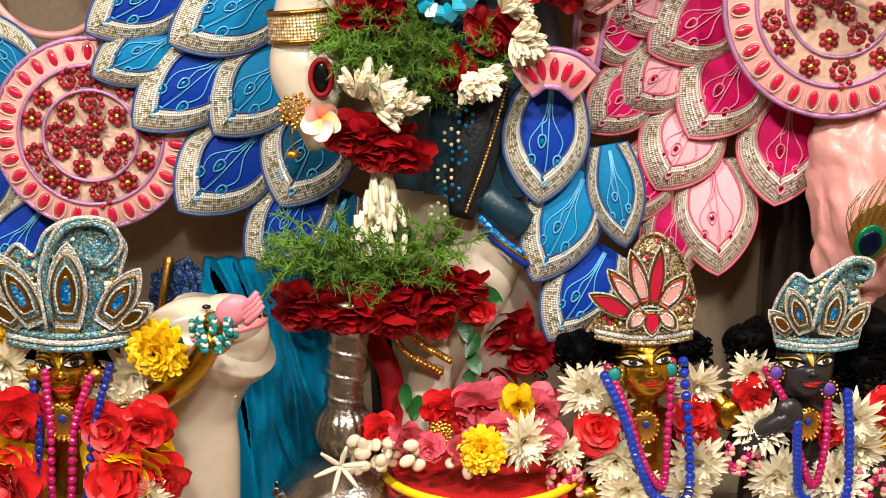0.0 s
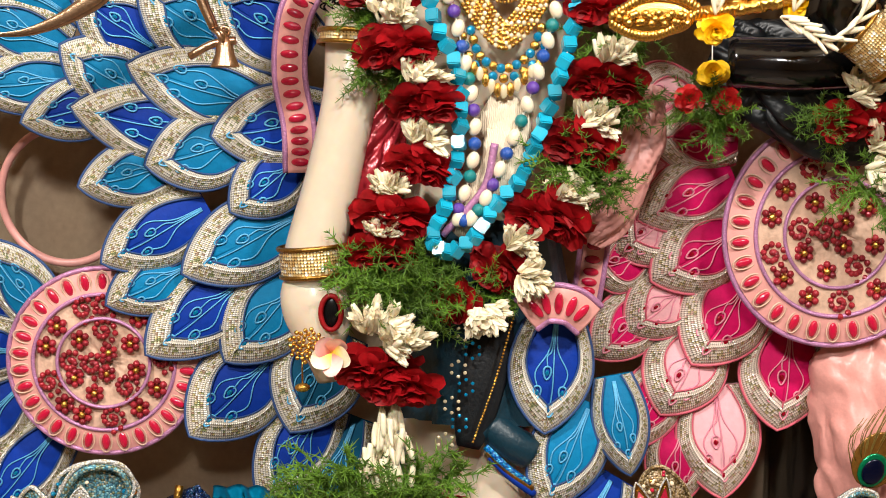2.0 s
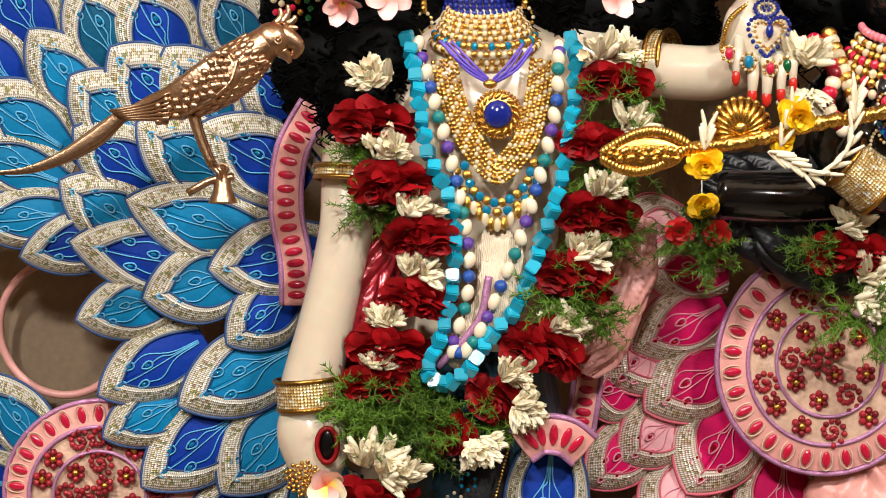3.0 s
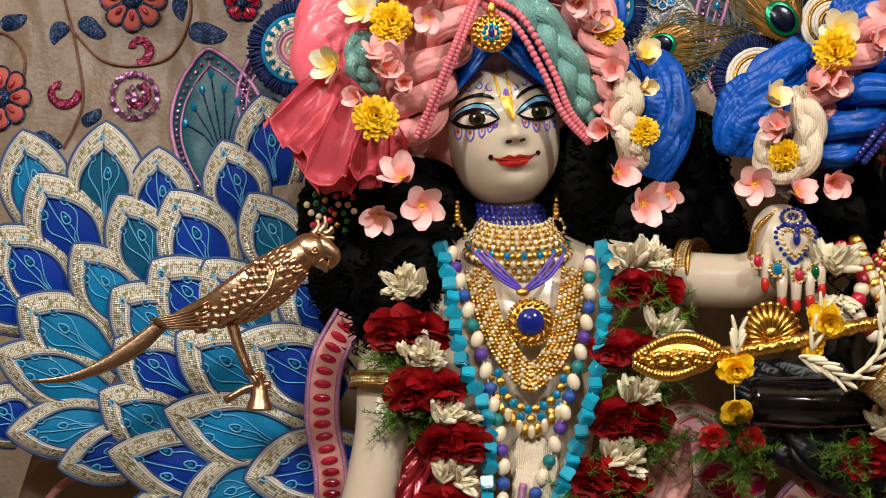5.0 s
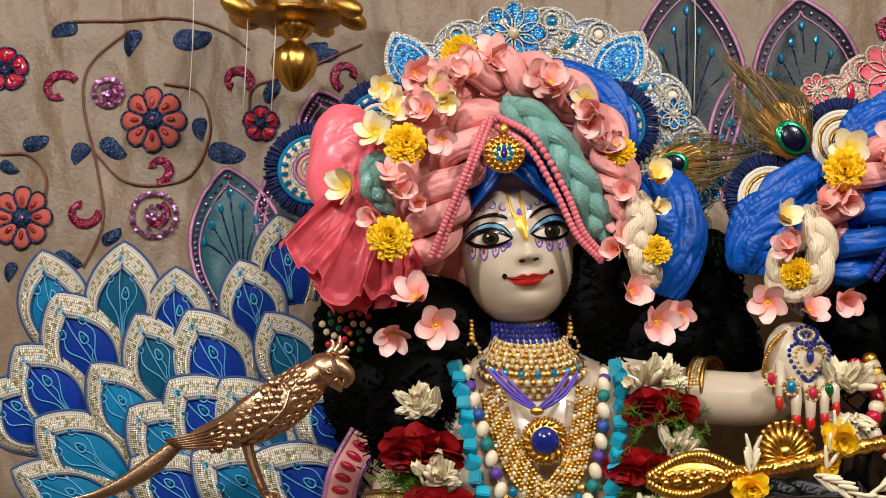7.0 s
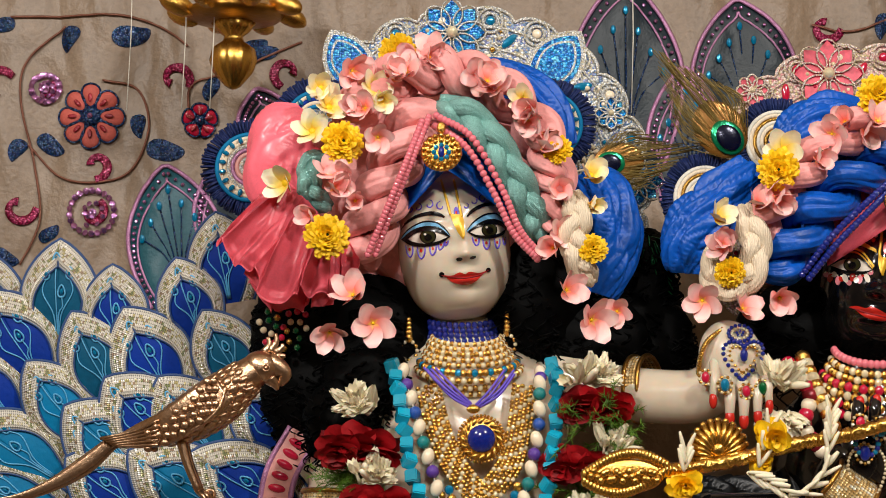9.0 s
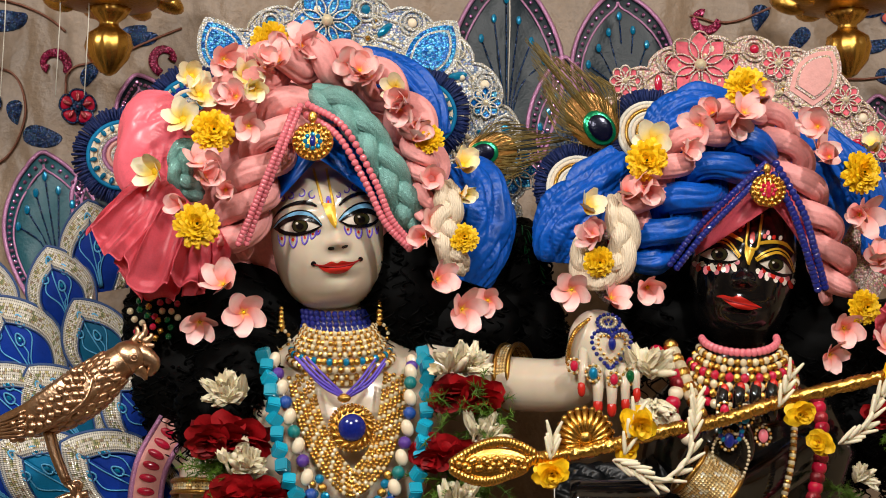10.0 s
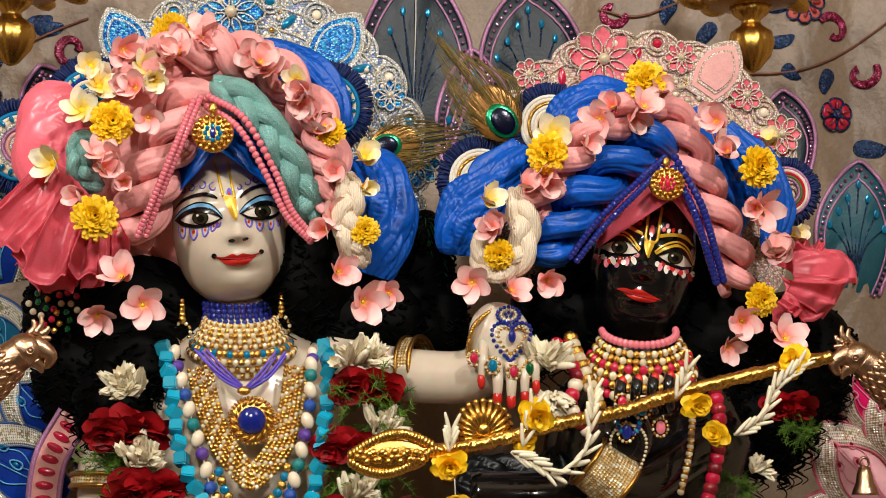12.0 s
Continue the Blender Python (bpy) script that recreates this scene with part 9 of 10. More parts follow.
def small_statue(label, c, hw, hh, metal, roll=0, arm=None):
    bm = bmesh.new()
    small_face(bm, c, hw, hh, roll)
    x, y, z = c
    loft(bm, [(x, y + 0.03, 0.02, 0.075, 0.05), (x, y + 0.025, z - hh - 0.14, 0.07, 0.04), (x, y + 0.02, z - hh - 0.06, 0.065, 0.036), (x, y + 0.02, z - hh - 0.03, 0.05, 0.03), (x, y + 0.01, z - hh - 0.012, 0.02, 0.02), (x, y + 0.01, z - hh * 0.5, 0.02, 0.02)])
    for pts, r in (arm or ()):
        tube(bm, smooth_path(pts, 14), lambda s: r * (1 - 0.3 * s), 12)
        ball(bm, pts[-1], (r * 1.1, r * 0.6, r * 1.3), 12, 8)
    return tagged(part("figurine", bm, [metal] + STATUE_MATS[1:]), label, "figurine", "altar figurines")


def crown(label, c, w, h, tint, outline, leaves, plume=None):
    """A stiffened beaded crown: a shaped backing, overlapping leaves in nested rows of beads, a banded base."""
    x, y, z = c
    top = thing("crown", label, "crown", "figurine crowns", at=c)
    at = lambda u, v, d=0.0: Vector((x + u * w, y - 0.17 * w * math.cos(min(1.2, abs(u) * 2.3)) - d - 0.10 * h * v, z + v * h))
    ring = smooth_path([(u, 0, v) for u, v in outline], 90)
    bm = bmesh.new()
    rows = [[bm.verts.new(at(p.x * q, 0.04 + (p.z - 0.04) * (q if p.z > 0.04 else 1))) for p in ring] for q in (1.0, 0.8, 0.6, 0.4, 0.2)]
    for a, b in zip(rows, rows[1:]):
        for k in range(89):
            bm.faces.new((a[k], a[k + 1], b[k + 1], b[k]))
    bmesh.ops.recalc_face_normals(bm, faces=bm.faces[:])
    bmesh.ops.solidify(bm, geom=bm.faces[:], thickness=0.005)
    part("backing", bm, "crown_" + tint, top)
    bm = bmesh.new()
    tube(bm, [at(p.x, p.z, 0.001) for p in ring], 0.0026, 7)
    part("bead_edge", bm, "halo_trim" if tint == "blue" else "crown_pink", top)
    for q, mt in ((0.0, "crown_" + tint), (0.055, "halo_trim"), (0.11, "crown_" + tint)) :
        bm = bmesh.new()
        tube(bm, [at(k / 30 - 0.5, q - 0.05 * math.cos((k / 30 - 0.5) * 2.6), 0.004) for k in range(31)], 0.0040, 8)
        part("band", bm, mt, top)
    for u, v, ang, ln, wd, tones in leaves:
        m = Matrix.Translation(at(u, v, 0.005)) @ pose(0, 0, 0, 0, ang, 0) @ pose(0, 0, 0, 8, 0, 0)
        for j, mt in enumerate(tones):
            q = 1 - 0.22 * j
            o = [(px, pz + ln * h * 0.45 * (1 - q)) for px, pz in petal_outline(wd * h * q, ln * h * q, 0.0, 14)]
            bm = bmesh.new()
            f = [bm.verts.new(m @ Vector((px, -0.0022 * j - 0.002, pz))) for px, pz in o]
            b = [bm.verts.new(m @ Vector((px, 0.002, pz))) for px, pz in o]
            bm.faces.new(f)
            for k in range(len(f)):
                bm.faces.new((f[k - 1], b[k - 1], b[k], f[k]))
            part("leaf", bm, mt, top, smooth=False)
            bm = bmesh.new()
            tube(bm, [m @ Vector((px, -0.0022 * j - 0.002, pz)) for px, pz in o + o[:1]], 0.0013, 6)
            part("outline", bm, "halo_trim" if j % 2 == 0 else "antique_gold", top)
    if plume:
        for r, mt, k in ((0.0036, "crown_blue", 1.0), (0.0024, "halo_trim", 1.16)):
            bm = bmesh.new()
            mid = Vector((sum(p[0] for p in plume) / len(plume), 0, sum(p[1] for p in plume) / len(plume)))
            tube(bm, [at(mid.x + (p.x - mid.x) * k, mid.z + (p.z - mid.z) * k, 0.010) for p in smooth_path([(a, 0, b) for a, b in plume], 40)], r, 8)
            part("scroll", bm, mt, top)
    rnd = random.Random(int(h * 1e4))
    for k in range(90):
        p = ring[rnd.randrange(90)]
        q = rnd.uniform(0.55, 0.97)
        if p.z < 0.1:
            continue
        place("bead", BEADS[("white", "pearl", "gold", "aqua" if tint == "blue" else "ruby")[k % 4]], Matrix.Translation(at(p.x * q, 0.04 + (p.z - 0.04) * q, 0.005)) @ Matrix.Scale(rnd.uniform(0.0020, 0.0036), 4), top)
    return top


M["crown_blue"] = beaded("pale_blue_sequin_cloth", [(104, 160, 172), (140, 186, 190), (70, 120, 140), (176, 180, 160), (120, 130, 100), (90, 150, 170)], 380, 0.25, 0.35)
M["crown_pink"] = beaded("gold_beaded_cloth", [(196, 168, 120), (220, 200, 160), (150, 120, 76), (206, 180, 150), (120, 100, 64)], 380, 0.25, 0.4)
M["dark_skin"] = mat("dark_grey_stone", (48, 44, 44), 0.3, metal=0.2, bump=0.1, grain=90)
small_statue("brass altar figurine with painted eyes and a raised hand", (-0.424, -0.360, 0.458), 0.034, 0.048, "gilt_face", 0,
             [([(-0.378, -0.340, 0.386), (-0.313, -0.370, 0.429), (-0.276, -0.380, 0.463), (-0.252, -0.380, 0.503)], 0.020)])
small_statue("brass altar figurine with large painted eyes", (0.265, -0.130, 0.390), 0.037, 0.050, "gilt_face", -3,
             [([(0.334, -0.100, 0.318), (0.355, -0.120, 0.341), (0.375, -0.140, 0.321)], 0.017), ([(0.197, -0.100, 0.285), (0.175, -0.120, 0.237), (0.196, -0.150, 0.202)], 0.02)])
small_statue("dark stone altar figurine with a gold tilak", (0.469, -0.130, 0.390), 0.037, 0.048, "dark_skin", 8,
             [([(0.413, -0.100, 0.302), (0.386, -0.120, 0.255), (0.408, -0.160, 0.302), (0.444, -0.170, 0.333)], 0.018), ([(0.554, -0.100, 0.304), (0.568, -0.120, 0.248), (0.534, -0.150, 0.213)], 0.02)])
hand_ob = bmesh.new()
hx = Vector((-0.231, -0.385, 0.531))
ball(hand_ob, hx, (0.022, 0.010, 0.017), 16, 10, pose(0, 0, 0, 0, -35, 0))
for k in range(4):
    a = hx + Vector((0.008 + 0.002 * k, -0.002, 0.002 - 0.005 * k))
    tube(hand_ob, smooth_path([a, a + Vector((0.012, -0.006, 0.012)), a + Vector((0.020, -0.004, 0.022))], 8), lambda s: 0.0052 * (1 - 0.4 * s), 8)
tagged(part("statue_hand", hand_ob, "pink_paint"), "pink painted palm of the raised brass hand", "figurine")
bracelet = thing("bead_bracelet", "bracelet of teal and pearl beads on the raised wrist", "bracelet", at=(-0.253, -0.385, 0.507))
bc = Vector((-0.253, -0.385, 0.507))
for k in range(120):
    t, q = k * 0.7, 0.022 + 0.004 * math.sin(k * 2.1)
    place("bead", BEADS["pearl" if k % 4 == 0 else "teal"], Matrix.Translation(bc + Vector((q * math.cos(t), -0.018 * abs(math.sin(t)) + 0.004, 0.012 * math.sin(t) + 0.008 * math.sin(k * 1.7)))) @ Matrix.Scale(0.0038, 4), bracelet)
BLUE_LEAF, CORAL_LEAF, RED_LEAF = ("halo_trim", "crown_blue", "antique_gold", "sky"), ("antique_gold", "pink_petal", "pink_silk"), ("antique_gold", "ruby")
crown("pale blue sequinned crown with silver scroll plume", (-0.411, -0.385, 0.500), 0.135, 0.140, "blue",
      [(-0.5, 0.0), (-0.54, 0.3), (-0.50, 0.62), (-0.36, 0.80), (-0.22, 0.72), (-0.10, 0.92), (0.12, 1.02), (0.36, 0.96), (0.50, 0.78), (0.44, 0.52), (0.52, 0.25), (0.5, 0.0)],
      [(-0.22, 0.16, -24, 0.66, 0.26, BLUE_LEAF), (-0.36, 0.14, -46, 0.40, 0.18, BLUE_LEAF[:3]), (0.30, 0.16, 34, 0.58, 0.24, BLUE_LEAF), (0.40, 0.14, 58, 0.36, 0.18, BLUE_LEAF[:3]), (0.02, 0.14, 4, 0.72, 0.30, BLUE_LEAF)],
      [(-0.10, 0.2), (-0.12, 0.62), (0.06, 0.96), (0.34, 0.98), (0.44, 0.80), (0.32, 0.66), (0.20, 0.74)])
crown("gold beaded crown with pink enamel leaves", (0.257, -0.145, 0.434), 0.122, 0.135, "pink",
      [(-0.58, 0.02), (-0.44, 0.22), (-0.26, 0.52), (-0.12, 0.92), (0.06, 1.02), (0.28, 0.86), (0.44, 0.58), (0.52, 0.30), (0.48, 0.02)],
      [(-0.16, 0.24, -62, 0.46, 0.17, RED_LEAF), (-0.06, 0.30, -40, 0.52, 0.17, CORAL_LEAF), (0.0, 0.32, -18, 0.60, 0.17, CORAL_LEAF), (0.06, 0.32, 4, 0.62, 0.15, RED_LEAF), (0.14, 0.30, 32, 0.42, 0.20, CORAL_LEAF),
       (0.06, 0.28, 180, 0.24, 0.16, RED_LEAF), (-0.02, 0.28, 222, 0.24, 0.15, CORAL_LEAF), (0.14, 0.28, 138, 0.24, 0.15, CORAL_LEAF)])
crown("pale blue beaded crown with curled plume", (0.477, -0.145, 0.424), 0.102, 0.108, "blue",
      [(-0.5, 0.0), (-0.56, 0.42), (-0.36, 0.86), (-0.16, 0.80), (0.06, 0.94), (0.34, 1.08), (0.56, 0.94), (0.44, 0.66), (0.54, 0.34), (0.5, 0.0)],
      [(-0.18, 0.18, -24, 0.62, 0.26, BLUE_LEAF), (-0.36, 0.16, -44, 0.40, 0.20, BLUE_LEAF[:3]), (0.30, 0.16, 32, 0.48, 0.22, BLUE_LEAF[:3]), (0.08, 0.16, 8, 0.66, 0.28, BLUE_LEAF)],
      [(-0.06, 0.3), (0.04, 0.78), (0.28, 1.05), (0.54, 1.0), (0.52, 0.84), (0.38, 0.86)])
for lb, pts, rr in (("black curled hair of the brass figurine", [(0.190, -0.100, 0.398), (0.315, -0.100, 0.403), (0.253, -0.090, 0.399)], (0.04, 0.03, 0.022)),
                    ("black curled hair of the dark figurine", [(0.410, -0.100, 0.408), (0.551, -0.090, 0.379), (0.563, -0.090, 0.418), (0.479, -0.090, 0.401)], (0.038, 0.03, 0.03)),
                    ("black hair beside the crowned brass figurine", [(-0.468, -0.330, 0.461), (-0.387, -0.330, 0.462)], (0.026, 0.02, 0.02))):
    wig(lb, [(p, rr) for p in pts], 7)


def chrysanthemum(seed):
    rnd = random.Random(seed)
    bm = bmesh.new()
    for ring in range(5):
        for k in range(12 + ring * 2):
            m = pose(0, -0.006 + ring * 0.001, 0, 0, 360 * k / (12 + ring * 2) + rnd.uniform(-8, 8), 0) @ pose(0, 0, 0.003, 70 - ring * 17 + rnd.uniform(-8, 8), 0, 0)
            blade(bm, m, 0.030 * (0.55 + 0.12 * ring) * rnd.uniform(0.9, 1.1), 0.0078, 0.0015, rnd.uniform(-0.006, 0.003), n=4, tip=0.85)
    return shared("chrysanthemum", bm, "jasmine")


CHRYS = [chrysanthemum(1), chrysanthemum(2)]


def mixed(name, label, items):
    top = thing(name, label, "garland", "figurine garlands", at=items[0][:3])
    for i, (x, y, z, k, s) in enumerate(items):
        mesh, pn = {"w": (CHRYS[i % 2], "chrysanthemum"), "r": (RED_ROSES[i % 3], "rose"), "y": (YROSE[0], "yellow_rose"), "m": (MARI[i % 2], "marigold"), "p": (PINK_ROSES[i % 2], "pink_rose"), "d": (ROSES[i % 4], "dark_rose")}[k]
        place(pn, mesh, facing(x, y, z, 47 * i, 10 * math.sin(i), 20 * math.sin(i * 2.3), s * (0.82 if k in "rd" else 1.0)), top)
    return top


mixed("flower_garland", "garland of red roses, white chrysanthemums and yellow petals", [
    (-0.346, -0.360, 0.445, "w", 1.3), (-0.355, -0.370, 0.415, "w", 1.2), (-0.367, -0.400, 0.392, "r", 1.1), (-0.325, -0.400, 0.403, "r", 1.05), (-0.387, -0.390, 0.405, "r", 0.8), (-0.352, -0.380, 0.361, "y", 1.6), (-0.361, -0.410, 0.339, "r", 1.4),
    (-0.316, -0.390, 0.338, "r", 1.1), (-0.326, -0.410, 0.322, "w", 0.8), (-0.470, -0.400, 0.415, "r", 1.15), (-0.489, -0.380, 0.434, "w", 1.2), (-0.487, -0.380, 0.366, "y", 1.4), (-0.479, -0.410, 0.341, "r", 1.35), (-0.490, -0.380, 0.468, "w", 1.1)])
mixed("flower_garland", "garland of white chrysanthemums and red roses on the brass figurine", [
    (0.192, -0.130, 0.351, "w", 1.25), (0.217, -0.140, 0.331, "w", 1.1), (0.207, -0.150, 0.304, "r", 1.1), (0.230, -0.150, 0.265, "w", 1.3), (0.245, -0.160, 0.227, "w", 1.3), (0.334, -0.130, 0.360, "w", 1.1), (0.327, -0.140, 0.321, "r", 1.0),
    (0.336, -0.140, 0.294, "r", 0.9), (0.336, -0.150, 0.262, "w", 1.3), (0.318, -0.160, 0.231, "w", 1.25)])
mixed("flower_garland", "white chrysanthemum garland on the dark figurine", [
    (0.403, -0.130, 0.376, "w", 1.0), (0.402, -0.140, 0.352, "r", 0.9), (0.414, -0.150, 0.310, "w", 1.2), (0.440, -0.150, 0.244, "w", 1.3), (0.536, -0.140, 0.319, "w", 1.2), (0.546, -0.140, 0.280, "w", 1.2), (0.517, -0.150, 0.236, "w", 1.3), (0.458, -0.160, 0.217, "w", 1.2), (0.507, -0.140, 0.303, "r", 0.8), (0.580, -0.120, 0.288, "m", 0.9), (0.577, -0.120, 0.327, "r", 0.9)])
marigold(-0.311, -0.400, 0.491, 1.35, "fluffy yellow marigold in the brass hand")
marigold(-0.483, -0.380, 0.514, 0.95)
for lb, key, r, n, pts in (("string of glossy magenta beads on the figurine", "magenta", 0.0052, 44, [(-0.439, -0.400, 0.462), (-0.434, -0.410, 0.399), (-0.435, -0.410, 0.311), (-0.416, -0.410, 0.311), (-0.408, -0.410, 0.399), (-0.390, -0.400, 0.456)]),
                           ("string of navy beads on the figurine", "violet", 0.0054, 46, [(-0.455, -0.390, 0.445), (-0.447, -0.410, 0.385), (-0.454, -0.410, 0.304), (-0.403, -0.410, 0.304), (-0.386, -0.410, 0.399), (-0.369, -0.390, 0.466)]),
                           ("string of magenta pearls on the figurine", "magenta", 0.0058, 44, [(0.214, -0.155, 0.390), (0.239, -0.170, 0.335), (0.263, -0.175, 0.268), (0.288, -0.175, 0.237), (0.292, -0.170, 0.305), (0.296, -0.155, 0.398)]),
                           ("long string of blue glass beads on the figurine", "cobalt", 0.0068, 44, [(0.210, -0.160, 0.380), (0.235, -0.175, 0.329), (0.255, -0.180, 0.270), (0.279, -0.180, 0.224), (0.319, -0.180, 0.224), (0.319, -0.175, 0.299), (0.309, -0.160, 0.400)]),
                           ("string of magenta pearls on the dark figurine", "magenta", 0.0058, 40, [(0.415, -0.155, 0.388), (0.443, -0.170, 0.344), (0.465, -0.175, 0.270), (0.482, -0.175, 0.239), (0.494, -0.170, 0.291), (0.497, -0.155, 0.355)]),
                           ("long string of blue glass beads on the dark figurine", "cobalt", 0.0068, 40, [(0.455, -0.175, 0.323), (0.458, -0.180, 0.272), (0.467, -0.180, 0.225), (0.519, -0.180, 0.218), (0.524, -0.175, 0.293), (0.520, -0.160, 0.360)])):
    bs = thing("bead_necklace", lb, "necklace", "figurine necklaces", at=pts[0])
    bead_string(bs, pts, r, BEADS.setdefault(key, unit_ball("bead", "cobalt", 10, 8)), n)
for lb, x, y, z, k in (("gold hoop earring of the brass figurine", -0.454, -0.385, 0.455, "gold"), ("gold hoop earring of the brass figurine", -0.387, -0.385, 0.454, "gold"), ("round teal stone earring of the brass figurine", 0.222, -0.160, 0.382, "teal"), ("round teal stone earring of the brass figurine", 0.293, -0.160, 0.389, "teal"), ("round violet stone earring of the dark figurine", 0.427, -0.160, 0.386, "purple"), ("round violet stone earring of the dark figurine", 0.496, -0.160, 0.365, "purple")):
    er = thing("earring", lb, "earring", "figurine earrings", at=(x, y, z))
    place("stone", BEADS[k], Matrix.Translation((x, y, z)) @ Matrix.Diagonal((0.009, 0.006, 0.010, 1)), er)
    for q in range(12):
        t = 2 * math.pi * q / 12
        place("bead", BEADS["gold"], Matrix.Translation((x + 0.0105 * math.sin(t), y - 0.002, z + 0.0115 * math.cos(t))) @ Matrix.Scale(0.0022, 4), er)
for lb, x, y, z in (("gold filigree pendant on the brass figurine", 0.264, -0.165, 0.314), ("gold filigree pendant on the dark figurine", 0.470, -0.165, 0.320), ("gold filigree pendant with dark stone", -0.420, -0.405, 0.407)):
    pd = thing("pendant", lb, "pendant", "figurine pendants", at=(x, y, z))
    bm = bmesh.new(); ball(bm, (x, y, z), (0.016, 0.005, 0.021), 20, 12); part("plate", bm, "gold", pd)
    for q in range(18):
        t = 2 * math.pi * q / 18
        place("bead", BEADS["gold"], Matrix.Translation((x + 0.016 * math.sin(t), y - 0.003, z + 0.021 * math.cos(t))) @ Matrix.Scale(0.0026, 4), pd)
    place("stone", BEADS["violet"], Matrix.Translation((x, y - 0.005, z + 0.004)) @ Matrix.Scale(0.005, 4), pd)
for lb, x, y, z in (("bracelet of pink and white beads", 0.164, -0.160, 0.238), ("bracelet of pink and white beads", 0.394, -0.150, 0.268), ("bracelet of pink and white beads", 0.560, -0.150, 0.237)):
    br = thing("bead_bracelet", lb, "bracelet", "figurine bracelets", at=(x, y, z))
    for q in range(46):
        t = q * 0.82
        place("bead", BEADS[("pink", "white", "magenta")[q % 3]], Matrix.Translation((x + 0.021 * math.cos(t), y - 0.012 * abs(math.sin(t)), z + 0.018 * math.sin(q * 2.4))) @ Matrix.Scale(0.0046, 4), br)


# ---------------------------------------------------------------- calf, drape, post and offering dish
def calf():
    bm = bmesh.new()
    tube(bm, smooth_path([(-0.314, -0.240, 0.146), (-0.300, -0.250, 0.234), (-0.293, -0.250, 0.309), (-0.296, -0.250, 0.368), (-0.280, -0.260, 0.429), (-0.257, -0.270, 0.468)], 40), lambda s: 0.068 - 0.016 * math.sin(s * 3.6) - 0.004 * s, 28)
    ball(bm, (-0.254, -0.270, 0.466), (0.052, 0.04, 0.050), 28, 20)
    tube(bm, smooth_path([(-0.267, -0.270, 0.478), (-0.299, -0.280, 0.485), (-0.331, -0.290, 0.474), (-0.351, -0.290, 0.466)], 16), lambda s: 0.034 * (1 - 0.45 * s), 20)
    ball(bm, (-0.272, -0.302, 0.510), (0.0055, 0.004, 0.0028), 12, 8, mi=DARK)
    tube(bm, smooth_path([(-0.287, -0.320, 0.477), (-0.247, -0.325, 0.485), (-0.213, -0.310, 0.491), (-0.206, -0.280, 0.489)], 16), 0.004, 8, PINK)
    for k in range(8):
        ball(bm, Vector((-0.232, -0.312, 0.502)) + Vector((0.006 * k - 0.01, 0.004 * k, 0.010 * math.sin(k * 2))), (0.003, 0.002, 0.003), 8, 6, mi=DARK)
    return tagged(part("calf_figurine", bm, STATUE_MATS), "white marble calf figurine standing on the altar", "figurine")


calf()


def drape(label, x0, x1, z0, z1, y, mt, seed, amp=0.022, folds=5):
    bm = bmesh.new()
    nx, nz = 80, 40
    g = []
    for i in range(nx + 1):
        row = []
        for k in range(nz + 1):
            s, h = i / nx, k / nz
            w = math.sin(s * folds * 6.28 + 1.6 * math.sin(h * 3 + seed)) + 0.5 * math.sin(s * folds * 13 + h * 4 + seed)
            row.append(bm.verts.new((x0 + (x1 - x0) * (0.5 + (s - 0.5) * (1.1 - 0.3 * h)) + 0.012 * math.sin(h * 5), y - amp * w * (1 - 0.4 * h) + 0.01 * noise.noise(Vector((s * 8, h * 6, seed))), z0 + (z1 - z0) * h)))
        g.append(row)
    for i in range(nx):
        for k in range(nz):
            bm.faces.new((g[i][k], g[i + 1][k], g[i + 1][k + 1], g[i][k + 1]))
    bmesh.ops.solidify(bm, geom=bm.faces[:], thickness=0.003)
    t = thing("drape", label, "cloth", "hanging cloths", at=((x0 + x1) / 2, y, z0))
    part("cloth", bm, mt, t)


def satin_drape():
    bm = bmesh.new()
    nx, nz = 110, 90
    g = []
    for i in range(nx + 1):
        row = []
        for k in range(nz + 1):
            u, h = i / nx, k / nz
            q = u * 3.2 + h * 1.7 + 0.5 * noise.noise(Vector((u * 2, h * 2, 7)))
            fold = 1 - min(1, 2.4 * abs(noise.noise(Vector((q, h * 0.9, 2.5)))))
            fine = 1 - min(1, 2.6 * abs(noise.noise(Vector((q * 2.3 + 4, h * 2.2 - u, 5.5)))))
            row.append(bm.verts.new((-0.335 + 0.25 * (0.5 + (u - 0.5) * (1.05 - 0.25 * h)), -0.035 - 0.050 * fold ** 1.3 - 0.016 * fine, 0.02 + 0.48 * h)))
        g.append(row)
    for i in range(nx):
        for k in range(nz):
            bm.faces.new((g[i][k], g[i + 1][k], g[i + 1][k + 1], g[i][k + 1]))
    bmesh.ops.solidify(bm, geom=bm.faces[:], thickness=0.002)
    t = thing("drape", "peacock blue satin drape hanging in slanting folds", "cloth", "hanging cloths", at=(-0.21, -0.035, 0.02))
    part("cloth", bm, "satin_teal", t)


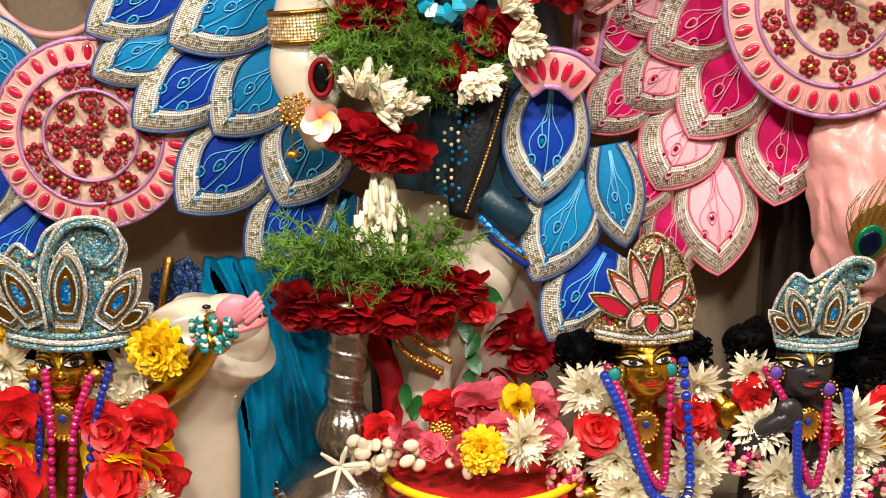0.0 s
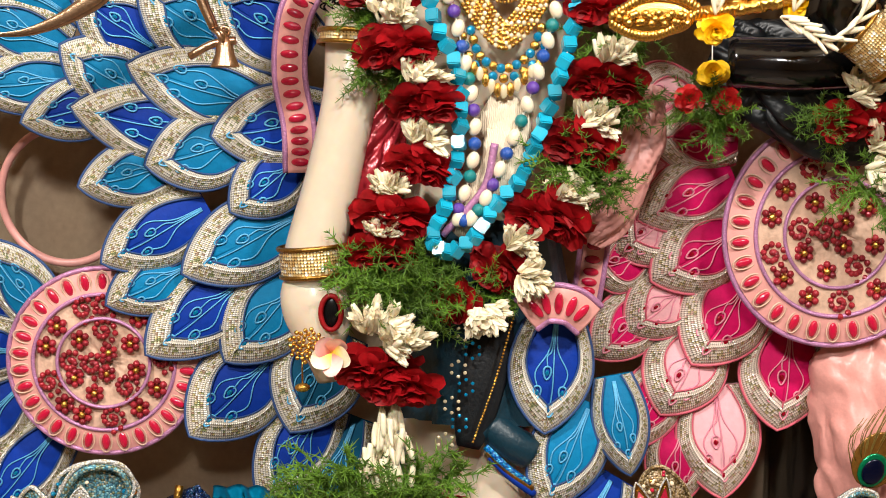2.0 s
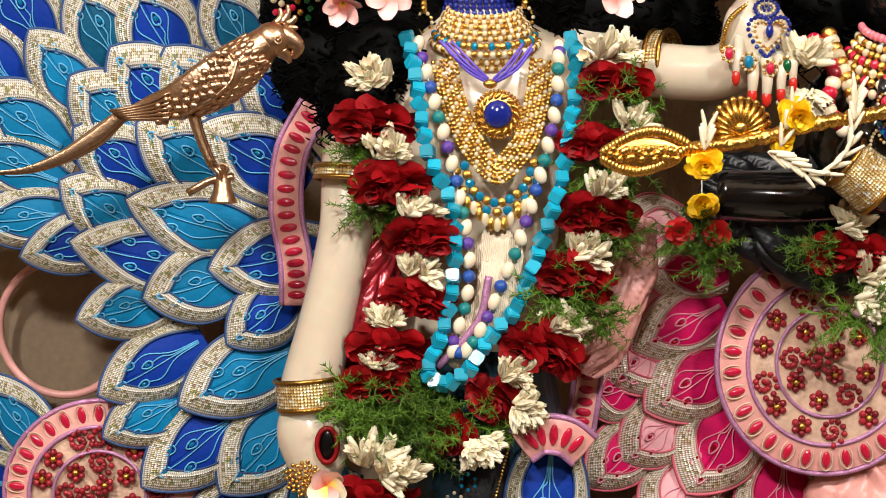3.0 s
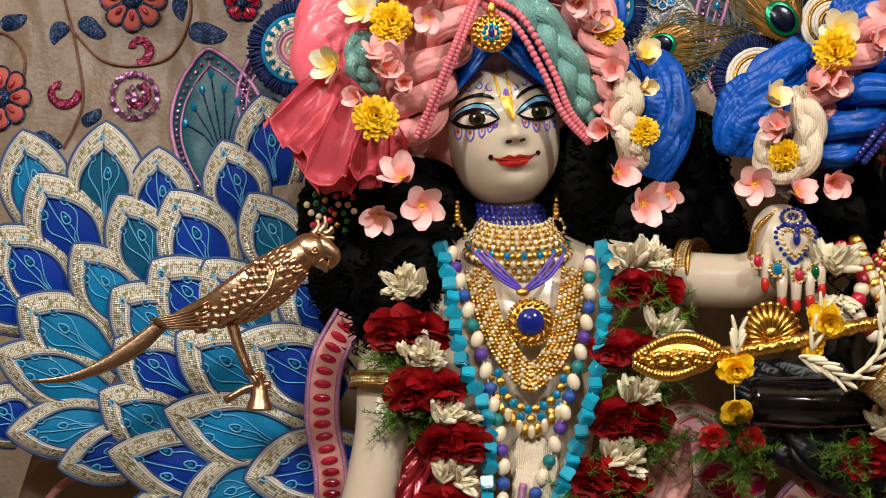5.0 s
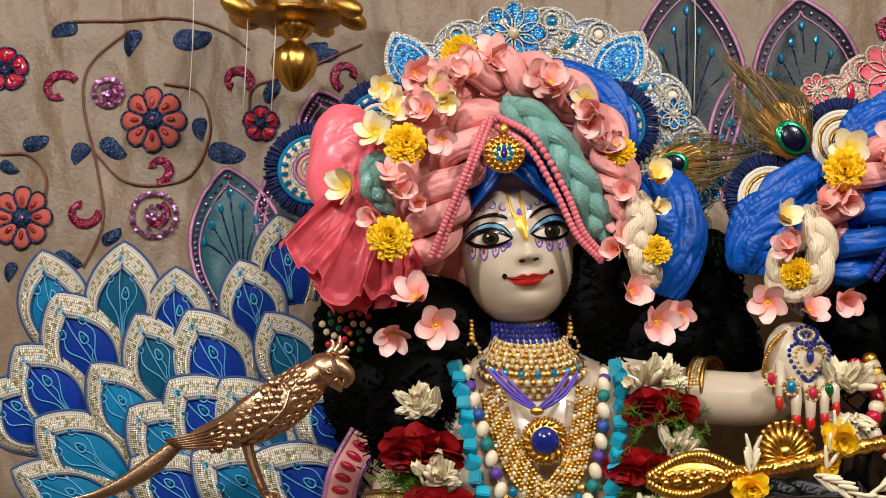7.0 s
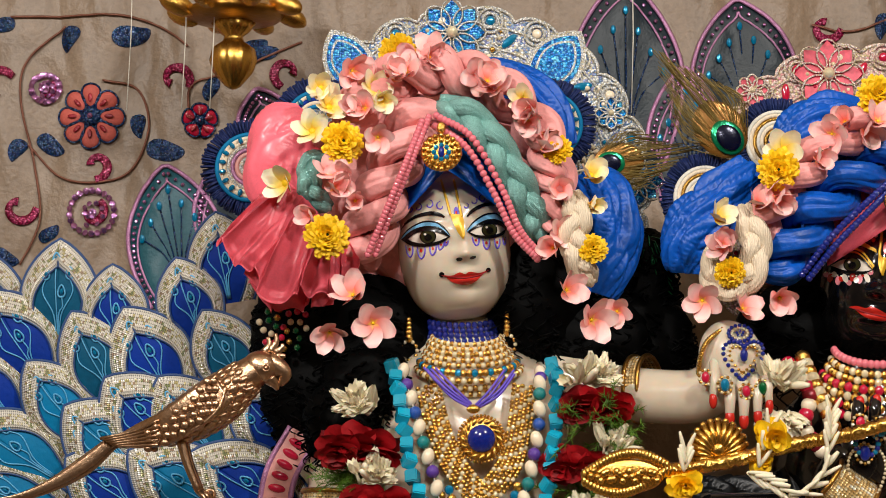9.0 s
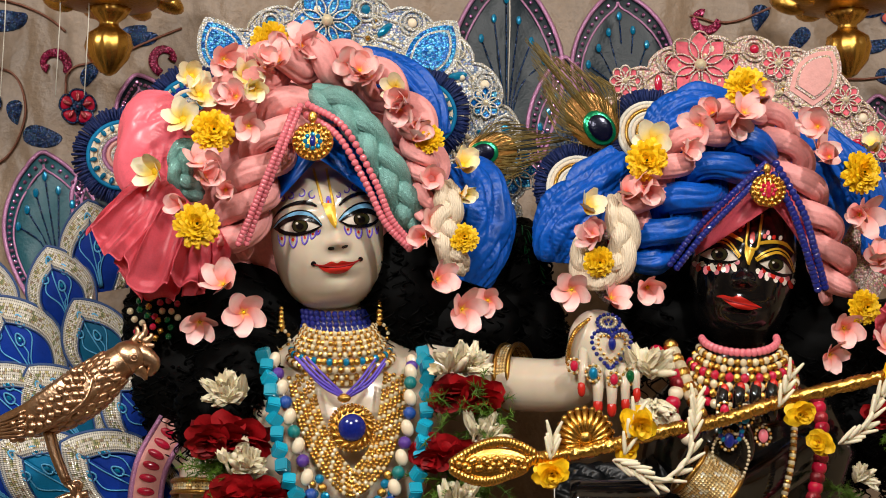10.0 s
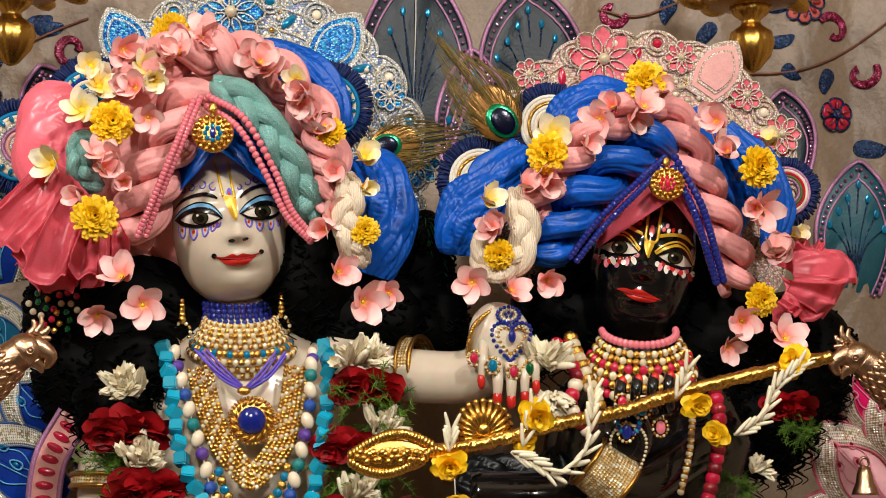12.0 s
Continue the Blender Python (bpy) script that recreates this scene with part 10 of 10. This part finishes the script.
satin_drape()
drape("beige silk cloth hanging behind the petals", -0.85, 1.15, 0.02, 0.985, 0.27, "beige_cloth", 5, 0.008, 9)
drape("dark red and black cloth behind the flowers", -0.106, 0.169, 0.02, 0.391, 0.09, "black_cloth", 3)
bm = bmesh.new(); wrap(bm, [(-0.362, 0.000, 0.476), (-0.344, 0.000, 0.437), (-0.333, 0.000, 0.405), (-0.323, 0.000, 0.357)], 0.045, 3, squash=0.3)
tc = thing("cloth_corner", "teal sequinned cloth corner with gold edging", "cloth", at=(-0.340, 0.000, 0.421)); part("cloth", bm, "sequin_blue", tc)
bm = bmesh.new(); tube(bm, smooth_path([(-0.358, -0.020, 0.493), (-0.364, -0.030, 0.453), (-0.370, -0.030, 0.414)], 12), 0.006, 8); part("edging", bm, "antique_gold", tc)
bm = bmesh.new(); tube(bm, smooth_path([(-0.092, -0.020, 0.389), (-0.065, -0.040, 0.340), (-0.057, -0.050, 0.280), (-0.041, -0.050, 0.239)], 20), 0.016, 10, squash=0.5)
rs = thing("sash", "dark red cloth sash beside the leg", "sash", at=(-0.065, -0.030, 0.321)); part("cloth", bm, "rose", rs)
ank = thing("anklet", "strings of gold and bronze beads above the foot", "anklet", at=(-0.027, -0.070, 0.382))
for j in range(4):
    bead_string(ank, [(-0.063, -0.070, 0.413), (-0.042, -0.085, 0.387), (0.003, -0.080, 0.359)] if j % 2 else [(-0.053, -0.070, 0.425), (-0.023, -0.085, 0.399), (0.014, -0.080, 0.374)], 0.0042, BEADS["gold"], 20, lift=0.004 * j)


def silver_post():
    x, y, z = -0.123, -0.120, 0.290
    top = thing("silver_post", "embossed silver post with spiral bands on a domed foot", "post", at=(x, y, 0.02))
    zt = z + 0.17
    bm = bmesh.new()
    n, sd = 120, 32
    rr = []
    for i in range(n + 1):
        s = i / n
        zz = z + 0.03 + (zt - z) * s
        r = 0.023 + 0.002 * math.sin(s * 3)
        rr.append([bm.verts.new((x + 0.012 * s + r * (1 + 0.10 * max(0, math.sin(t * 1 + s * 34)) ** 6 + 0.05 * math.sin(t * 8 + s * 60)) * math.cos(t), y + r * (1 + 0.10 * max(0, math.sin(t + s * 34)) ** 6) * math.sin(t), zz)) for t in (k * 2 * math.pi / sd for k in range(sd))])
    for a, b in zip(rr, rr[1:]):
        for k in range(sd):
            bm.faces.new((a[k], a[(k + 1) % sd], b[(k + 1) % sd], b[k]))
    part("shaft", bm, "silver", top)
    bm = bmesh.new(); spin(bm, x, y, [(0.022, z + 0.035), (0.034, z + 0.02), (0.039, z), (0.036, z - 0.015), (0.026, z - 0.028), (0.022, z - 0.035)], 48, 16)
    part("knop", bm, "silver", top)
    bm = bmesh.new(); spin(bm, x, y, [(0.022, z - 0.035), (0.05, z - 0.045), (0.085, z - 0.085), (0.10, z - 0.13), (0.10, 0.02)], 56, 0)
    part("foot", bm, "silver", top)
    for k in range(14):
        t = math.pi * (k / 13) + math.pi
        c = Vector((x + 0.088 * math.cos(t), y + 0.088 * math.sin(t) - 0.004, z - 0.088))
        bm = bmesh.new()
        tube(bm, [c + Vector((q * 0.0016 * math.cos(q * 0.7) * abs(math.sin(t)), -0.003, q * 0.0016 * math.sin(q * 0.7))) for q in range(14)], 0.0024, 6)
        part("scroll", bm, "silver", top)


silver_post()
dish = thing("offering_dish", "red lacquer lotus-petal dish piled with flowers", "dish", at=(0.056, -0.140, 0.221))
dc_ = Vector((0.057, -0.100, 0.216))
bm = bmesh.new(); spin(bm, dc_.x, dc_.y, [(0.06, 0.02), (0.09, dc_.z - 0.06), (0.125, dc_.z - 0.01), (0.13, dc_.z + 0.012), (0.11, dc_.z + 0.01)], 48, 9)
part("bowl", bm, "red_rose", dish)
bm = bmesh.new(); tube(bm, [dc_ + Vector((0.132 * math.cos(t), 0.132 * math.sin(t), 0.018)) for t in (k * math.pi / 24 for k in range(49))], 0.006, 8, caps=False); part("rim", bm, "yellow", dish)
heap = [(0.055, -0.120, 0.323, "p", 1.6), (0.029, -0.120, 0.315, "r", 1.0), (0.088, -0.120, 0.327, "p", 1.4), (0.056, -0.200, 0.296, "m", 1.1), (0.106, -0.190, 0.304, "w", 1.4), (0.032, -0.190, 0.295, "p", 0.9), (0.128, -0.120, 0.323, "p", 1.3), (0.139, -0.180, 0.308, "p", 0.9), (-0.040, -0.170, 0.302, "p", 0.9), (-0.008, -0.180, 0.291, "p", 0.8),
        (0.163, -0.160, 0.277, "w", 0.9), (-0.077, -0.140, 0.298, "r", 0.8), (0.100, -0.160, 0.342, "y", 0.9), (0.074, -0.180, 0.315, "p", 1.0), (0.003, -0.120, 0.322, "r", 0.9)]
for i, (x, y, z, k, s) in enumerate(heap):
    mesh = {"p": PINK_ROSES[i % 2], "r": RED_ROSES[i % 3], "w": CHRYS[0], "m": MARI[0], "y": YROSE[0]}[k]
    f = thing("loose_flower", {"p": "loose pink rose on the heaped dish", "r": "loose red rose on the heaped dish", "w": "white chrysanthemum on the heaped dish", "m": "yellow marigold on the heaped dish", "y": "yellow flower on the heaped dish"}[k], "flower", "heaped flowers", at=(x, y, z))
    place("bloom", mesh, facing(x, y, z, 53 * i, 10, 20 * math.sin(i), s * (0.72 if k == "p" else 0.85)), f)
buds_top = thing("jasmine_heap", "heap of plump white jasmine buds", "flowers", at=(-0.054, -0.180, 0.283))
rnd = random.Random(4)
for k in range(46):
    x, y, z = -0.054, -0.180, 0.279
    s = rnd.random()
    place("bud", BEADS["pearl"], Matrix.Translation((x + (s - 0.35) * 0.16, y + rnd.uniform(-0.02, 0.03), z + rnd.uniform(-0.018, 0.022))) @ pose(0, 0, 0, rnd.uniform(0, 180), rnd.uniform(0, 180), 0) @ Matrix.Diagonal((0.008, 0.007, 0.011, 1)), buds_top)
jas = thing("jasmine_flower", "single white jasmine star on the silver foot", "flower", at=(-0.124, -0.220, 0.280))
for k in range(6):
    place("petal", BUDS[1], facing(-0.122, -0.220, 0.280, 60 * k + 15, 20, 0, 1.2), jas)
brk = thing("brooch", "round gold filigree ornament among the flowers", "brooch", at=(0.003, -0.160, 0.302))
for k in range(40):
    t, q = k * 2.4, 0.0026 * math.sqrt(k)
    x, y, z = 0.003, -0.160, 0.302
    place("bead", BEADS["gold"], Matrix.Translation((x + q * math.sin(t), y - 0.008 + q * 0.3, z + q * math.cos(t))) @ Matrix.Scale(0.0034, 4), brk)
mixed("flower_garland", "hanging cluster of red roses and leaves by the leg", [(0.050, -0.080, 0.444, "r", 0.85), (-0.005, -0.090, 0.428, "r", 0.85), (0.016, -0.100, 0.484, "r", 0.7), (0.088, 0.000, 0.393, "d", 1.6), (0.119, 0.000, 0.361, "d", 1.5), (0.081, 0.000, 0.328, "d", 1.4)])
lv = thing("leaf_spray", "glossy green leaves hanging by the roses", "leaves", at=(0.040, -0.070, 0.399))
LEAFM = bmesh.new(); blade(LEAFM, Matrix(), 0.036, 0.020, 0.003, 0.006, n=6); LEAFM = shared("leaf", LEAFM, "leaf")
for i, (x, y, z, a) in enumerate(((0.032, -0.080, 0.433, 170), (0.051, -0.080, 0.410, 200), (0.040, -0.080, 0.386, 160), (0.053, -0.080, 0.471, 120), (-0.043, -0.070, 0.335, 175), (-0.023, -0.070, 0.319, 205), (0.024, -0.090, 0.459, 60), (0.044, -0.070, 0.356, 190), (0.009, -0.090, 0.451, 300))):
    place("leaf", LEAFM, facing(x, y, z, a, 10, 20 * math.sin(i * 2), 1.0), lv)
wig("dark tangled hair tassel behind the offering dish", [((0.102, 0.040, 0.364), (0.05, 0.03, 0.06)), ((0.084, 0.040, 0.297), (0.05, 0.03, 0.04))], 12)
hf = thing("frangipani", "cream and pink flower held in the white hand", "flower", "frangipani flowers", at=(-0.149, -0.130, 0.709))
for k in range(5):
    place("petal", PLUM["white" if k % 2 else "pink"], facing(-0.147, -0.135, 0.703, 72 * k + 20, 35, 10, 1.15), hf)
hj = thing("hand_ornament", "antique gold filigree ring and chain on the white hand", "jewellery", at=(-0.184, -0.130, 0.713))
for k in range(46):
    t, q = k * 2.4, 0.0034 * math.sqrt(k)
    x, y, z = -0.179, -0.125, 0.709
    place("bead", BEADS["gold"], Matrix.Translation((x + q * math.sin(t), y, z + q * math.cos(t))) @ Matrix.Scale(0.003, 4), hj)
place("drop", BEADS["gold"], Matrix.Translation((-0.185, -0.120, 0.654)) @ Matrix.Diagonal((0.010, 0.008, 0.006, 1)), hj)
bm = bmesh.new(); tube(bm, [Vector((-0.185, -0.120, 0.696)), Vector((-0.185, -0.120, 0.656))], 0.0012, 5); part("chain", bm, "antique_gold", hj)
